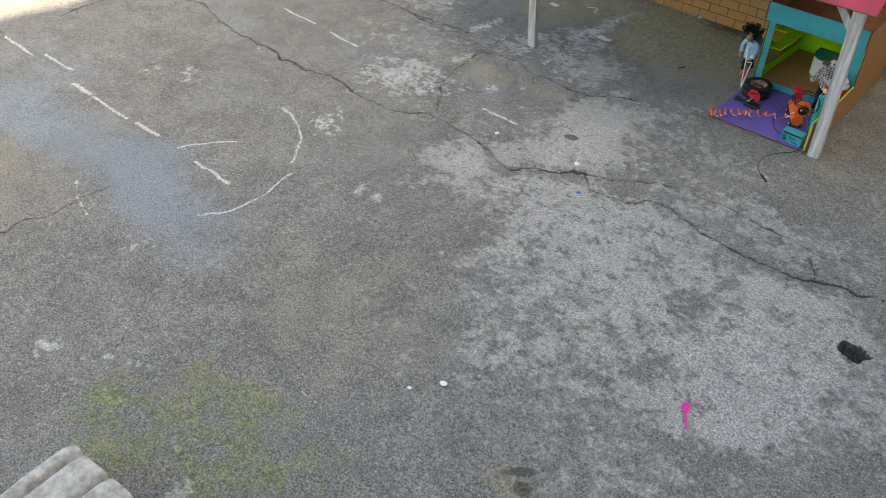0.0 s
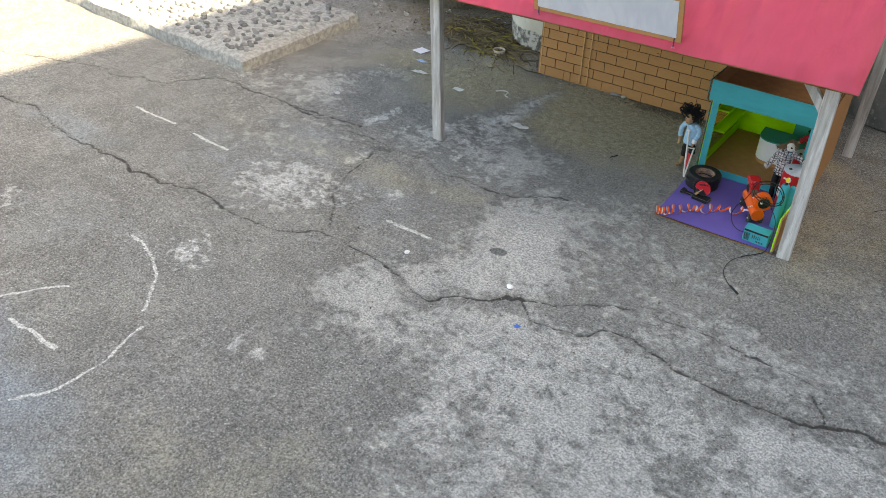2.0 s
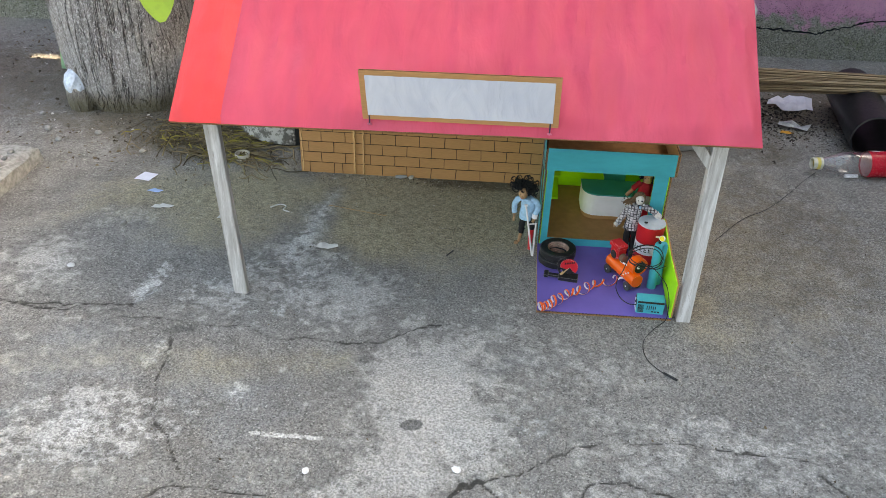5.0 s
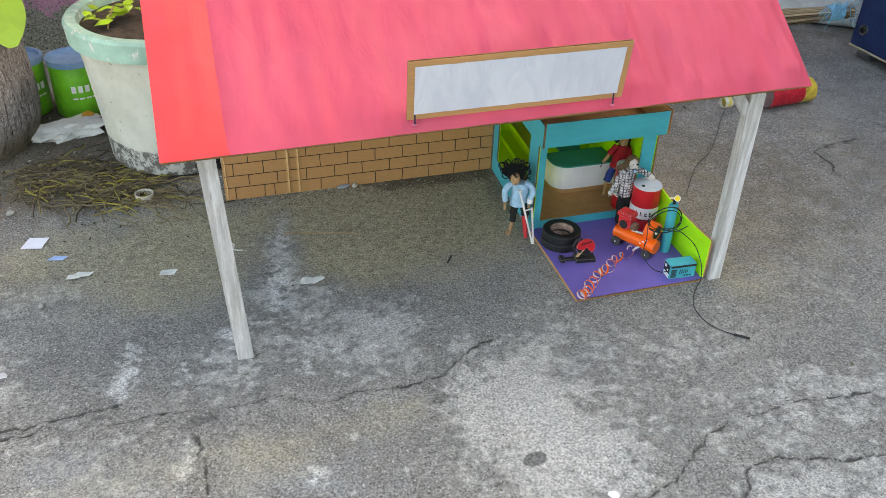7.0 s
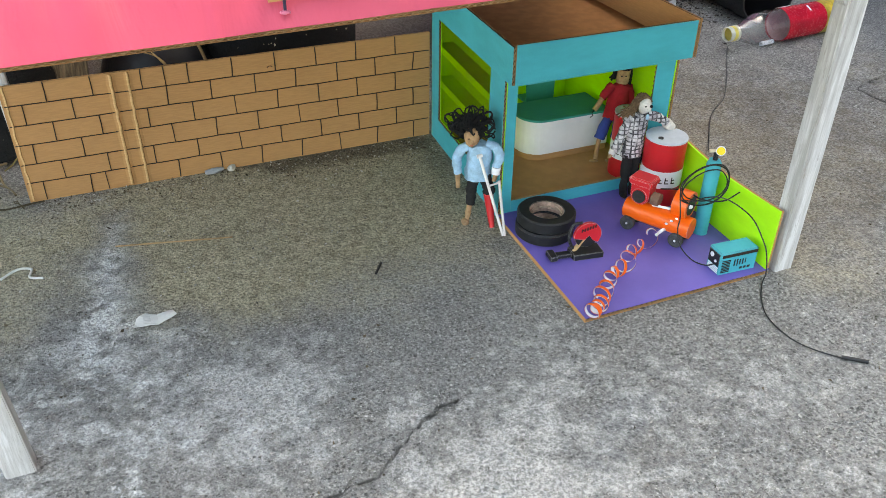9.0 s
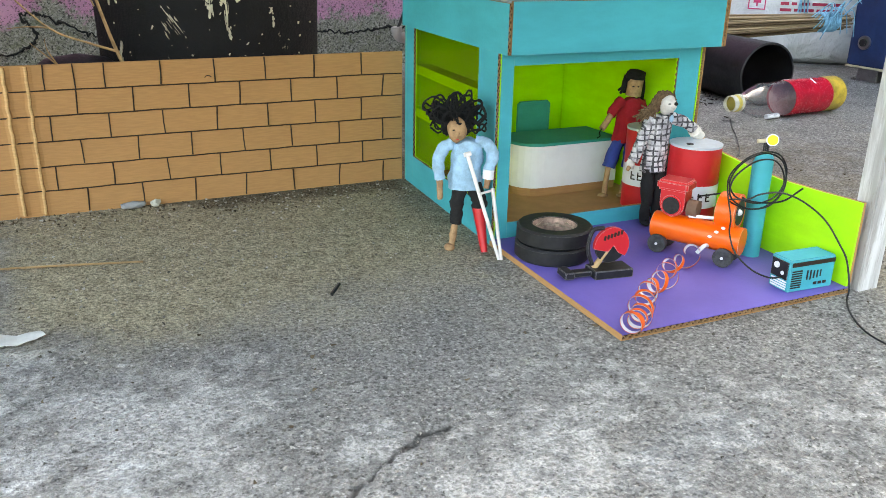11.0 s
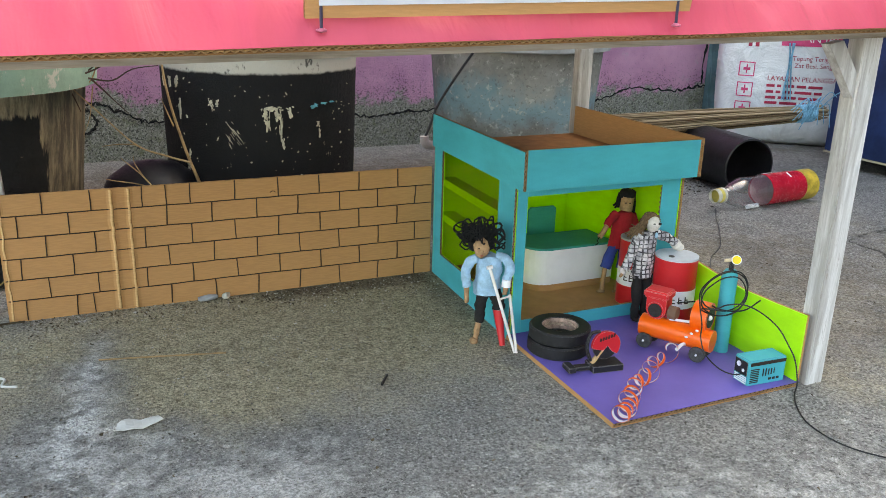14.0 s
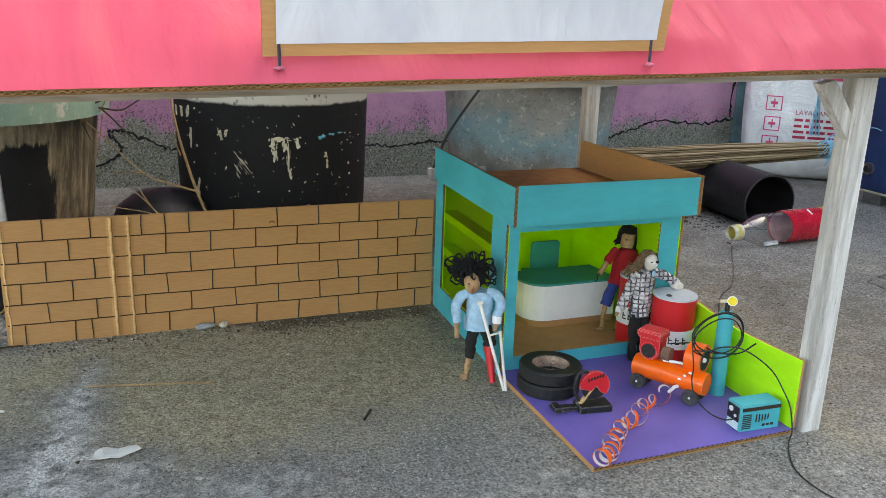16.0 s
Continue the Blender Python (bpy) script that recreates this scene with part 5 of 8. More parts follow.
# ---- welding set ----
weld = thing("toy_welding_set", (0.232, 0.024, 0.006, 0, 0, -3), "small turquoise card toy welding set with black vents", "welding set")
part("case", box(-0.028, 0.028, -0.013, 0.013, 0, 0.033, 0.0012), M_TURQ, weld)
bm = bmesh.new()
box(-0.0266, 0.0270, -0.0136, -0.0130, 0.0262, 0.0305, 0, bm)
for k in range(8):
    box(-0.0255, -0.0130, -0.0136, -0.0130, 0.004 + 0.0024 * k, 0.0052 + 0.0024 * k, 0, bm)
for k, (w, z, hh) in enumerate(((0.0015, 0.011, 0.010), (0.0015, 0.011, 0.010), (0.0015, 0.012, 0.008), (0.0015, 0.012, 0.008), (0.0012, 0.013, 0.007))):
    box(-0.007 + 0.0042 * k, -0.007 + 0.0042 * k + w, -0.0136, -0.0130, z, z + hh, 0, bm, pose(0, 0, 0, 0, 0, 0))
for k in range(3):
    box(0.003 + 0.006 * k, 0.007 + 0.006 * k, -0.0136, -0.0130, 0.0050, 0.0078, 0, bm)
part("marker_pattern", bm, M_INK, weld, "black marker vents and scribble")["kind"] = "stuff"
part("control_panel", box(-0.0288, -0.0280, -0.0100, 0.0110, 0.012, 0.030, 0), M_BLACK, weld, "black control panel")
part("knob", rod((-0.0286, 0.004, 0.024), (-0.0300, 0.004, 0.024), 0.0032, None, 16), M_WHITE, weld)
part("knob", rod((-0.0286, -0.004, 0.018), (-0.0296, -0.004, 0.018), 0.002, None, 12), M_WHITE, weld)
bm = bmesh.new()
for k in range(4):
    box(-0.0287, -0.0280, -0.010, 0.010, 0.002 + 0.0024 * k, 0.0034 + 0.0024 * k, 0, bm)
part("vent", bm, M_WHITE, weld)

# ---- cables ----
cable = thing("toy_welding_cable", (0, 0, 0), "thin black cable looped round the gas cylinder", "cable")
loop = []
for k in range(1, 64):
    a = radians(215) - math.tau * k / 21
    r = 0.0320 + 0.0030 * math.sin(k * 0.23) + 0.0015 * math.sin(k * 0.9)
    loop.append((0.2200 + 1.08 * r * math.cos(a), 0.086 - 0.10 * r * math.cos(a) - 0.0012 * math.sin(k * 0.17), 0.0965 + 0.84 * r * math.sin(a) + 0.002 * math.sin(k * 0.1)))
path = [(0.203, 0.022, 0.0195), (0.188, 0.022, 0.021), (0.172, 0.030, 0.028), (0.162, 0.045, 0.042), (0.166, 0.060, 0.057), (0.175, 0.070, 0.068)] + loop[::2] + [(0.200, 0.076, 0.083), (0.212, 0.072, 0.088), (0.228, 0.060, 0.091), (0.243, 0.045, 0.084), (0.259, 0.030, 0.068), (0.2650, 0.014, 0.048), (0.2652, 0.002, 0.034),
        (0.263, -0.008, 0.010), (0.250, -0.018, 0.002), (0.226, -0.045, 0.0016), (0.208, -0.080, 0.0016), (0.208, -0.125, 0.0016), (0.230, -0.161, 0.0016), (0.256, -0.182, 0.0016)]
part("wire", tube(smooth_path(path, 5), 0.0009, 6), M_CABLE, cable)
part("wire", tube(smooth_path([(0.196, 0.142, 0.068), (0.212, 0.112, 0.078), (0.222, 0.090, 0.074), (0.240, 0.070, 0.078), (0.258, 0.062, 0.092)], 6), 0.0010, 6), M_CABLE, cable)
part("plug", tube(smooth_path([(0.236, -0.166, 0.002), (0.248, -0.176, 0.0022), (0.258, -0.184, 0.002)], 4), 0.0024, 8), M_CABLE, cable)
wire = thing("ground_wire", (0, 0, -0.0004), "thin black wire lying across the concrete", "wire")
part("strand", tube(smooth_path([(0.429, 0.320, 0.0014), (0.52, 0.43, 0.0014), (0.594, 0.487, 0.0014), (0.68, 0.585, 0.0014), (0.733, 0.653, 0.0014), (0.785, 0.712, 0.0014)], 6), 0.0008, 6), M_CABLE, wire)

# ---- dolls ----
M_SKIN = plain("bare_stick", (0.40, 0.235, 0.125), 0.8, 0, 0.28, 140, 0.0012)
M_YARN = plain("black_yarn", (0.008, 0.008, 0.009), 0.95, 0, 0.3, 400, 0.001)
M_BROWNHAIR = plain("brown_fibre", (0.17, 0.105, 0.06), 0.95, 0, 0.4, 300, 0.001)
M_BLUESHIRT = plain("pale_blue_cloth", (0.31, 0.50, 0.66), 0.95, 0, 0.20, 110, 0.0018)
M_REDSHIRT = plain("dark_red_cloth", (0.36, 0.012, 0.020), 0.95, 0, 0.15, 60, 0.001)
M_BLUEPANTS = plain("blue_cloth", (0.030, 0.060, 0.28), 0.95, 0, 0.15, 60, 0.001)
M_BLACKCLOTH = plain("black_cloth", (0.014, 0.013, 0.014), 0.95, 0, 0.2, 60, 0.001)
M_COTTON = plain("white_fibre", (0.66, 0.62, 0.58), 0.95, 0, 0.15, 150, 0.0015)


def plaid():
    m = Mat("plaid_cloth", 0.95, 0, 0.1)
    facs = []
    for axis in ("X", "Z"):
        w = m.node("ShaderNodeTexWave", wave_type="BANDS", bands_direction=axis)
        m.put(w.inputs["Vector"], m.co)
        w.inputs["Scale"].default_value, w.inputs["Distortion"].default_value, w.inputs["Detail"].default_value = (44 if axis == "X" else 50), 3.6, 3
        facs.append(m.step(w.outputs["Fac"], 0.70, 0.88))
    col = m.mix(m.step(m.noise(70, 4), 0.35, 0.65), (0.32, 0.30, 0.33), (0.68, 0.66, 0.67))
    col = m.mix(m.math("MULTIPLY", m.math("MAXIMUM", facs[0], facs[1]), m.step(m.noise(130, 3, 0.6), 0.3, 0.6, 0.35, 0.95)), col, (0.035, 0.033, 0.04))
    m.color(col).bump(m.noise(200, 4), 0.0012)
    return m.m


M_PLAID = plaid()


def limb(bm, pts, r0, r1, mat):
    tube(smooth_path(pts, 4), lambda t: r0 + (r1 - r0) * t, 10, bm, mat)


def sleeve_(bm, pts, r0, r1, mat):
    """A cloth sleeve or trouser leg with folds."""
    off = pts[0][0] * 300
    tube(smooth_path(pts, 6), lambda t: (r0 + (r1 - r0) * t) * (1 + 0.16 * math.sin(t * 17 + off) * noise.noise(Vector((t * 6, off, 0))) + 0.14 * noise.noise(Vector((t * 9, off, 4)))), 14, bm, mat)


def crumple(bm, mats, amp=1.0):
    """Push cloth in and out so that it folds and puckers."""
    bm.normal_update()
    for v in bm.verts:
        if v.link_faces and v.link_faces[0].material_index in mats:
            p = v.co
            v.co = p + v.normal * amp * (0.0016 * noise.noise(p * 95) + 0.0012 * noise.noise(p * 210 + Vector((4, 1, 7))))


def torso(bm, x, y, z0, z1, w0, w1, d, mat, dx=0.0, dy=0.0):
    """A soft cloth trunk from hem to shoulders."""
    rings = []
    for k in range(15):
        t = k / 14
        w = w0 + (w1 - w0) * t
        if k == 14:
            w *= 0.45
        ring = []
        for i in range(26):
            a = math.tau * i / 26
            f = 1 + 0.12 * noise.noise(Vector((math.cos(a) * 2, math.sin(a) * 2, t * 4 + x * 30))) + 0.07 * noise.noise(Vector((math.cos(a) * 5, math.sin(a) * 5, t * 3)))
            ring.append(bm.verts.new((x + dx * t + w * f * math.cos(a), y + dy * t + d * f * math.sin(a), z0 + (z1 - z0) * t)))
        rings.append(ring)
    for a, b in zip(rings, rings[1:]):
        for i in range(26):
            bm.faces.new((a[i], a[(i + 1) % 26], b[(i + 1) % 26], b[i])).material_index = mat
    bm.faces.new(rings[0]).material_index = mat
    bm.faces.new(rings[-1]).material_index = mat


# doll with yarn hair, its head bent to one side
bm = bmesh.new()
torso(bm, 0.002, 0, 0.063, 0.113, 0.0172, 0.0150, 0.0115, 1, 0.001)
sleeve_(bm, [(-0.012, 0, 0.109), (-0.020, -0.002, 0.105), (-0.0265, -0.004, 0.093), (-0.0245, -0.005, 0.074)], 0.0058, 0.0058, 1)
limb(bm, [(-0.0245, -0.005, 0.076), (-0.0245, -0.006, 0.062), (-0.0240, -0.007, 0.053)], 0.0036, 0.0024, 0)
sleeve_(bm, [(0.012, 0, 0.110), (0.023, -0.004, 0.109), (0.0285, -0.008, 0.098), (0.0245, -0.012, 0.084)], 0.0060, 0.0058, 1)
limb(bm, [(0.0245, -0.012, 0.085), (0.0238, -0.013, 0.076)], 0.0060, 0.0060, 3)
limb(bm, [(0.0238, -0.013, 0.076), (0.022, -0.015, 0.067)], 0.0034, 0.0026, 0)
sleeve_(bm, [(-0.002, 0, 0.067), (-0.006, -0.003, 0.048), (-0.007, -0.001, 0.027)], 0.0078, 0.0058, 2)
limb(bm, [(-0.007, -0.001, 0.028), (-0.009, -0.002, 0.014), (-0.011, -0.003, 0.003)], 0.0046, 0.0036, 0)
blob((-0.014, -0.008, 0.0028), (0.0052, 0.0090, 0.0028), bm, 2, 0)
sleeve_(bm, [(0.010, 0, 0.067), (0.015, -0.003, 0.055), (0.017, -0.004, 0.044)], 0.0082, 0.0078, 2)
limb(bm, [(0.016, -0.004, 0.046), (0.019, -0.012, 0.024), (0.022, -0.022, 0.002)], 0.0070, 0.0034, 4)
blob((-0.008, -0.006, 0.1230), (0.0098, 0.0095, 0.0128), bm, 3, 0)
blob((-0.008, -0.0155, 0.1205), (0.0014, 0.0016, 0.0022), bm, 1, 0)
for dx in (-0.0120, -0.0045):
    blob((dx, -0.0142, 0.1245), (0.0015, 0.0010, 0.0007), bm, 1, 5)
blob((-0.0082, -0.0150, 0.1158), (0.0022, 0.0008, 0.0005), bm, 1, 4)
rg = random.Random(11)
for k in range(84):
    a, b = rg.uniform(0, math.tau), rg.uniform(-0.45, 1.25)
    if math.sin(a) < -0.5 and b < 0.2:
        b += 0.75
    d = Vector((math.cos(a) * math.cos(b) * 1.15, math.sin(a) * math.cos(b) * 0.75 + 0.12, math.sin(b) * 0.85))
    c = Vector((-0.010, 0.000, 0.1305)) + d * rg.uniform(0.010, 0.024)
    e1 = d.normalized()
    e2 = e1.cross(Vector((rg.uniform(-1, 1), rg.uniform(-1, 1), rg.uniform(-1, 1)))).normalized()
    ra, rb = rg.uniform(0.005, 0.0125), rg.uniform(0.004, 0.009)
    if k < 5:
        ra, rb = ra * 1.7, rb * 1.8
    ring = [c + e1 * ra * math.cos(math.tau * i / 14) + e2 * rb * math.sin(math.tau * i / 14) + Vector((0, 0, 0.0015 * math.sin(i * 1.9 + k))) for i in range(15)]
    tube(smooth_path(ring, 3), 0.00095, 6, bm, 5)
for k in range(52):
    a = rg.uniform(-0.75, math.pi + 0.75)
    blob((-0.009 + 0.0105 * math.cos(a), 0.001 + 0.007 * rg.random(), 0.1260 + 0.0120 * math.sin(a)), 0.0048, bm, 1, 5, 0.4, k)
crumple(bm, (0, 1, 2))
doll1 = tagged(link("doll", bm, [M_SKIN, M_BLUESHIRT, M_BLACKCLOTH, M_WHITE, M_RED, M_YARN], None, "", 50), "doll in a pale blue shirt with wild black yarn hair", "doll")
doll1.matrix_world = pose(-0.024, 0.262, 0.0, 0, 0, -22) @ Matrix.Diagonal((1.05, 1.05, 1.08, 1))

bm = bmesh.new()
for p0, p1 in (((-0.021, 0.040, 0.108), (0.000, 0.000, 0.001)), ((0.004, 0.028, 0.072), (0.002, -0.001, 0.001))):
    rod(p0, p1, 0.0021, 0.0019, 10, bm)
rod((-0.013, 0.026, 0.068), (0.005, 0.027, 0.070), 0.0014, None, 8, bm)
rod((-0.0175, 0.040, 0.109), (-0.0245, 0.040, 0.108), 0.0026, None, 10, bm)
crutch = tagged(link("toy_crutch", bm, plain("white_sticks", (0.74, 0.70, 0.68), 0.6), None, "", 40), "white paper-stick toy crutch under the doll's arm", "crutch")
crutch.matrix_world = pose(-0.0055, 0.209, 0, 0, 0, 0)

bm = bmesh.new()
torso(bm, -0.004, 0, 0.065, 0.131, 0.0158, 0.0140, 0.0100, 1, 0.0115)
sleeve_(bm, [(-0.004, 0, 0.126), (-0.014, -0.002, 0.113), (-0.022, -0.004, 0.100), (-0.034, -0.006, 0.080)], 0.0068, 0.0058, 1)
blob((-0.037, -0.006, 0.0765), (0.0058, 0.005, 0.0060), bm, 2, 3, 0.6, 1)
limb(bm, [(-0.0385, -0.007, 0.074), (-0.042, -0.008, 0.070)], 0.0026, 0.0018, 0)
sleeve_(bm, [(0.018, 0, 0.127), (0.030, 0.000, 0.123), (0.041, 0.000, 0.116), (0.050, 0.0, 0.109)], 0.0066, 0.0062, 1)
sleeve_(bm, [(0.046, 0.0, 0.112), (0.052, 0.0, 0.107), (0.058, 0.0, 0.103)], 0.0070, 0.0058, 3)
limb(bm, [(0.058, 0.0, 0.103), (0.062, 0.0, 0.0985)], 0.0030, 0.0020, 0)
sleeve_(bm, [(-0.010, 0, 0.069), (-0.010, -0.002, 0.040), (-0.009, -0.001, 0.002)], 0.0080, 0.0058, 2)
sleeve_(bm, [(0.005, 0, 0.069), (0.005, 0.001, 0.040), (0.006, -0.001, 0.002)], 0.0080, 0.0058, 2)
blob((-0.010, -0.005, 0.003), (0.005, 0.009, 0.003), bm, 1, 2)
blob((0.007, -0.005, 0.003), (0.005, 0.009, 0.003), bm, 1, 2)
blob((0.0125, -0.003, 0.1420), (0.0094, 0.0092, 0.0120), bm, 3, 3)
blob((0.0135, -0.0120, 0.1400), (0.0016, 0.0024, 0.0026), bm, 1, 3)
rg = random.Random(4)
for k in range(150):
    a, b = rg.uniform(0.0, math.pi), rg.uniform(-0.5, 1.2)
    p = Vector((0.0125 + 0.0108 * math.cos(a), 0.001 + 0.0095 * math.sin(b), 0.1445 + 0.0112 * math.sin(a)))
    q = Vector((0.0010 + rg.gauss(0, 0.0018), 0.004 + rg.gauss(0, 0.003), 0.1400 + rg.gauss(0, 0.003)))
    tip = Vector((-0.012 + rg.gauss(0, 0.005), 0.004 + rg.gauss(0, 0.003), 0.1285 + rg.gauss(0, 0.004)))
    if k % 5 == 0:
        tip = p + Vector((rg.uniform(-0.006, 0.006), 0.003, -rg.uniform(0.010, 0.020)))
        q = p.lerp(tip, 0.5) + Vector((0.002 * math.cos(a), 0.001, 0.002))
    tube(smooth_path([p, p.lerp(q, 0.5) + Vector((0, 0.002, 0.0035)), q, tip], 3), 0.00075, 4, bm, 4)
for k in range(22):
    a = 0.1 + 2.95 * k / 21
    blob((0.0125 + 0.0088 * math.cos(a), 0.001, 0.1435 + 0.0098 * math.sin(a)), 0.0040, bm, 1, 4, 0.5, k)
blob((0.0155, -0.0085, 0.1275), (0.0030, 0.002, 0.005), bm, 1, 5)
for dx, dz, w_, h_ in ((0.0088, 0.1450, 0.0025, 0.0013), (0.0165, 0.1450, 0.0022, 0.0013), (0.0130, 0.1345, 0.0034, 0.0013), (0.0130, 0.1400, 0.0008, 0.0022)):
    blob((dx, -0.0118, dz), (w_, 0.0012, h_), bm, 1, 2)
for v in bm.verts:
    v.co.x -= 0.0080 * min(1.0, max(0.0, (v.co.z - 0.065) / 0.060)) * (0.5 if v.co.x > 0.03 else 1.0)
crumple(bm, (1, 2, 3), 1.1)
doll2 = tagged(link("doll", bm, [M_SKIN, M_PLAID, M_BLACKCLOTH, M_COTTON, M_BROWNHAIR, M_BLUESHIRT], None, "", 50), "doll in a grey plaid shirt reaching to a drum", "doll")
doll2.matrix_world = pose(0.2150, 0.2360, 0.006, 0, 0, -8)

bm = bmesh.new()
torso(bm, 0, 0, 0.070, 0.125, 0.0178, 0.0158, 0.0105, 1, 0.003)
limb(bm, [(-0.012, 0, 0.121), (-0.022, -0.004, 0.112), (-0.028, -0.006, 0.104)], 0.0070, 0.0062, 1)
limb(bm, [(-0.027, -0.006, 0.105), (-0.034, -0.010, 0.095), (-0.040, -0.013, 0.088)], 0.0042, 0.0042, 0)
tube(smooth_path([(-0.040, -0.013, 0.088), (-0.043, -0.014, 0.083), (-0.041, -0.013, 0.079), (-0.045, -0.013, 0.076)], 4), 0.0007, 5, bm, 3)
limb(bm, [(0.014, 0, 0.121), (0.020, 0.0, 0.106), (0.021, 0.0, 0.092)], 0.0066, 0.0060, 1)
limb(bm, [(-0.006, 0, 0.075), (-0.015, -0.002, 0.056), (-0.020, -0.004, 0.038)], 0.0085, 0.0088, 2)
limb(bm, [(-0.020, -0.004, 0.040), (-0.021, -0.005, 0.020), (-0.021, -0.005, 0.003)], 0.0036, 0.0036, 0)
blob((-0.025, -0.010, 0.0030), (0.0085, 0.0045, 0.0028), bm, 1, 0)
limb(bm, [(0.008, 0, 0.075), (0.008, -0.002, 0.056), (0.007, -0.003, 0.038)], 0.0085, 0.0080, 2)
limb(bm, [(0.007, -0.003, 0.040), (0.005, -0.004, 0.020), (0.003, -0.005, 0.003)], 0.0036, 0.0036, 0)
blob((0.000, -0.010, 0.0030), (0.0065, 0.0045, 0.0028), bm, 1, 0)
rod((-0.000, -0.004, 0.128), (0.001, -0.004, 0.148), 0.0098, None, 16, bm, True, 0)
blob((0.001, -0.001, 0.150), (0.0125, 0.0115, 0.0085), bm, 2, 3, 0.2)
limb(bm, [(-0.010, 0.002, 0.148), (-0.014, 0.000, 0.138), (-0.020, -0.002, 0.134)], 0.0022, 0.0016, 3)
limb(bm, [(-0.010, 0.002, 0.146), (-0.013, 0.000, 0.136), (-0.017, -0.002, 0.130)], 0.0022, 0.0016, 3)
limb(bm, [(0.009, 0.003, 0.151), (0.0125, 0.002, 0.139), (0.0135, 0.001, 0.121)], 0.0062, 0.0040, 3)
blob((0.001, 0.000, 0.1525), (0.0140, 0.0130, 0.0080), bm, 2, 3, 0.2, 3)
for dx in (-0.0055, 0.001):
    blob((dx, -0.0135, 0.1405), (0.0016, 0.0010, 0.0009), bm, 1, 3)
limb(bm, [(-0.007, 0.004, 0.151), (-0.010, 0.004, 0.141), (-0.0105, 0.004, 0.130)], 0.0048, 0.0030, 3)
crumple(bm, (1, 2))
doll3 = tagged(link("doll", bm, [M_SKIN, M_REDSHIRT, M_BLUEPANTS, M_YARN], None, "", 50), "doll in a dark red shirt and blue trousers by the counter", "doll")
doll3.matrix_world = pose(0.2440, 0.3420, 0.0078, 0, 3, -14) @ Matrix.Diagonal((0.98, 0.98, 1.03, 1))

# ---- pots along the wall ----
M_SOIL = plain("potting_soil", (0.060, 0.042, 0.028), 0.95, 0, 0.5, 50, 0.01)
M_TWIG = plain("dry_twig", (0.34, 0.22, 0.11), 0.9, 0, 0.3, 60, 0.001)
M_LEAF = leaf_material("green_leaf", (0.10, 0.21, 0.025))
M_LEAF_Y = leaf_material("yellow_green_leaf", (0.34, 0.50, 0.03))


def tub(name, x, y, prof, rim, material, rim_mat, soil_z, label):
    t = thing(name, (x, y, 0), label, "planter", "concrete tubs along the wall")
    part("body", lathe(prof, 72, None, 0.012), material, t, "", 40)
    bm = lathe(rim, 72, None, 0.010)
    part("rim", bm, rim_mat, t, "", 40)
    r = rim[-1][0]
    part("soil", lathe([(r + 0.004, soil_z - 0.03), (r + 0.003, soil_z), (r * 0.5, soil_z + 0.012), (0.0001, soil_z + 0.016)], 40, None, 0.04), M_SOIL, t, "", 60)
    return t


def splotched():
    """Cream limewash, mossy stone foot, a black paint splash and brown runs on one flank."""
    m = Mat("cream_limewash", 0.85, 0, 0.25)
    sep = m.node("ShaderNodeSeparateXYZ")
    m.put(sep.inputs[0], m.co)
    x, z = sep.outputs[0], sep.outputs[2]
    n, f, g = m.noise(8, 6, 0.65), m.noise(50, 7, 0.72), m.noise(170, 4)
    run = m.noise(40, 5, 0.7, (1, 1, 0.15))
    col = m.mix(m.step(n, 0.3, 0.7), (0.55, 0.53, 0.44), (0.72, 0.70, 0.62))
    col = m.mix(m.step(f, 0.62, 0.68, 0, 0.8), col, (0.20, 0.19, 0.16))
    foot = m.math("ADD", z, m.math("MULTIPLY", m.math("SUBTRACT", n, 0.5), 0.04))
    col = m.mix(m.step(foot, 0.060, 0.066, 1, 0), col, m.mix(m.step(f, 0.45, 0.56), (0.14, 0.13, 0.115), (0.52, 0.50, 0.46)))
    flank = m.math("ADD", x, m.math("MULTIPLY", m.math("SUBTRACT", run, 0.5), 0.03))
    col = m.mix(m.step(flank, 0.035, 0.05), col, m.mix(m.step(run, 0.4, 0.65), (0.10, 0.085, 0.065), (0.36, 0.30, 0.21)))
    edge = m.math("ADD", m.math("ABSOLUTE", m.math("SUBTRACT", x, 0.075)), m.math("MULTIPLY", m.math("SUBTRACT", run, 0.5), 0.06))
    top = m.math("ADD", z, m.math("MULTIPLY", m.math("SUBTRACT", run, 0.5), 0.05))
    blk = m.math("MULTIPLY", m.step(edge, 0.055, 0.062, 1, 0), m.step(top, 0.255, 0.262, 1, 0))
    col = m.mix(m.math("MULTIPLY", blk, m.step(f, 0.70, 0.66)), col, (0.016, 0.016, 0.017))
    m.color(col).bump(m.math("ADD", m.math("MULTIPLY", f, 2.0), g), 0.004, 0.6)
    return m.m


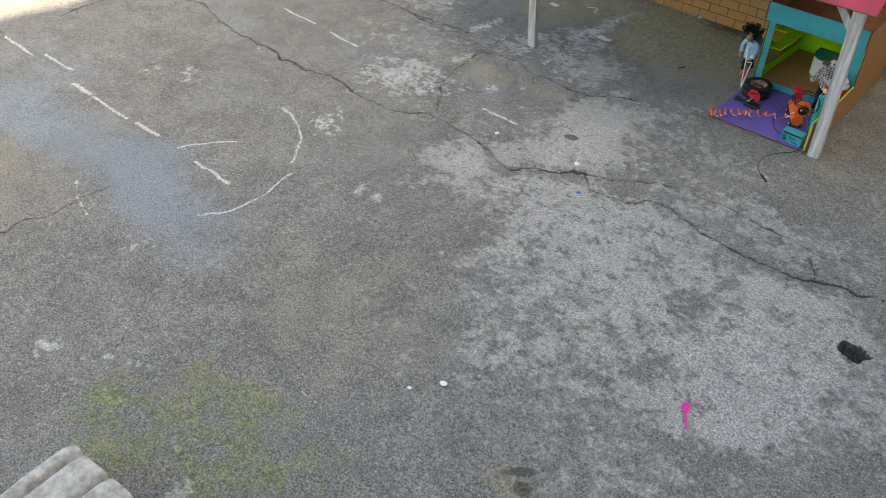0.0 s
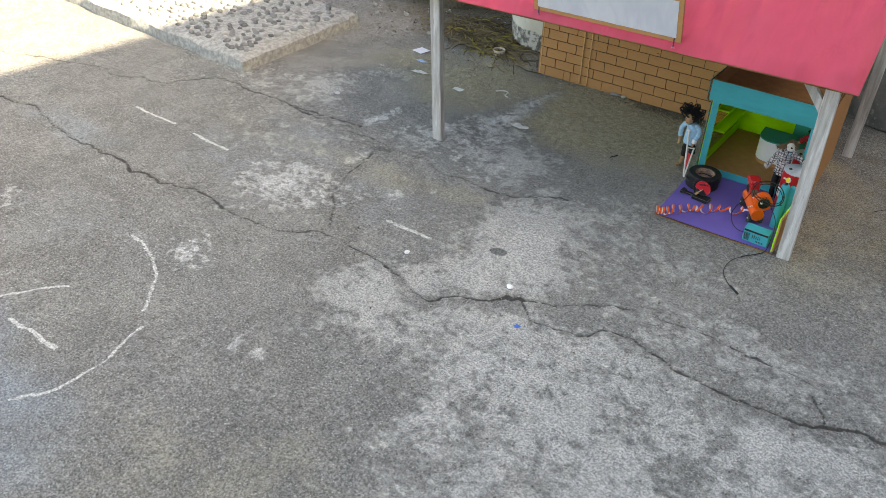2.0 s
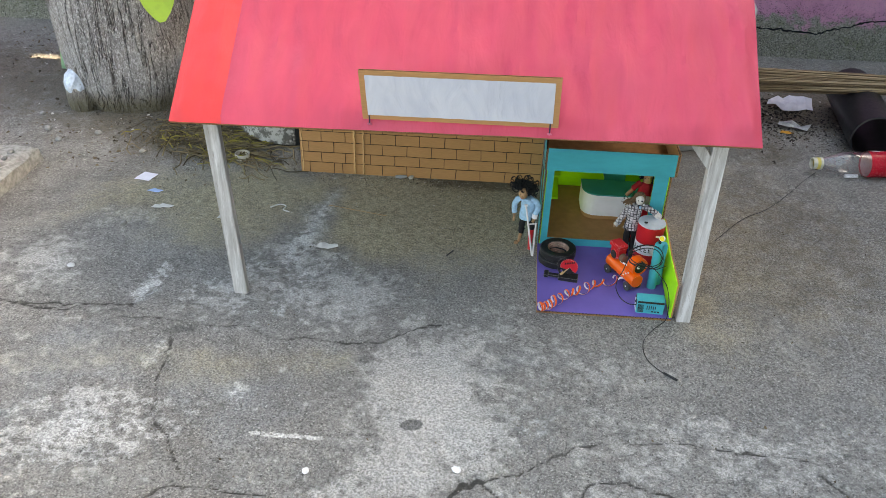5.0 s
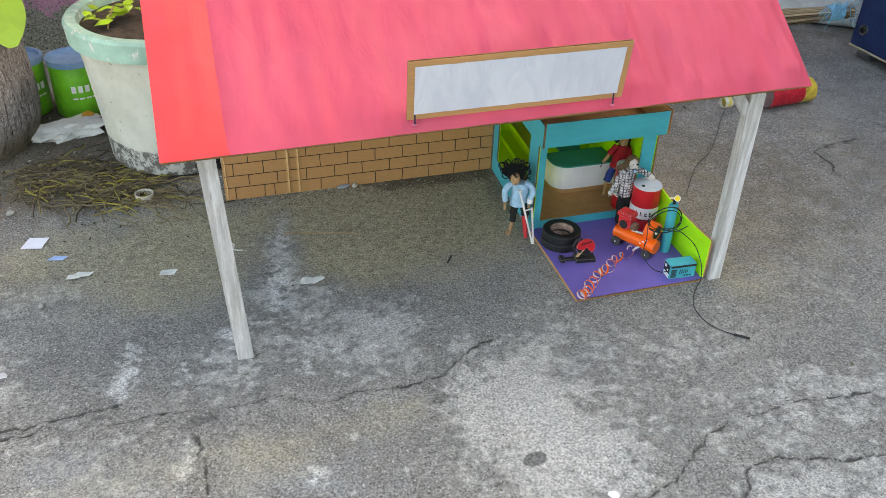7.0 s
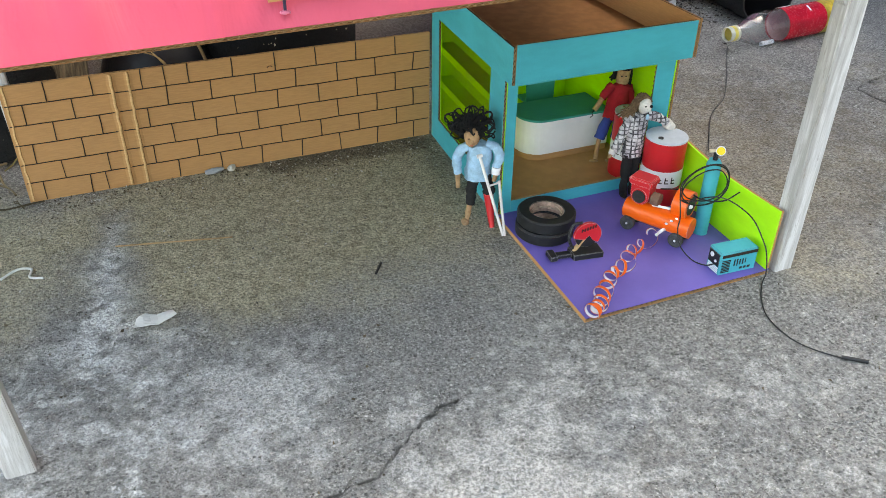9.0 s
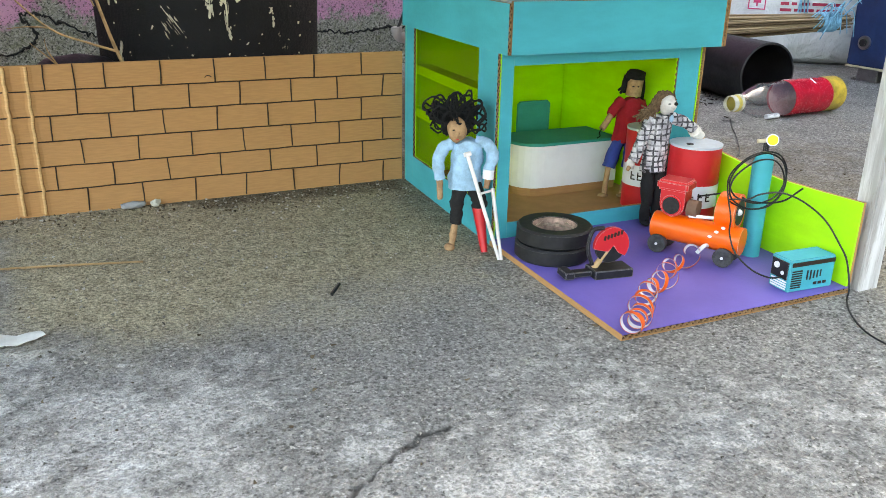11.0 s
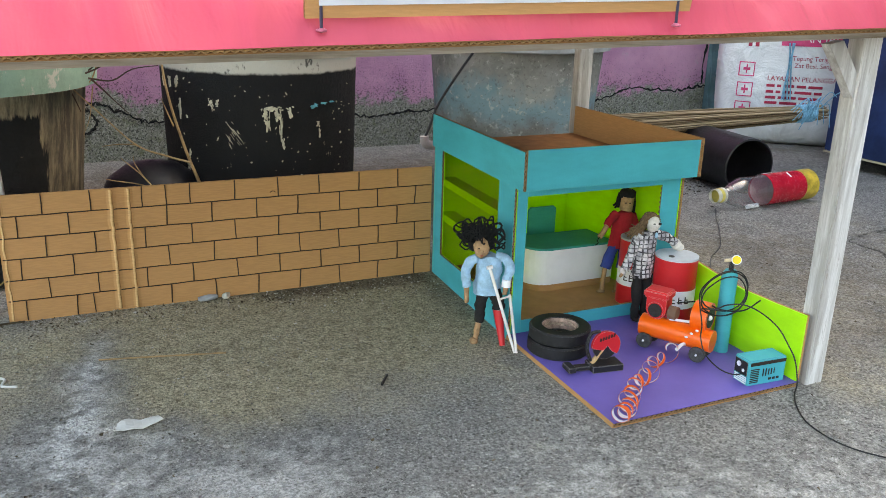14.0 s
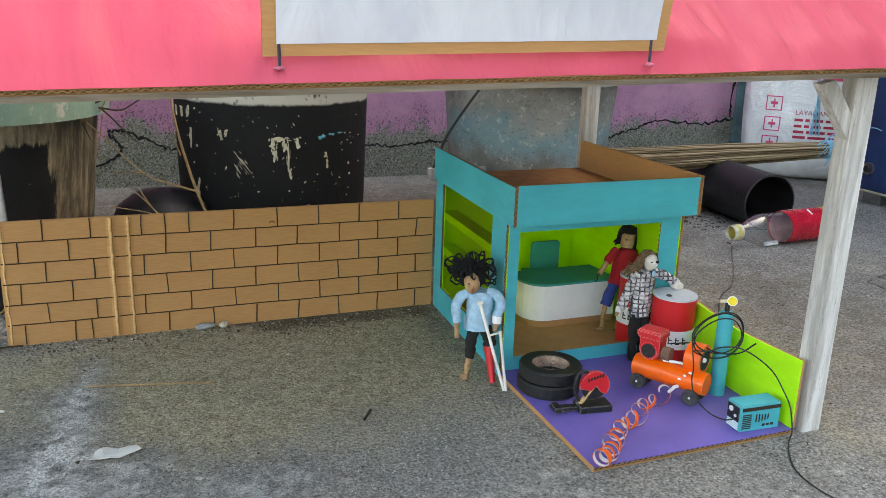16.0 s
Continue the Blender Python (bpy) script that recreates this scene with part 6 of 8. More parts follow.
M_MINT = pot_material("flaking_mint_paint", (0.36, 0.55, 0.45), (0.70, 0.68, 0.63), flake=0.56)
pot_w = tub("planter_tub", -0.67, 0.86, [(0.160, -0.002), (0.176, 0.004), (0.180, 0.06), (0.205, 0.290)], [(0.205, 0.288), (0.222, 0.290), (0.225, 0.330), (0.219, 0.338), (0.196, 0.336), (0.190, 0.300)],
            splotched(), M_MINT, 0.315, "cream concrete tub with flaking mint rim and black paint splash")
bm = bmesh.new()
for k in range(3):
    for j in range(3):
        mm = pose(-0.02 + 0.012 * j, -0.196 - 0.002 * k, 0.150 + 0.016 * k + 0.003 * j, 0, 25, 0)
        box(0, 0.008, -0.004, 0.0, 0, 0.010, 0, bm, pose(-0.045 + 0.011 * j, -0.1855 - 0.0005 * k, 0.17 - 0.018 * k, 0, 20, -12))
part("paint_marks", bm, M_BLACK, pot_w, "black brushed marks")
pot_b = tub("planter_tub", -0.155, 0.955, [(0.160, -0.002), (0.172, 0.004), (0.176, 0.11), (0.182, 0.332)], [(0.182, 0.330), (0.187, 0.332), (0.189, 0.372), (0.184, 0.380), (0.162, 0.378), (0.156, 0.340)],
            pot_material("chipped_black_paint", (0.010, 0.010, 0.011), (0.36, 0.34, 0.28), (0.55, 0.53, 0.46), 0.302, 0.665), pot_material("chipped_cream_paint", (0.50, 0.49, 0.43), (0.09, 0.085, 0.075), flake=0.6), 0.35, "black painted concrete tub with chipped cream band")
bm = bmesh.new()
rg = random.Random(8)


def flake(bm, angle, z, w, h, lean=0.0, mat=0):
    """A ragged flake of paint on the flank of the black tub."""
    n = 16
    out_, in_ = [], []
    for i in range(n):
        a = math.tau * i / n
        k = rg.choice((rg.uniform(0.35, 0.7), rg.uniform(0.7, 1.15)))
        x, dz = 0.5 * w * k * math.cos(a), 0.5 * h * k * math.sin(a)
        x += dz * lean
        zz = z + dz
        rr = 0.172 + (zz - 0.004) / 0.106 * 0.004 if zz < 0.11 else 0.176 + (zz - 0.11) / 0.222 * 0.006
        th = radians(angle) + x / rr
        for lst, r in ((out_, rr * 1.006 + 0.0012), (in_, rr * 0.97)):
            lst.append(bm.verts.new((r * math.cos(th), r * math.sin(th), zz)))
    bm.faces.new(out_).material_index = mat
    for i in range(n):
        bm.faces.new((out_[i], out_[(i + 1) % n], in_[(i + 1) % n], in_[i])).material_index = mat


for a, z, w, h, lean in ((-172, 0.277, 0.006, 0.022, 0), (-163, 0.279, 0.007, 0.020, 0), (-155, 0.281, 0.008, 0.020, 0), (-153.5, 0.236, 0.006, 0.040, 0), (-149, 0.15, 0.009, 0.04, 0.2), (-131, 0.252, 0.010, 0.012, 0), (-127, 0.250, 0.008, 0.013, 0), (-130, 0.243, 0.006, 0.010, 0),
                         (-101, 0.236, 0.014, 0.022, 0), (-100, 0.218, 0.010, 0.034, 0), (-94.5, 0.234, 0.010, 0.026, -0.3), (-92.5, 0.208, 0.005, 0.060, 0), (-87.5, 0.236, 0.012, 0.020, 0), (-91.5, 0.182, 0.006, 0.018, 0), (-97, 0.243, 0.034, 0.008, 0),
                         (-119, 0.205, 0.0025, 0.030, -0.7), (-116, 0.196, 0.002, 0.034, -0.7), (-121, 0.190, 0.002, 0.026, -0.7), (-70, 0.213, 0.006, 0.010, 0), (-69, 0.195, 0.003, 0.020, 0)):
    flake(bm, a, z, w * 0.8, h * 0.9, lean)
    for q in range(7):
        flake(bm, a + rg.uniform(-1, 1) * math.degrees(0.55 * w / 0.18), z + rg.uniform(-0.5, 0.5) * h, w * rg.uniform(0.15, 0.45), h * rg.uniform(0.12, 0.40), lean)
for k in range(90):
    r_ = 0.0008 + 0.0026 * rg.random() ** 3
    flake(bm, rg.uniform(-158, -38), rg.uniform(0.10, 0.29), r_ * rg.uniform(0.7, 1.4), r_ * rg.uniform(0.7, 2.4), rg.uniform(-0.6, 0.6))
for a, z, w, h in ((-72, 0.246, 0.012, 0.009), (-66, 0.249, 0.016, 0.006), (-60, 0.250, 0.012, 0.005), (-74, 0.244, 0.008, 0.008)):
    flake(bm, a, z, w, h, 0, 1)
chips = part("flaking_paint", bm, [plain("cream_flakes", (0.56, 0.53, 0.41), 0.9, 0, 0.25, 90), plain("teal_flakes", (0.08, 0.36, 0.45), 0.8, 0, 0.3, 90)], pot_b, "cream paint runs, flecks and a teal smear")
chips["kind"] = "stuff"
m_gp = Mat("grey_sprayed_render", 0.8, 0, 0.3)
sp = m_gp.node("ShaderNodeSeparateXYZ")
m_gp.put(sp.inputs[0], m_gp.co)
n1, n2 = m_gp.noise(8, 6, 0.65), m_gp.noise(60, 6, 0.7)
dz = m_gp.math("MULTIPLY", m_gp.math("SUBTRACT", sp.outputs[2], 0.235), 9.0)
glow = m_gp.math("SUBTRACT", 1.0, m_gp.math("ABSOLUTE", m_gp.math("ADD", dz, m_gp.math("MULTIPLY", m_gp.math("SUBTRACT", n1, 0.5), 2.0))))
colg = m_gp.mix(m_gp.step(n1, 0.3, 0.7), (0.15, 0.148, 0.138), (0.32, 0.318, 0.30))
colg = m_gp.mix(m_gp.math("MULTIPLY", m_gp.step(glow, 0.45, 0.95), 0.45), colg, (0.12, 0.36, 0.46))
colg = m_gp.mix(m_gp.step(n2, 0.57, 0.64, 0, 0.6), colg, (0.50, 0.49, 0.46))
colg = m_gp.mix(m_gp.step(m_gp.noise(130, 5, 0.75), 0.56, 0.62, 0, 0.5), colg, (0.10, 0.095, 0.085))
m_gp.color(colg).bump(n2, 0.004, 0.6)
tub("planter_tub", 0.385, 0.930, [(0.140, -0.002), (0.152, 0.004), (0.166, 0.15), (0.182, 0.335)], [(0.182, 0.333), (0.196, 0.336), (0.199, 0.382), (0.193, 0.390), (0.170, 0.388), (0.165, 0.350)],
            m_gp.m, plain("pale_grey_render", (0.36, 0.39, 0.40), 0.85, 0, 0.2, 20, 0.003), 0.36, "grey concrete tub sprayed with blue, pale rim")
# cable hanging over the grey tub, with a stub of conduit
hang = thing("hanging_cable", (0, 0, 0), "black cable hanging beside the grey tub", "cable")
part("cord", tube(smooth_path([(0.260, 0.735, 0.430), (0.225, 0.740, 0.392), (0.197, 0.745, 0.349), (0.171, 0.75, 0.312), (0.140, 0.75, 0.270), (0.120, 0.75, 0.238), (0.109, 0.75, 0.209), (0.099, 0.75, 0.186)], 6), 0.0024, 8), M_CABLE, hang)
part("conduit", tube(smooth_path([(0.097, 0.75, 0.188), (0.099, 0.75, 0.176), (0.112, 0.752, 0.170), (0.160, 0.765, 0.170), (0.225, 0.80, 0.170)], 5), 0.0085, 14), plain("grey_conduit", (0.34, 0.31, 0.32), 0.5), hang)

# upturned bowl and dry twigs between the tubs
bowl = thing("plastic_bowl", (-0.372, 0.86, 0), "upturned black plastic bowl behind the card wall", "bowl")
part("shell", lathe([(0.105, 0.0), (0.104, 0.02), (0.096, 0.075), (0.075, 0.120), (0.045, 0.142), (0.0001, 0.150)], 40), plain("black_plastic", (0.010, 0.009, 0.012), 0.45, 0, 0.3, 30), bowl, "", True)
twig = thing("dry_branch", (0, 0, 0), "dry brown branch leaning on the black tub", "branch")
for pts, r in (([(-0.285, 0.735, 0.0), (-0.302, 0.740, 0.10), (-0.330, 0.750, 0.19), (-0.352, 0.760, 0.290), (-0.362, 0.770, 0.420)], 0.0058),
               ([(-0.322, 0.745, 0.165), (-0.360, 0.748, 0.178), (-0.405, 0.752, 0.198), (-0.460, 0.764, 0.255), (-0.51, 0.77, 0.310)], 0.0030),
               ([(-0.345, 0.752, 0.225), (-0.355, 0.75, 0.252), (-0.362, 0.75, 0.272)], 0.0022),
               ([(-0.405, 0.752, 0.198), (-0.430, 0.752, 0.200), (-0.455, 0.752, 0.198)], 0.0022),
               ([(-0.362, 0.73, 0.100), (-0.400, 0.735, 0.150), (-0.430, 0.738, 0.180)], 0.0026),
               ([(-0.345, 0.72, 0.06), (-0.380, 0.733, 0.125), (-0.455, 0.738, 0.148)], 0.0028),
               ([(-0.395, 0.735, 0.143), (-0.410, 0.735, 0.170), (-0.412, 0.735, 0.186)], 0.0018),
               ([(-0.460, 0.764, 0.290), (-0.468, 0.76, 0.245), (-0.480, 0.762, 0.215)], 0.0018)):
    part("twig", tube(smooth_path(pts, 6), lambda t, r=r: 0.6 * r * (1 - 0.6 * t), 7), M_TWIG, twig)


rg = random.Random(17)
M_TWIG_DK = plain("dark_twig", (0.085, 0.050, 0.035), 0.9, 0, 0.3, 60, 0.001)
for o, dirs in (((-0.50, 0.77, 0.300), ((0.11, 0.050), (0.13, 0.085), (0.10, 0.115), (0.06, 0.13), (0.15, 0.06), (-0.02, 0.12), (0.02, -0.05))), ((-0.43, 0.775, 0.345), ((0.07, 0.06), (0.03, 0.08), (0.09, 0.03), (-0.05, -0.06))), ((-0.46, 0.772, 0.30), ((0.10, 0.02), (0.05, -0.055), (-0.09, 0.03)))):
    for dx, dz in dirs:
        pts = [Vector(o) + Vector((dx * t, rg.uniform(-0.008, 0.008), dz * t + rg.uniform(-0.012, 0.012) * math.sin(t * 3.1))) for t in (0, 0.3, 0.6, 1.0)]
        part("twig", tube(smooth_path(pts, 4), lambda t: 0.0017 * (1 - 0.6 * t), 6), M_TWIG_DK if rg.random() < 0.6 else M_TWIG, twig)


def leaf_fan(bm, base, n, size, rg, spread=1.0, z_up=0.5):
    """Small folded leaves about a point."""
    for k in range(n):
        a = rg.uniform(0, math.tau)
        d = Vector((math.cos(a) * spread, math.sin(a) * spread, rg.uniform(-0.2, 1) * z_up)).normalized()
        o = Vector(base) + Vector((rg.uniform(-1, 1), rg.uniform(-1, 1), rg.uniform(-0.5, 0.5))) * size * 0.5
        s = d.cross(Vector((rg.uniform(-0.3, 0.3), rg.uniform(-0.3, 0.3), 1))).normalized()
        up = s.cross(d)
        L = size * rg.uniform(0.7, 1.2)
        w = L * 0.30
        pts = [o, o + d * L * 0.3 + s * w - up * 0.04 * L, o + d * L * 0.7 + s * w * 0.8 - up * 0.08 * L, o + d * L - up * 0.25 * L, o + d * L * 0.7 - s * w * 0.8 - up * 0.08 * L, o + d * L * 0.3 - s * w - up * 0.04 * L]
        mid = [o + d * L * 0.35 + up * 0.03 * L, o + d * L * 0.7]
        v = [bm.verts.new(p) for p in pts + mid]
        for q in ((0, 1, 6), (1, 2, 7, 6), (2, 3, 7), (3, 4, 7), (4, 5, 6, 7), (5, 0, 6)):
            bm.faces.new([v[i] for i in q])
    return bm


rg = random.Random(21)
seedling = thing("seedling", (-0.80, 0.80, 0.318), "young yellow-green seedling in the cream tub", "plant")
bm = bmesh.new()
for p in ((0, 0, 0.03), (0.03, 0.02, 0.045), (-0.03, 0.03, 0.03), (0.045, 0.05, 0.03)):
    leaf_fan(bm, p, 5, 0.036, rg)
part("leaves", bm, M_LEAF_Y, seedling)
part("stem", tube(smooth_path([(0, 0, -0.004), (0.006, 0.004, 0.02), (0.02, 0.012, 0.05)], 4), 0.002, 6), M_TWIG, seedling)

# ---- tree ----
tree = thing("tree", (-1.195, 1.01, 0), "big grey-barked tree with a fluted foot", "tree")
M_BARK = bark_material()
bm = bmesh.new()
rings = []
for k in range(44):
    t = k / 43
    z = -0.02 + 2.4 * t ** 1.6
    ring = []
    for i in range(84):
        a = math.tau * i / 84
        r = 0.208 - 0.04 * min(1, z / 1.5) - 0.036 * math.exp(-max(0, z) / 0.05)
        r *= 1 + 0.05 * noise.noise(Vector((math.cos(a) * 1.6, math.sin(a) * 1.6, z * 0.8)))
        r += 0.0045 * noise.noise(Vector((math.cos(a) * 11, math.sin(a) * 11, z * 1.4))) - 0.004 * abs(noise.noise(Vector((math.cos(a) * 16 + 3, math.sin(a) * 16, z * 1.1))))
        ring.append(bm.verts.new((r * math.cos(a) - 0.08 * min(z, 0.7), r * math.sin(a), z)))
    rings.append(ring)
for a, b in zip(rings, rings[1:]):
    for i in range(84):
        bm.faces.new((a[i], a[(i + 1) % 84], b[(i + 1) % 84], b[i]))
trunk = part("trunk", bm, M_BARK, tree, "", 70)
part("root_knob", blob((-0.122, -0.138, 0.045), (0.050, 0.052, 0.092), None, 3, 0, 0.2, 2), M_BARK, tree)
part("lime_patch", blob((-0.130, -0.142, 0.082), (0.040, 0.050, 0.044), None, 3, 0, 0.15, 5), plain("whitewash", (0.60, 0.66, 0.74), 0.9, 0, 0.2, 60, 0.002), tree, "patch of pale whitewash")
rg = random.Random(3)
# unseen limbs and leaves, set where their shadows dapple the slab and ground
shade_limbs = []
for k, (tip, z0) in enumerate((((0.75, -0.25, 1.75), 1.4), ((1.05, 0.20, 2.0), 1.6), ((0.45, -0.65, 1.85), 1.5), ((-0.5, 0.2, 2.6), 1.9), ((0.4, 0.6, 2.4), 1.8), ((0.1, -0.3, 2.9), 2.1), ((0.85, -0.10, 1.3), 1.1), ((0.80, 0.36, 1.25), 1.05), ((0.95, 0.44, 1.30), 1.1))):
    p0, p1 = Vector((-0.056, 0, z0)), Vector(tip)
    mid = p0.lerp(p1, 0.5) + Vector((0, 0, 0.12))
    shade_limbs.append((p0, mid, p1))
    part("limb", tube(smooth_path([p0, mid, p1], 6), lambda t: 0.055 * (1 - 0.75 * t), 10), M_BARK, tree)
bm = bmesh.new()
for p0, mid, p1 in shade_limbs:
    for j in range(26):
        c = p0.lerp(p1, rg.uniform(0.35, 1.12)) + Vector((rg.gauss(0, 0.16), rg.gauss(0, 0.16), rg.gauss(0.03, 0.11)))
        leaf_fan(bm, c, 5, 0.115, rg, 1.0, 0.3)
part("crown", bm, M_LEAF, tree, "scattered broad green leaves, unseen, added for dappled shade")
bm = bmesh.new()
rg = random.Random(9)


def broad_leaf(bm, o, d, s, L, w):
    """One broad pointed leaf with a fold along its rib."""
    up = Vector(s).cross(Vector(d)).normalized()
    o, d, s = Vector(o), Vector(d).normalized(), Vector(s).normalized()
    n = 9
    prev = None
    for k in range(n + 1):
        t = k / n
        ww = w * math.sin(math.pi * min(1, t * 0.93 + 0.04)) ** 0.75
        c = o + d * L * t - up * 0.18 * L * t * t
        cur = [bm.verts.new(c + s * ww + up * 0.12 * ww), bm.verts.new(c), bm.verts.new(c - s * ww + up * 0.12 * ww)]
        if prev:
            for i in (0, 1):
                bm.faces.new((prev[i], prev[i + 1], cur[i + 1], cur[i]))
        prev = cur


broad_leaf(bm, (0.180, -0.285, 0.470), (0.30, -0.05, -0.95), (0.95, -0.15, 0.30), 0.145, 0.055)
part("sucker_leaf", bm, M_LEAF_Y, tree, "fresh yellow-green leaf hanging at the trunk", 60)
part("sucker_stem", tube(smooth_path([(0.10, -0.14, 0.44), (0.140, -0.22, 0.475), (0.180, -0.285, 0.470)], 5), 0.003, 6), M_TWIG, tree)
plank = thing("mint_plank", Matrix.Translation((-1.485, 1.15, 0)) @ pose(0, 0, 0, -7, 3, 8), "mint green board leaning behind the tree", "board")
part("board", box(-0.034, 0.034, -0.006, 0.006, 0.0, 0.62, 0.002), pot_material("mint_board_paint", (0.30, 0.50, 0.30), (0.50, 0.56, 0.44), flake=0.6), plank)

# ---- pebble-dash slab ----
SLAB_T = Matrix.Translation((-1.328, 0.004, 0)) @ pose(0, 0, 0, 0, 0, -4.2)
slab = thing("pebble_slab", SLAB_T, "raised concrete slab set with river pebbles", "paving slab")
M_SLAB = plain("pale_slab_concrete", (0.345, 0.345, 0.328), 0.95, 0, 0.30, 70, 0.006)
bm = bmesh.new()
nx, ny, SX, SY, SZ = 80, 34, 1.35, 0.525, 0.042
grid = []
for j in range(ny + 1):
    row = []
    for i in range(nx + 1):
        x, y = -SX * i / nx, SY * j / ny
        e = min(-x, y, SY - y)
        z = SZ - 0.009 * math.exp(-max(0, e) / 0.007) + 0.003 * noise.noise(Vector((x * 14, y * 14, 0))) + 0.004 * noise.noise(Vector((x * 40, y * 40, 2)))
        cut = 0.010 * noise.noise(Vector((x * 9, y * 9, 5)))
        row.append(bm.verts.new((x + (cut if i in (0, nx) else 0), y + (cut if j in (0, ny) else 0), z)))
    grid.append(row)
for j in range(ny):
    for i in range(nx):
        bm.faces.new((grid[j][i], grid[j][i + 1], grid[j + 1][i + 1], grid[j + 1][i]))
ring = grid[0][:] + [r[-1] for r in grid[1:]] + grid[-1][-2::-1] + [r[0] for r in grid[-2:0:-1]]
low = [bm.verts.new((v.co.x * 1.004 + (0.004 if v.co.x > -0.01 else 0), v.co.y + (-0.006 if v.co.y < 0.02 else 0.004 if v.co.y > SY - 0.02 else 0), -0.004)) for v in ring]
for i in range(len(ring)):
    bm.faces.new((ring[i], ring[(i + 1) % len(ring)], low[(i + 1) % len(ring)], low[i]))
slab_body = part("slab_body", bm, M_SLAB, slab, "", 50)
m_pb = Mat("river_pebble", 0.7, 0, 0.4)
pr = m_pb.node("ShaderNodeObjectInfo").outputs["Random"]
cp = m_pb.mix(pr, (0.10, 0.10, 0.10), (0.31, 0.305, 0.29))
cp = m_pb.mix(m_pb.step(pr, 0.86, 0.9), cp, (0.48, 0.47, 0.43))
m_pb.color(m_pb.mix(m_pb.step(m_pb.noise(120, 4), 0.4, 0.7, 0, 0.4), cp, (0.36, 0.355, 0.34)))
peb = []
for k in range(4):
    me = bpy.data.meshes.new("pebble")
    bm = blob((0, 0, 0), (0.0128, 0.0082, 0.0075), None, 1, 0, 0.4, k * 3.0)
    bm.to_mesh(me)
    bm.free()
    me.shade_smooth()
    me.materials.append(m_pb.m)
    peb.append(me)
rg = random.Random(2)
spots = []
tries = 0
while len(spots) < 300 and tries < 20000:
    tries += 1
    x, y = -rg.uniform(0.035, 0.78), rg.uniform(0.035, SY - 0.03)
    if all((x - a) ** 2 + (y - b) ** 2 > 0.0215 ** 2 for a, b in spots):
        spots.append((x, y))
for x, y in spots:
    ob = new("pebble", rg.choice(peb))
    ob.parent = slab_body
    k = rg.uniform(0.7, 1.25)
    ob.matrix_local = pose(x, y, SZ + 0.0020, rg.uniform(-12, 12), rg.uniform(-12, 12), rg.gauss(0, 35)) @ Matrix.Diagonal((k, k, k, 1))

# ---- grooved block at the near side ----
block = thing("grooved_block", Matrix.Translation((-0.170, -1.768, 0)) @ pose(0, 0, 0, 0, 0, 3), "weathered concrete block with grooves across its top", "concrete block")
bm = bmesh.new()
prof = []
for k in range(241):
    x = -0.105 + 0.60 * k / 240
    g = (x + 0.105) % 0.072
    prof.append((x, 0.076 - 0.018 * math.exp(-((g - 0.034) / 0.0052) ** 2) - 0.010 * math.exp(-(x + 0.105) / 0.008)))
rows = []
for j in range(28):
    y = -0.5 * j / 27
    e = min(1.0, j / 3)
    rows.append([bm.verts.new((x + 0.004 * noise.noise(Vector((x * 20, y * 20, 0))), y + 0.006 * noise.noise(Vector((x * 12, 3, 0))) * (j == 0), (z if j else z - 0.008) + 0.003 * noise.noise(Vector((x * 30, y * 30, 1))))) for x, z in prof])
for a, b in zip(rows, rows[1:]):
    for i in range(240):
        bm.faces.new((a[i], a[i + 1], b[i + 1], b[i]))
ring = rows[0][:] + [r[-1] for r in rows[1:]] + rows[-1][-2::-1] + [r[0] for r in rows[-2:0:-1]]
low = [bm.verts.new((v.co.x, v.co.y, -0.003)) for v in ring]
for i in range(len(ring)):
    bm.faces.new((ring[i], ring[(i + 1) % len(ring)], low[(i + 1) % len(ring)], low[i]))
part("block_body", bm, plain("weathered_block", (0.43, 0.42, 0.39), 0.95, 0, 0.35, 45, 0.005), block, "", 50)

# ---- east corner: bottle, pipe, broom, sack, cabinet ----
bottle = thing("plastic_bottle", Matrix.Translation((0.757, 0.692, 0.0355)) @ pose(0, 0, 0, 0, 90, 5) @ Matrix.Diagonal((1, 1, 1.05, 1)), "empty clear plastic drink bottle with red label", "bottle")
M_PET = bpy.data.materials.new("clear_plastic")
M_PET.use_nodes = True
nt = M_PET.node_tree
nt.nodes.clear()
out, tr, gl, mx, fr = (nt.nodes.new(k) for k in ("ShaderNodeOutputMaterial", "ShaderNodeBsdfTransparent", "ShaderNodeBsdfGlossy", "ShaderNodeMixShader", "ShaderNodeLayerWeight"))
tr.inputs[0].default_value = (0.97, 0.975, 0.98, 1)
gl.inputs["Roughness"].default_value = 0.06
fr.inputs["Blend"].default_value = 0.35
cl, m2 = nt.nodes.new("ShaderNodeBsdfDiffuse"), nt.nodes.new("ShaderNodeMixShader")
cl.inputs[0].default_value = (0.85, 0.86, 0.88, 1)
m2.inputs[0].default_value = 0.03
gain = nt.nodes.new("ShaderNodeMath")
gain.operation = "MULTIPLY_ADD"
gain.inputs[1].default_value, gain.inputs[2].default_value = 0.55, 0.05
nt.links.new(fr.outputs["Facing"], gain.inputs[0])
nt.links.new(tr.outputs[0], m2.inputs[1])
nt.links.new(cl.outputs[0], m2.inputs[2])
nt.links.new(gain.outputs[0], mx.inputs[0])
nt.links.new(m2.outputs[0], mx.inputs[1])
nt.links.new(gl.outputs[0], mx.inputs[2])
nt.links.new(mx.outputs[0], out.inputs[0])
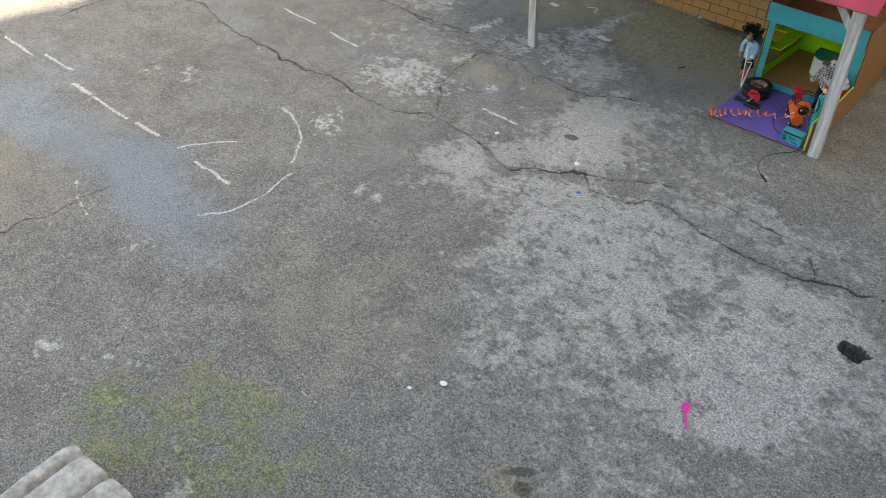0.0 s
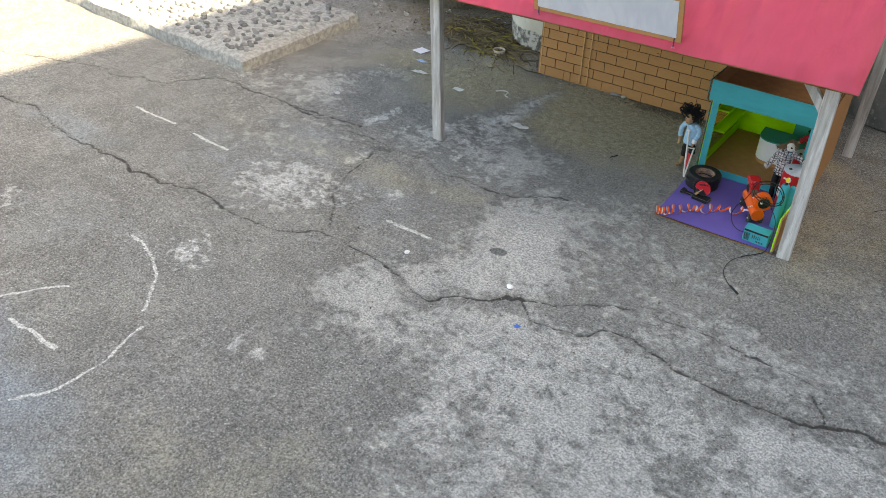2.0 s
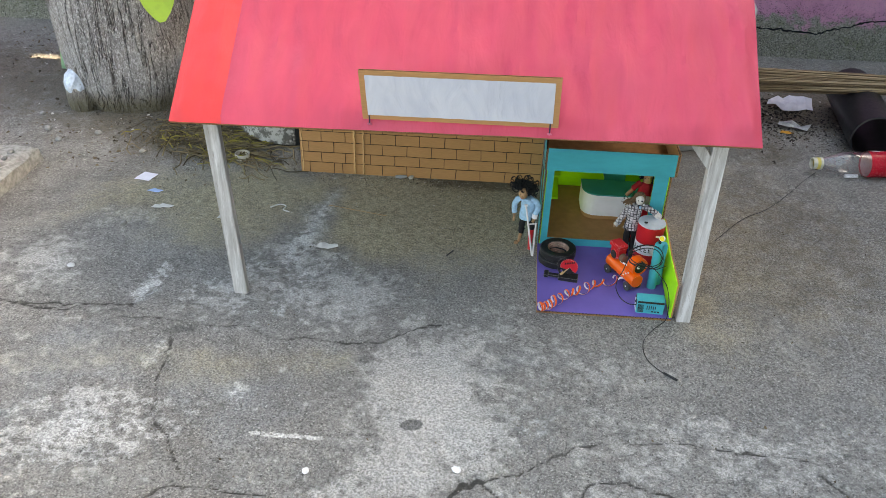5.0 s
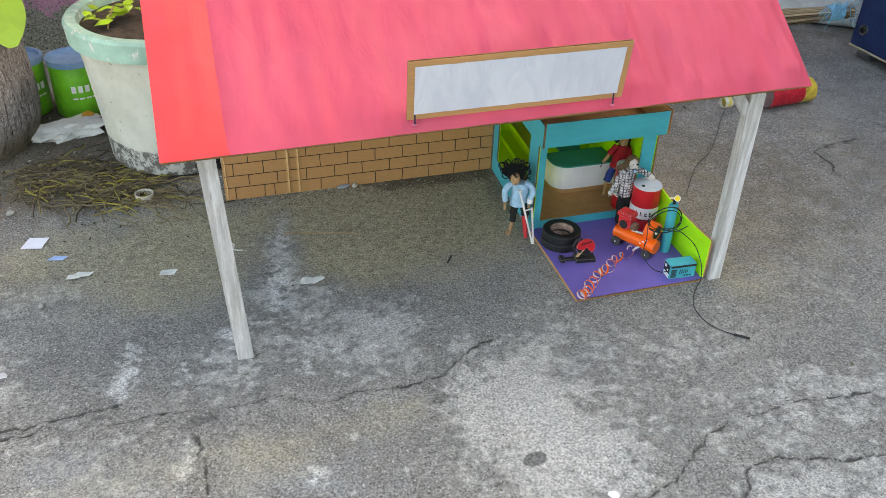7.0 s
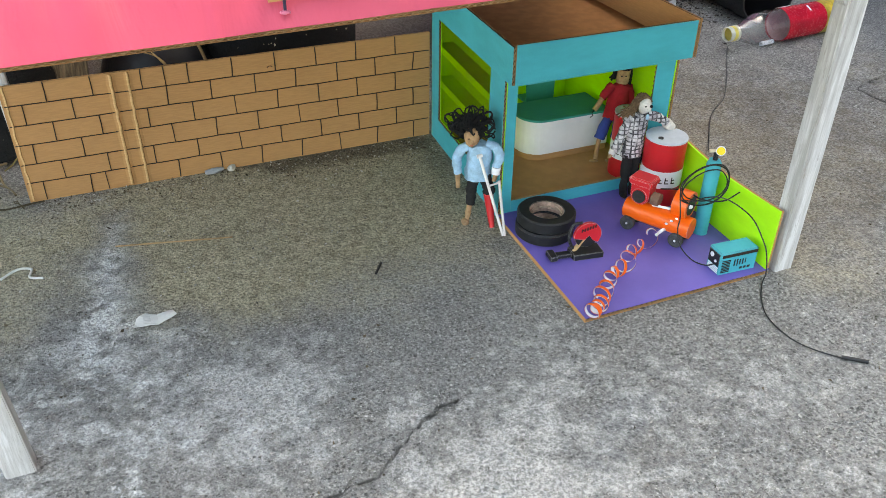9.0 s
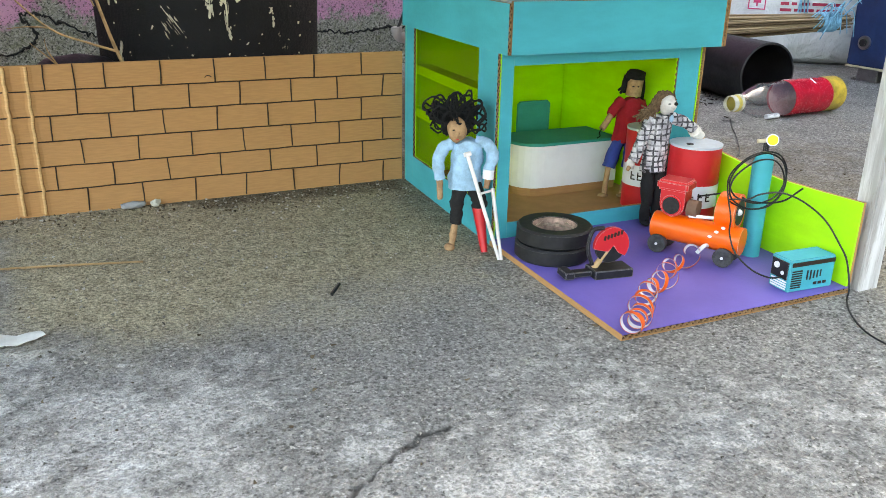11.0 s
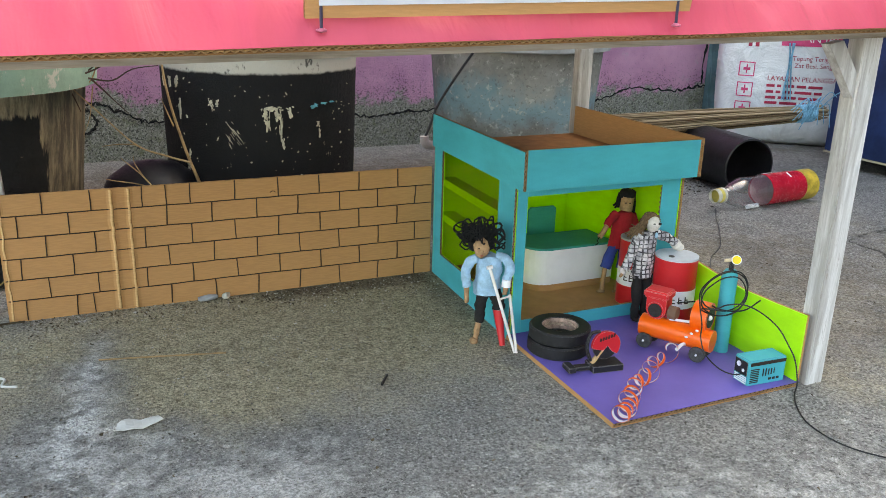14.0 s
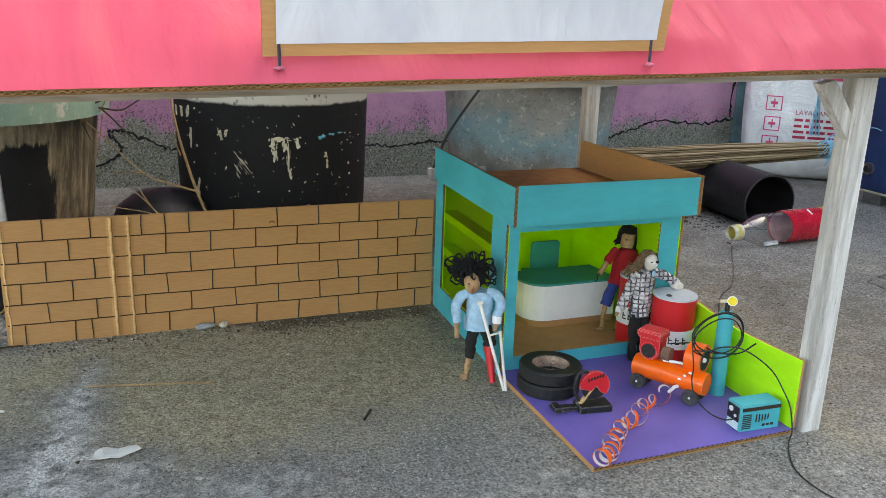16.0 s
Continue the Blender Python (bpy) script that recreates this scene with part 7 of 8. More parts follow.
part("bottle_body", lathe([(0.0135, 0.022), (0.015, 0.030), (0.024, 0.050), (0.033, 0.075), (0.0350, 0.090), (0.0325, 0.098), (0.0350, 0.106), (0.0325, 0.114), (0.0345, 0.120), (0.0325, 0.128), (0.0345, 0.136), (0.0345, 0.270), (0.0350, 0.284), (0.030, 0.294), (0.018, 0.288), (0.0001, 0.286)], 40), M_PET, bottle, "", 60)
def sleeve(profile):
    """A turned band with open ends."""
    bm = lathe(profile, 40)
    bmesh.ops.delete(bm, geom=[f for f in bm.faces if len(f.verts) > 4], context="FACES_ONLY")
    return bm


part("label", sleeve([(0.0352, 0.140), (0.0356, 0.143), (0.0356, 0.246), (0.0352, 0.248)]), plain("red_label", (0.46, 0.010, 0.026), 0.22, 0, 0.25, 24), bottle, "glossy red label")
part("label_inside", sleeve([(0.0338, 0.144), (0.0338, 0.282)]), plain("label_back", (0.56, 0.26, 0.27), 0.5), bottle, "dull red inside of the label")
part("label_band", sleeve([(0.0353, 0.2485), (0.0353, 0.288)]), plain("yellow_foil", (0.52, 0.36, 0.05), 0.35, 0, 0.35, 50), bottle, "mottled yellow label end")
part("neck_ring", sleeve([(0.0130, 0.004), (0.0145, 0.0), (0.0155, 0.002), (0.0155, 0.018), (0.017, 0.020), (0.017, 0.024), (0.0135, 0.024)]), plain("cloudy_neck", (0.55, 0.53, 0.44), 0.3, 0, 0.2, 60), bottle)
part("neck_band", lathe([(0.0158, 0.010), (0.0162, 0.012), (0.0162, 0.017), (0.0158, 0.0185)], 28), plain("yellow_ring", (0.62, 0.50, 0.12), 0.4), bottle)
bm = bmesh.new()
for z0, z1, a0, w in ((0.146, 0.166, 140, 0.010), (0.150, 0.172, 160, 0.007), (0.204, 0.208, 205, 0.016), (0.176, 0.186, 146, 0.010)):
    box(0.0350, 0.0361, -w / 2, w / 2, z0, z1, 0, bm, pose(0, 0, 0, 0, 0, a0))
part("label_marks", bm, M_WHITE, bottle)["kind"] = "stuff"
pipe = thing("black_pipe", (0, 0, 0), "length of wide black plastic pipe lying on its side", "pipe")
P0, P1, PR = Vector((0.956, 0.800, 0.066)), Vector((1.006, 1.175, 0.066)), 0.066
d = (P1 - P0)
bm = lathe([(PR - 0.004, 0.0), (PR, 0.001), (PR, d.length), (PR - 0.004, d.length), (PR - 0.004, 0.0)], 56)
bmesh.ops.delete(bm, geom=[f for f in bm.faces if len(f.verts) > 4], context="FACES")
bmesh.ops.transform(bm, matrix=Matrix.Translation(P0) @ d.to_track_quat("Z", "Y").to_matrix().to_4x4(), verts=bm.verts)
part("pipe_wall", bm, plain("black_pvc", (0.012, 0.012, 0.014), 0.42, 0, 0.35, 25), pipe, "", 50)

broom = thing("stick_broom", (0, 0, 0), "palm-rib stick broom tied with blue raffia", "broom")
rg = random.Random(13)
T0 = Vector((1.322, 1.010, 0.146))
bm = bmesh.new()
for k in range(170):
    a, r = rg.uniform(0, math.tau), math.sqrt(rg.random())
    p0 = T0 + Vector((rg.uniform(0.05, 0.10), 0.021 * r * math.cos(a), 0.019 * r * math.sin(a)))
    far = T0 + Vector((-rg.uniform(0.62, 0.95), 0.040 + 0.060 * r * math.cos(a), -0.020 + 0.034 * r * math.sin(a)))
    mid = p0.lerp(far, 0.5) + Vector((0, rg.uniform(-0.006, 0.006), rg.uniform(-0.004, 0.006)))
    tube([p0, p0.lerp(mid, 0.5), mid, mid.lerp(far, 0.5), far], lambda t: 0.0021 * (1 - 0.55 * t), 4, bm)
m_br = Mat("palm_ribs", 0.7, 0, 0.3)
isl = m_br.node("ShaderNodeNewGeometry").outputs["Random Per Island"]
m_br.color(m_br.mix(isl, (0.10, 0.065, 0.035), (0.42, 0.31, 0.19)))
bristle = part("bristles", bm, m_br.m, broom)
bristle["kind"] = "stuff"
M_RAFFIA = plain("blue_raffia", (0.16, 0.42, 0.58), 0.5, 0, 0.3, 80)
bm = bmesh.new()
for k in range(9):
    x = T0.x + 0.006 * k - 0.006
    tube([(x + 0.003 * math.sin(t), T0.y + 0.0235 * math.cos(t), T0.z + 0.0215 * math.sin(t)) for t in np.linspace(0, math.tau, 22)], 0.0034, 6, bm)
part("binding", bm, M_RAFFIA, broom, "blue raffia binding")
for k in range(16):
    a = rg.uniform(-0.5, math.pi + 0.5)
    o = T0 + Vector((rg.uniform(0, 0.05), -0.02, 0.012))
    e = o + Vector((rg.uniform(-0.12, 0.10), rg.uniform(-0.05, 0.01), rg.uniform(-0.05, 0.05)))
    part("raffia_strand", tube(smooth_path([o, o.lerp(e, 0.4) + Vector((0, -0.015, 0.035)), e], 5), 0.0012, 5), M_RAFFIA, broom)

# flour sack, leaning, with its printing
sack = thing("flour_sack", Matrix.Translation((1.565, 1.300, 0)) @ pose(0, 0, 0, 0, 0, -40), "full white woven flour sack printed in red", "sack")
SWd, SHt = 0.42, 0.58


def sack_front(x, z):
    u, v = x / (SWd / 2), z / SHt
    e = max(0.0, 1 - abs(u) ** 3.5) ** 0.5 * max(0.0, 1 - abs(2 * v - 1) ** 5) ** 0.5
    return -0.085 * e - 0.010 * noise.noise(Vector((x * 9, z * 9, 1.0))) * e + 0.05 * v


M_SACK = Mat("woven_sack", 0.55, 0, 0.4)
wv = M_SACK.noise(9, 5, 0.6, warp=0.8)
fw = M_SACK.noise(240, 2)
M_SACK.color(M_SACK.mix(M_SACK.step(wv, 0.3, 0.7), (0.62, 0.63, 0.64), (0.80, 0.81, 0.82))).bump(M_SACK.math("ADD", M_SACK.math("MULTIPLY", wv, 5.0), M_SACK.math("MULTIPLY", fw, 0.3)), 0.006, 0.7)
bm = bmesh.new()
nx, nz = 40, 50
fr_, bk_ = [], []
for j in range(nz + 1):
    z = SHt * j / nz
    sq = 1 - 0.10 * (1 - math.sin(math.pi * min(1, 0.08 + z / SHt * 0.9)))
    fr_.append([bm.verts.new(((-SWd / 2 + SWd * i / nx) * sq, sack_front(-SWd / 2 + SWd * i / nx, z), z)) for i in range(nx + 1)])
    bk_.append([bm.verts.new(((-SWd / 2 + SWd * i / nx) * sq, 0.05 * z / SHt - (sack_front(-SWd / 2 + SWd * i / nx, z) - 0.05 * z / SHt) * 0.8, z)) for i in range(nx + 1)])
for g_ in (fr_, bk_):
    for j in range(nz):
        for i in range(nx):
            bm.faces.new((g_[j][i], g_[j][i + 1], g_[j + 1][i + 1], g_[j + 1][i]))
bmesh.ops.remove_doubles(bm, verts=bm.verts, dist=0.002)
sack_body = part("sack_body", bm, M_SACK.m, sack, "", 60)
M_PRINT = plain("red_print", (0.42, 0.02, 0.06), 0.6)
M_PRINT_P = plain("pink_print", (0.62, 0.05, 0.16), 0.6)


def printed(ob):
    """Lay flat printing on the front of the sack."""
    for v in ob.data.vertices:
        v.co.y = sack_front(v.co.x, v.co.z) - 0.0018 + v.co.y * 0.1
    ob.data.update()
    return ob


def on_sack(x, z):
    return Matrix.Translation((x, 0, z)) @ pose(0, 0, 0, 90, 0, 0)


printed(lettering("LAYANAN PELANGGAN", 0.0200, on_sack(-0.062, 0.202), M_PRINT, sack_body, "print_line"))
printed(lettering("Tepung Terigu, Vitamin,", 0.0190, on_sack(0.002, 0.264), M_PRINT, sack_body, "print_line"))
printed(lettering("Zat Besi, Seng,", 0.0190, on_sack(0.010, 0.243), M_PRINT, sack_body, "print_line"))
printed(lettering("DAN JAJ", 0.034, on_sack(0.002, 0.318), M_SACK.m, sack_body, "print_line", 0.001))


def print_box(x0, x1, z0, z1, mt, name="print_bar"):
    bm = bmesh.new()
    n = max(1, int((x1 - x0) / 0.012))
    for i in range(n):
        box(x0 + (x1 - x0) * i / n, x0 + (x1 - x0) * (i + 1) / n, -0.001, 0.001, z0, z1, 0, bm)
    printed(part(name, bm, mt, sack_body))


for words, z in (((0.024, 0.012, 0.030, 0.026, 0.040), 0.183), (((0.022, 0.014, 0.026, 0.048, 0.022)), 0.165), ((0.030, 0.052, 0.060), 0.148), ((0.036, 0.050, 0.022), 0.132)):
    x = -0.062
    for w in words:
        print_box(x, x + w, z, z + 0.008, M_PRINT)
        x += w + 0.007
bm = bmesh.new()
for i in range(17):
    box(-0.034 + 0.012 * i, -0.022 + 0.012 * i, -0.0004, 0.0004, 0.306, 0.368, 0, bm)
printed(part("print_band", bm, M_PRINT_P, sack_body, "crimson printed band"))
for z in (0.211, 0.150, 0.092):
    for x0, x1, z0, z1 in ((-0.147, -0.101, z, z + 0.003), (-0.147, -0.101, z + 0.040, z + 0.043), (-0.147, -0.144, z, z + 0.043), (-0.104, -0.101, z, z + 0.043), (-0.134, -0.114, z + 0.018, z + 0.026), (-0.126, -0.122, z + 0.009, z + 0.035)):
        print_box(x0, x1, z0, z1, M_PRINT_P, "print_icon")
for x in (-0.128, -0.108):
    for z in (0.300, 0.330, 0.356):
        print_box(x, x + 0.011, z, z + 0.024, M_PRINT)
# raffia ends hanging down the sack
for k in range(5):
    x = -0.012 + 0.004 * k
    pts = [(x + 0.006 * math.sin(j * 0.9 + k), sack_front(x, 0.31 - 0.042 * j) - 0.006 - 0.002 * k, 0.315 - 0.042 * j) for j in range(5)]
    part("raffia_tie", tube(smooth_path(pts, 4), 0.0022, 5), M_RAFFIA, sack)

cab = thing("blue_cabinet", (1.44, 0.30, 0.0), "dark blue painted steel cabinet standing on low feet", "cabinet")
M_BLUESTEEL = plain("dark_blue_enamel", (0.012, 0.030, 0.10), 0.45, 0, 0.3, 14, 0.001)
part("body", box(0.0, 0.45, 0.0, 0.715, 0.035, 1.05, 0.008), M_BLUESTEEL, cab)
for x, y in ((0.05, 0.05), (0.40, 0.05), (0.05, 0.66), (0.40, 0.66)):
    part("foot", box(x - 0.03, x + 0.03, y - 0.03, y + 0.03, 0.0, 0.036, 0.002), M_STEEL, cab)
b_ = part("bolt", rod((0.001, 0.665, 0.098), (-0.006, 0.665, 0.098), 0.017, None, 24), M_STEEL, cab)
part("bolt_head", rod((-0.006, 0.665, 0.098), (-0.011, 0.665, 0.098), 0.009, None, 16), M_BLACK, b_)
part("trim", box(-0.003, 0.0, 0.006, 0.710, 0.036, 0.041), plain("cream_edge", (0.45, 0.40, 0.28), 0.7), cab)

# ---- litter ----
def scrap(name, x, y, poly, material, label, category, z=0.0008, lift=0.004, turn=0.0):
    """A thin curled scrap lying on the ground."""
    bm = prism(poly, 0, 0.0007)
    bmesh.ops.triangulate(bm, faces=[f for f in bm.faces if len(f.verts) > 4])
    bmesh.ops.subdivide_edges(bm, edges=bm.edges, cuts=2, use_grid_fill=True)
    for v in bm.verts:
        v.co.z += lift * (0.35 + noise.noise(Vector((v.co.x * 60, v.co.y * 60, x * 7)))) * min(1, v.co.xy.length / 0.02)
    low = min(v.co.z for v in bm.verts)
    for v in bm.verts:
        v.co.z -= low
    ob = tagged(link(name, bm, material), label, category)
    ob.matrix_world = pose(x, y, z, 0, 0, turn)
    return ob


M_SCRAP = plain("torn_paper", (0.66, 0.66, 0.62), 0.85, 0, 0.1, 60)
scrap("paper_scrap", -0.470, 0.198, [(-0.026, -0.010), (0.002, -0.014), (0.024, -0.002), (0.020, 0.010), (0.002, 0.006), (-0.010, 0.014), (-0.022, 0.004)], M_SCRAP, "torn pale paper scrap lying on the concrete", "paper scrap")
scrap("paper_scrap", -0.990, 0.468, [(-0.026, -0.016), (0.014, -0.024), (0.026, 0.014), (-0.012, 0.022)], plain("white_card_scrap", (0.78, 0.78, 0.86), 0.7, 0, 0.05, 40), "clean white square of card", "paper scrap", lift=0.001)
scrap("card_scrap", -0.943, 0.400, [(-0.020, -0.004), (0.010, -0.010), (0.020, 0.002), (-0.006, 0.009)], plain("light_blue_card", (0.36, 0.52, 0.80), 0.7), "small light blue card scrap", "paper scrap", lift=0.001)
scrap("paper_scrap", -0.892, 0.328, [(-0.020, -0.006), (0.012, -0.008), (0.020, 0.004), (-0.010, 0.010)], M_SCRAP, "small grey paper flake", "paper scrap")
scrap("paper_scrap", -0.735, 0.292, [(-0.018, -0.007), (0.010, -0.008), (0.018, 0.004), (-0.012, 0.009)], M_SCRAP, "crumpled pale paper flake", "paper scrap", lift=0.010)
scrap("paper_scrap", -0.909, 0.324, [(-0.014, -0.008), (0.010, -0.006), (0.014, 0.006), (-0.010, 0.008)], M_SCRAP, "thin pale paper flake", "paper scrap")
scrap("blue_scrap", -0.069, -0.538, [(-0.007, -0.004), (0.003, -0.005), (0.007, 0.003), (-0.004, 0.005)], M_BLUECARD, "small bright blue paper scrap", "paper scrap", lift=0.006)
scrap("paper_scrap", 0.842, 1.165, [(-0.085, -0.020), (-0.02, -0.062), (0.06, -0.030), (0.070, 0.050), (0.0, 0.040), (-0.06, 0.020)], M_SIGN, "crumpled white paper under the broom", "paper scrap", lift=0.022)
scrap("foil_packet", 0.800, 0.985, [(-0.05, 0.006), (0.03, -0.024), (0.05, 0.006), (-0.03, 0.030)], plain("silver_print", (0.42, 0.43, 0.43), 0.35, 0.3, 0.5, 30), "crumpled silver snack packet", "packet", lift=0.020)
scrap("orange_peel", 0.770, 0.955, [(-0.022, -0.006), (0.006, -0.012), (0.022, 0.000), (0.008, 0.010), (-0.012, 0.008)], plain("dry_orange", (0.58, 0.28, 0.04), 0.8), "dry orange scrap on the dirt", "scrap", lift=0.006)
spoon = thing("pink_spoon", (0.462, -0.962, 0.002, 0, 0, -62), "small pink plastic spoon lying on the ground", "spoon")
pts = [(-0.018, 0.0), (-0.016, -0.005), (-0.008, -0.008), (0.002, -0.006), (0.012, -0.0025), (0.046, -0.002), (0.047, 0.001), (0.012, 0.0015), (0.002, 0.004), (-0.008, 0.006), (-0.016, 0.004)]
part("spoon_body", prism(pts, -0.0010, 0.0012), M_PINK_PL, spoon)
for x, y, r, c in ((-0.143, -0.438, 0.0085, 0.86), (-0.387, -0.463, 0.0075, 0.8), (0.080, -1.216, 0.008, 0.9), (0.038, -1.267, 0.005, 0.8), (-1.007, 0.060, 0.010, 0.6)):
    ob = tagged(link("white_chip", blob((0, 0, r * 0.18), (r, r * 0.8, r * 0.28), None, 2, 0, 0.25, x * 9), plain("white_chip", (c, c, c), 0.8)), "small white chip on the concrete", "chip", "white chips")
    ob.matrix_world = pose(x, y, 0.0, 0, 0, x * 200)
butt = thing("cigarette_butt", (0.868, 0.688, 0.0058, 0, 90, 8), "white cigarette butt beside the bottle", "cigarette butt")
part("paper", rod((0, 0, -0.018), (0, 0, 0.018), 0.0048, None, 14), M_WHITE, butt)
for x, y, t, l, c in ((-0.339, 0.540, 12, 0.018, (0.35, 0.36, 0.37)), (-0.313, 0.540, 60, 0.010, (0.62, 0.60, 0.52))):
    ob = tagged(link("small_stone", blob((0, 0, 0.004), (l, 0.006, 0.0045), None, 2, 0, 0.3, x), plain("stone_chip", c, 0.9)), "little stone at the foot of the card wall", "stone", "small stones")
    ob.matrix_world = pose(x, y, 0, 0, 0, t)
M_PEB = plain("loose_pebble", (0.34, 0.335, 0.31), 0.8, 0, 0.2, 60)
for x, y, r in ((-1.210, 0.694, 0.011), (-1.30, 0.640, 0.010), (-1.358, 0.702, 0.012), (-1.05, 0.60, 0.009), (-1.42, 0.80, 0.009), (-0.96, 0.24, 0.008)):
    ob = tagged(link("loose_pebble", blob((0, 0, r * 0.55), (r, r * 0.75, r * 0.6), None, 2, 0, 0.2, x * 5), M_PEB, None, "", True), "loose grey river pebble near the tree", "pebble", "loose pebbles")
    ob.matrix_world = pose(x, y, -0.001, 0, 0, x * 300)
ring_ = thing("tape_core", (-0.775, 0.600, 0.0, 0, 0, 0), "small empty cardboard tape core in the straw", "tape core")
bm = bmesh.new()
loops_ = [[bm.verts.new((r * math.cos(math.tau * i / 32), r * math.sin(math.tau * i / 32), z)) for i in range(32)] for r, z in ((0.020, 0.0), (0.020, 0.015), (0.0175, 0.015), (0.0175, 0.0))]
for k in range(4):
    for i in range(32):
        bm.faces.new((loops_[k][i], loops_[k][(i + 1) % 32], loops_[(k + 1) % 4][(i + 1) % 32], loops_[(k + 1) % 4][i]))
part("core_wall", bm, plain("pale_core", (0.55, 0.50, 0.42), 0.8), ring_)
string = thing("white_string", (0, 0, 0.0012), "short curl of white string on the concrete", "string")
part("strand", tube(smooth_path([(-0.640, 0.352, 0), (-0.620, 0.366, 0.001), (-0.604, 0.362, 0), (-0.606, 0.344, 0), (-0.590, 0.334, 0.001)], 6), 0.0016, 6), M_SCRAP, string)
straw1 = thing("dry_stalk", (0, 0, 0.0015), "thin dry stalk lying on damp concrete", "stalk")
part("strand", tube(smooth_path([(-0.500, 0.378, 0), (-0.43, 0.360, 0.001), (-0.351, 0.343, 0)], 4), 0.0011, 5), M_TWIG, straw1)
chipw = thing("dark_splinter", (0, 0, 0.001), "short dark wood splinter on the concrete", "splinter")
part("strand", tube([(-0.198, 0.188, 0), (-0.184, 0.208, 0.001)], 0.0018, 5), M_CABLE, chipw)

# dry vine straw under the tree and tubs
rg = random.Random(31)
bm = bmesh.new()
for k in range(420):
    u = rg.random()
    x, y = rg.gauss(-1.03 + 0.26 * u, 0.07), rg.gauss(0.775 - 0.17 * u, 0.05)
    if (x + 0.67) ** 2 + (y - 0.86) ** 2 < 0.19 ** 2 or (x + 1.195) ** 2 + (y - 1.01) ** 2 < 0.2 ** 2:
        continue
    a, l = rg.gauss(-0.2, 0.8), rg.uniform(0.03, 0.13)
    pts = []
    for j in range(5):
        pts.append((x, y, 0.002 + 0.012 * rg.random() * math.exp(-((j - 2) / 1.5) ** 2)))
        x, y, a = x + l / 4 * math.cos(a), y + l / 4 * math.sin(a), a + rg.gauss(0, 0.35)
    tube(smooth_path(pts, 2), rg.uniform(0.0009, 0.0018), 4, bm)
m_st = Mat("dry_straw", 0.8, 0, 0.3)
isl = m_st.node("ShaderNodeNewGeometry").outputs["Random Per Island"]
m_st.color(m_st.mix(m_st.step(isl, 0.78, 0.9), m_st.mix(isl, (0.05, 0.038, 0.022), (0.27, 0.205, 0.11)), (0.30, 0.25, 0.05)))
tagged(link("dry_straw", bm, m_st.m), "dry yellow vine straw heaped under the tree", "straw", kind="stuff")


def crumbs(name, count, place, size, material, label, seed):
    """Loose crumbs of soil, grit or leaf lying about."""
    rg = random.Random(seed)
    bm = bmesh.new()
    for k in range(count):
        x, y = place(rg)
        r = size * rg.uniform(0.5, 1.5)
        vs = [bm.verts.new((x + r * rg.uniform(-1, 1), y + r * rg.uniform(-1, 1), rg.choice((-0.001, r * rg.uniform(0.2, 0.7))))) for _ in range(5)]
        for q in ((0, 1, 2), (0, 2, 3), (0, 3, 4), (0, 4, 1), (1, 2, 3)):
            bm.faces.new([vs[i] for i in q])
    return tagged(link(name, bm, material), label, "debris", kind="stuff")


m_cr = Mat("leaf_crumbs", 0.95, 0, 0.2)
isl = m_cr.node("ShaderNodeNewGeometry").outputs["Random Per Island"]
m_cr.color(m_cr.mix(m_cr.step(isl, 0.8, 0.86), m_cr.mix(isl, (0.045, 0.035, 0.022), (0.22, 0.17, 0.11)), (0.52, 0.50, 0.46)))
crumbs("leaf_litter", 900, lambda r: (r.gauss(-0.98, 0.26), r.gauss(0.74, 0.13)), 0.0042, m_cr.m, "crumbled dry leaves round the tree", 1)
crumbs("leaf_litter", 1100, lambda r: (r.uniform(-2.4, -0.6), r.gauss(1.25, 0.22)), 0.005, m_cr.m, "crumbled dry leaves along the wall", 2)
crumbs("soil_crumbs", 500, lambda r: (r.gauss(0.82, 0.14), r.gauss(1.02, 0.10)), 0.004, m_cr.m, "dark soil crumbs below the broom", 3)
crumbs("grit", 420, lambda r: (r.uniform(-0.58, 0.0), 0.545 - abs(r.gauss(0, 0.035))), 0.0022, m_cr.m, "grit along the foot of the card wall", 4)
crumbs("grit", 700, lambda r: (r.uniform(-1.0, 0.9), r.uniform(-1.0, 0.55)), 0.0022, m_cr.m, "loose grit strewn over the concrete", 5)
crumbs("soil_crumbs", 700, lambda r: (r.uniform(-0.26, 0.01), 0.538 - abs(r.gauss(0, 0.035))), 0.0018, m_cr.m, "dark soil crumbs in the corner of the card wall", 8)
m_gr = Mat("concrete_grit", 0.95, 0, 0.25)
isl = m_gr.node("ShaderNodeNewGeometry").outputs["Random Per Island"]
m_gr.color(m_gr.mix(isl, (0.085, 0.078, 0.062), (0.50, 0.48, 0.43)))
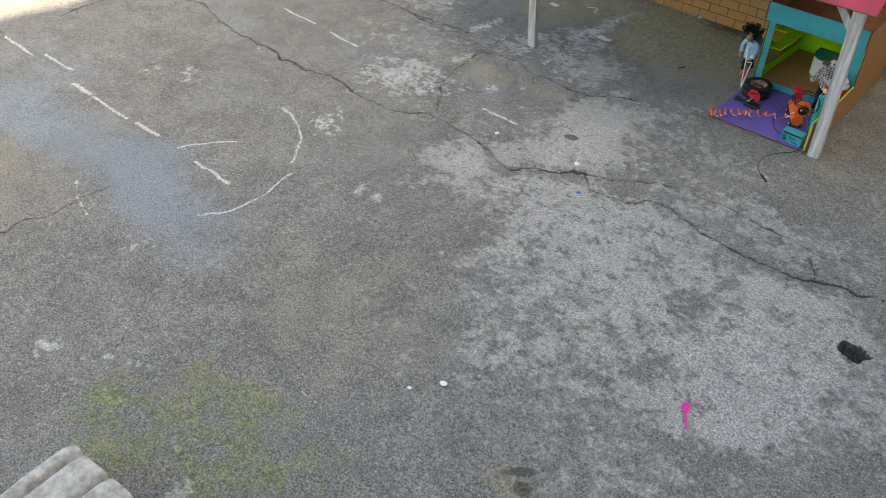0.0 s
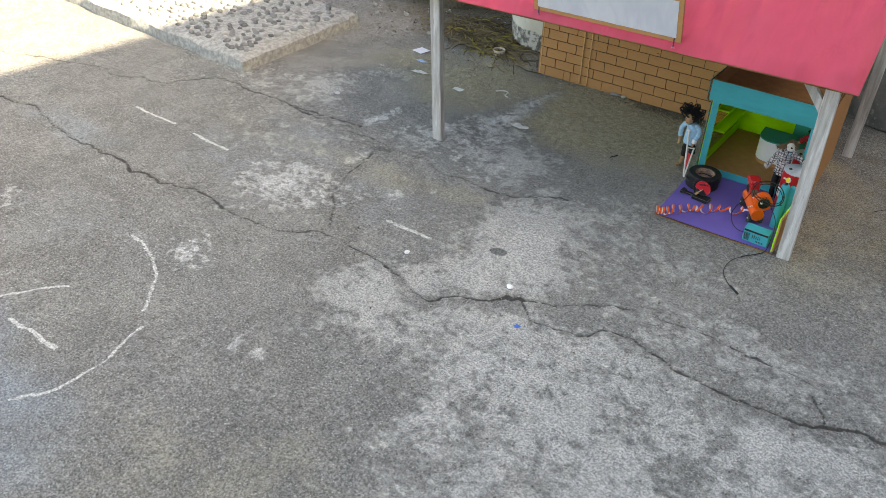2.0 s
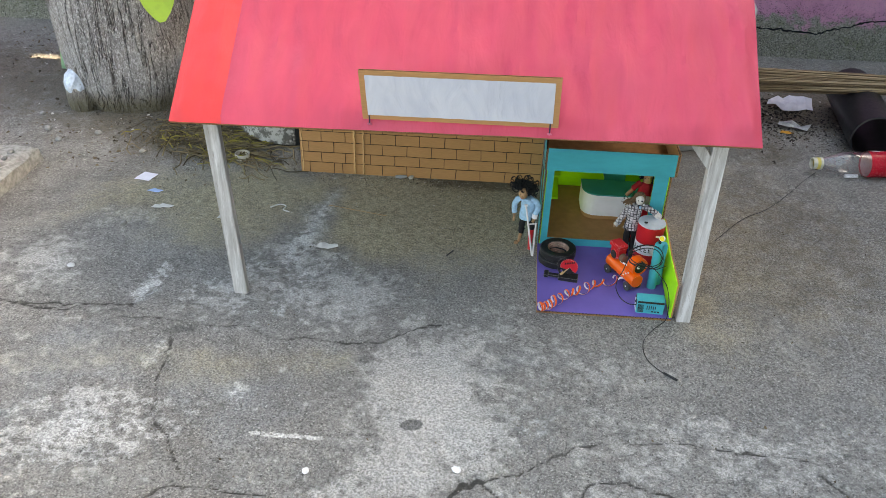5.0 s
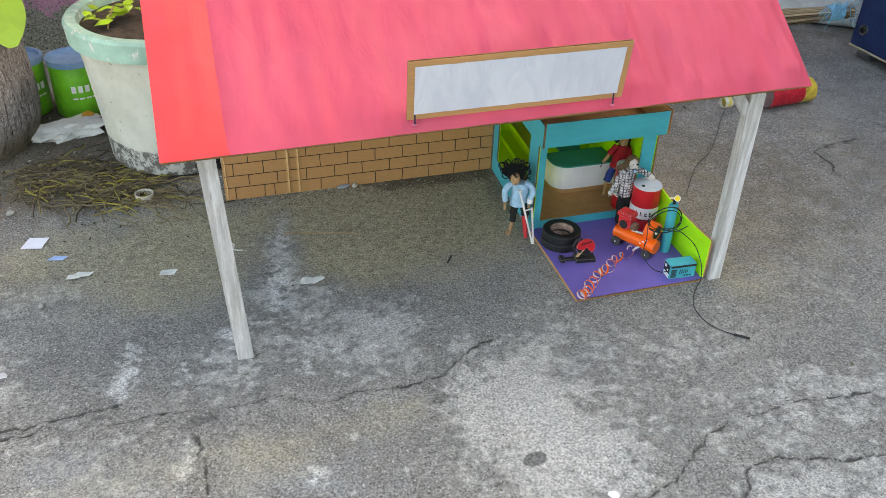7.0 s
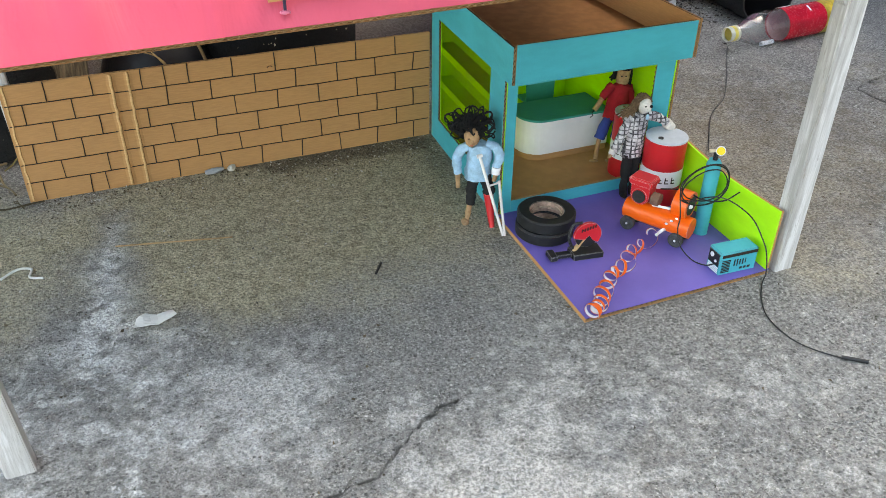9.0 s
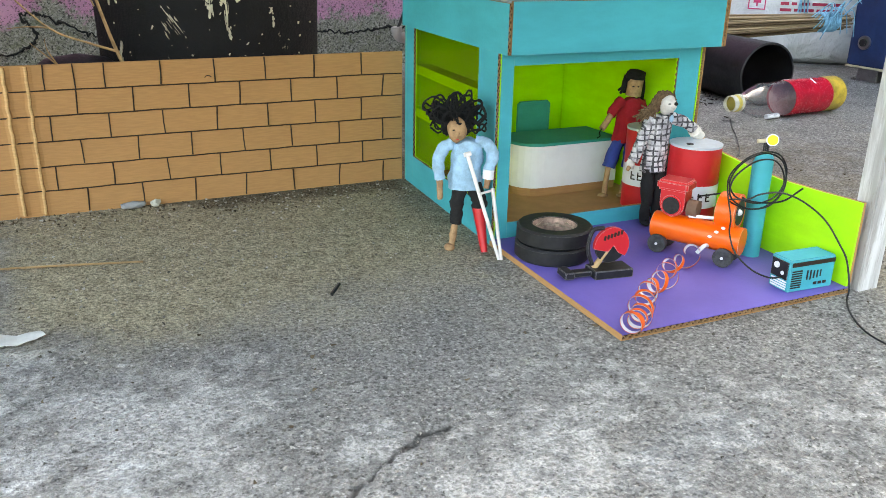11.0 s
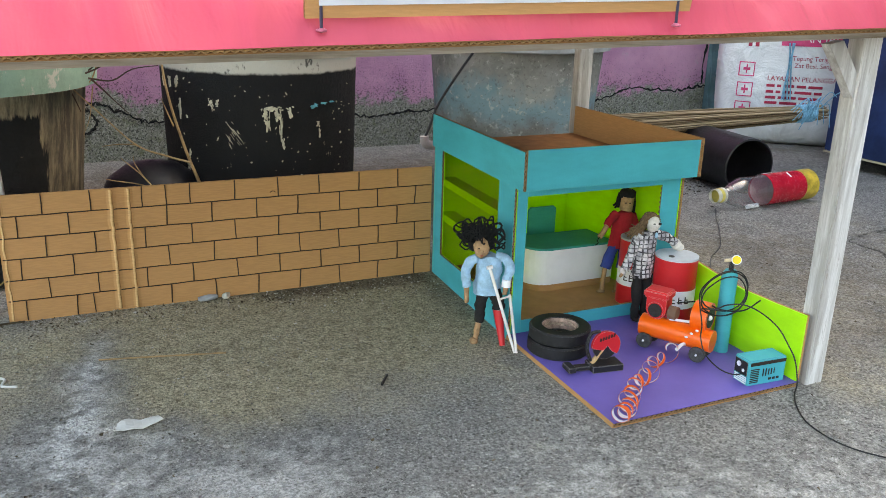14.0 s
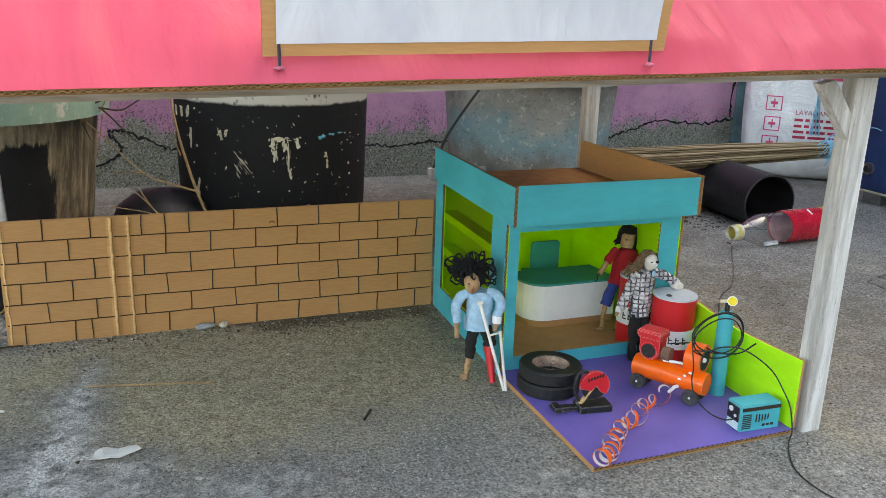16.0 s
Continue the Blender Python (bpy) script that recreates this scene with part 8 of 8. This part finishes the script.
crumbs("grit", 9000, lambda r: (r.uniform(-0.75, 0.42), r.uniform(-0.62, 0.55)), 0.0015, m_gr.m, "sandy grit bedded in the worn concrete", 6)
crumbs("soil_crumbs", 900, lambda r: (r.gauss(0.82, 0.08), r.gauss(1.02, 0.09)), 0.005, plain("dark_soil", (0.035, 0.028, 0.022), 1.0, 0, 0.5, 90), "dark damp soil beside the black pipe", 7)
# paint tins behind the cream tub
tin = thing("paint_tin", (-0.925, 1.135, 0), "green paint tin with a faded printed label", "paint tin", "green paint tins")
part("tin_body", lathe([(0.062, 0.0), (0.064, 0.003), (0.064, 0.135), (0.062, 0.138)], 36), plain("green_tin", (0.13, 0.48, 0.03), 0.4, 0, 0.2, 20), tin, "", 40)
part("tin_rim", lathe([(0.066, 0.135), (0.067, 0.150), (0.060, 0.150), (0.058, 0.140)], 36), plain("blue_lid", (0.20, 0.36, 0.58), 0.4), tin, "pale blue lid")
bm = bmesh.new()
for k in range(4):
    box(0.0635, 0.0648, -0.006, 0.005, 0.070, 0.088, 0, bm, pose(0, 0, 0, 0, 0, -95 + k * 15))
    box(0.0635, 0.0648, -0.007, 0.006, 0.052, 0.056, 0, bm, pose(0, 0, 0, 0, 0, -95 + k * 15))
part("label_bars", bm, M_WHITE, tin)
copy_thing(tin, pose(-1.065, 1.16, 0, 0, 0, 20))
ball = tagged(link("orange_fruit", blob((0, 0, 0.018), 0.018, None, 3, 0, 0.05), plain("fruit_skin", (0.58, 0.26, 0.03), 0.5), None, "", True), "small withered orange fruit on the dirt", "fruit")
ball.matrix_world = pose(-0.905, 1.03, 0)
rag = tagged(link("white_rag", blob((0, 0, 0.012), (0.09, 0.05, 0.016), None, 3, 0, 0.9, 4), M_SCRAP, None, "", True), "dirty white plastic rag on the dirt", "rag")
rag.matrix_world = pose(-0.96, 0.985, 0, 0, 0, 15)
cone = tagged(link("sign_scrap", prism([(-0.09, -0.04), (0.08, -0.05), (0.06, 0.05), (-0.10, 0.05)], 0, 0.004), M_REDPAPER), "flat coral red board by the far wall", "board")
cone.matrix_world = pose(-2.27, 1.215, 0.004, 0, 0, 10)
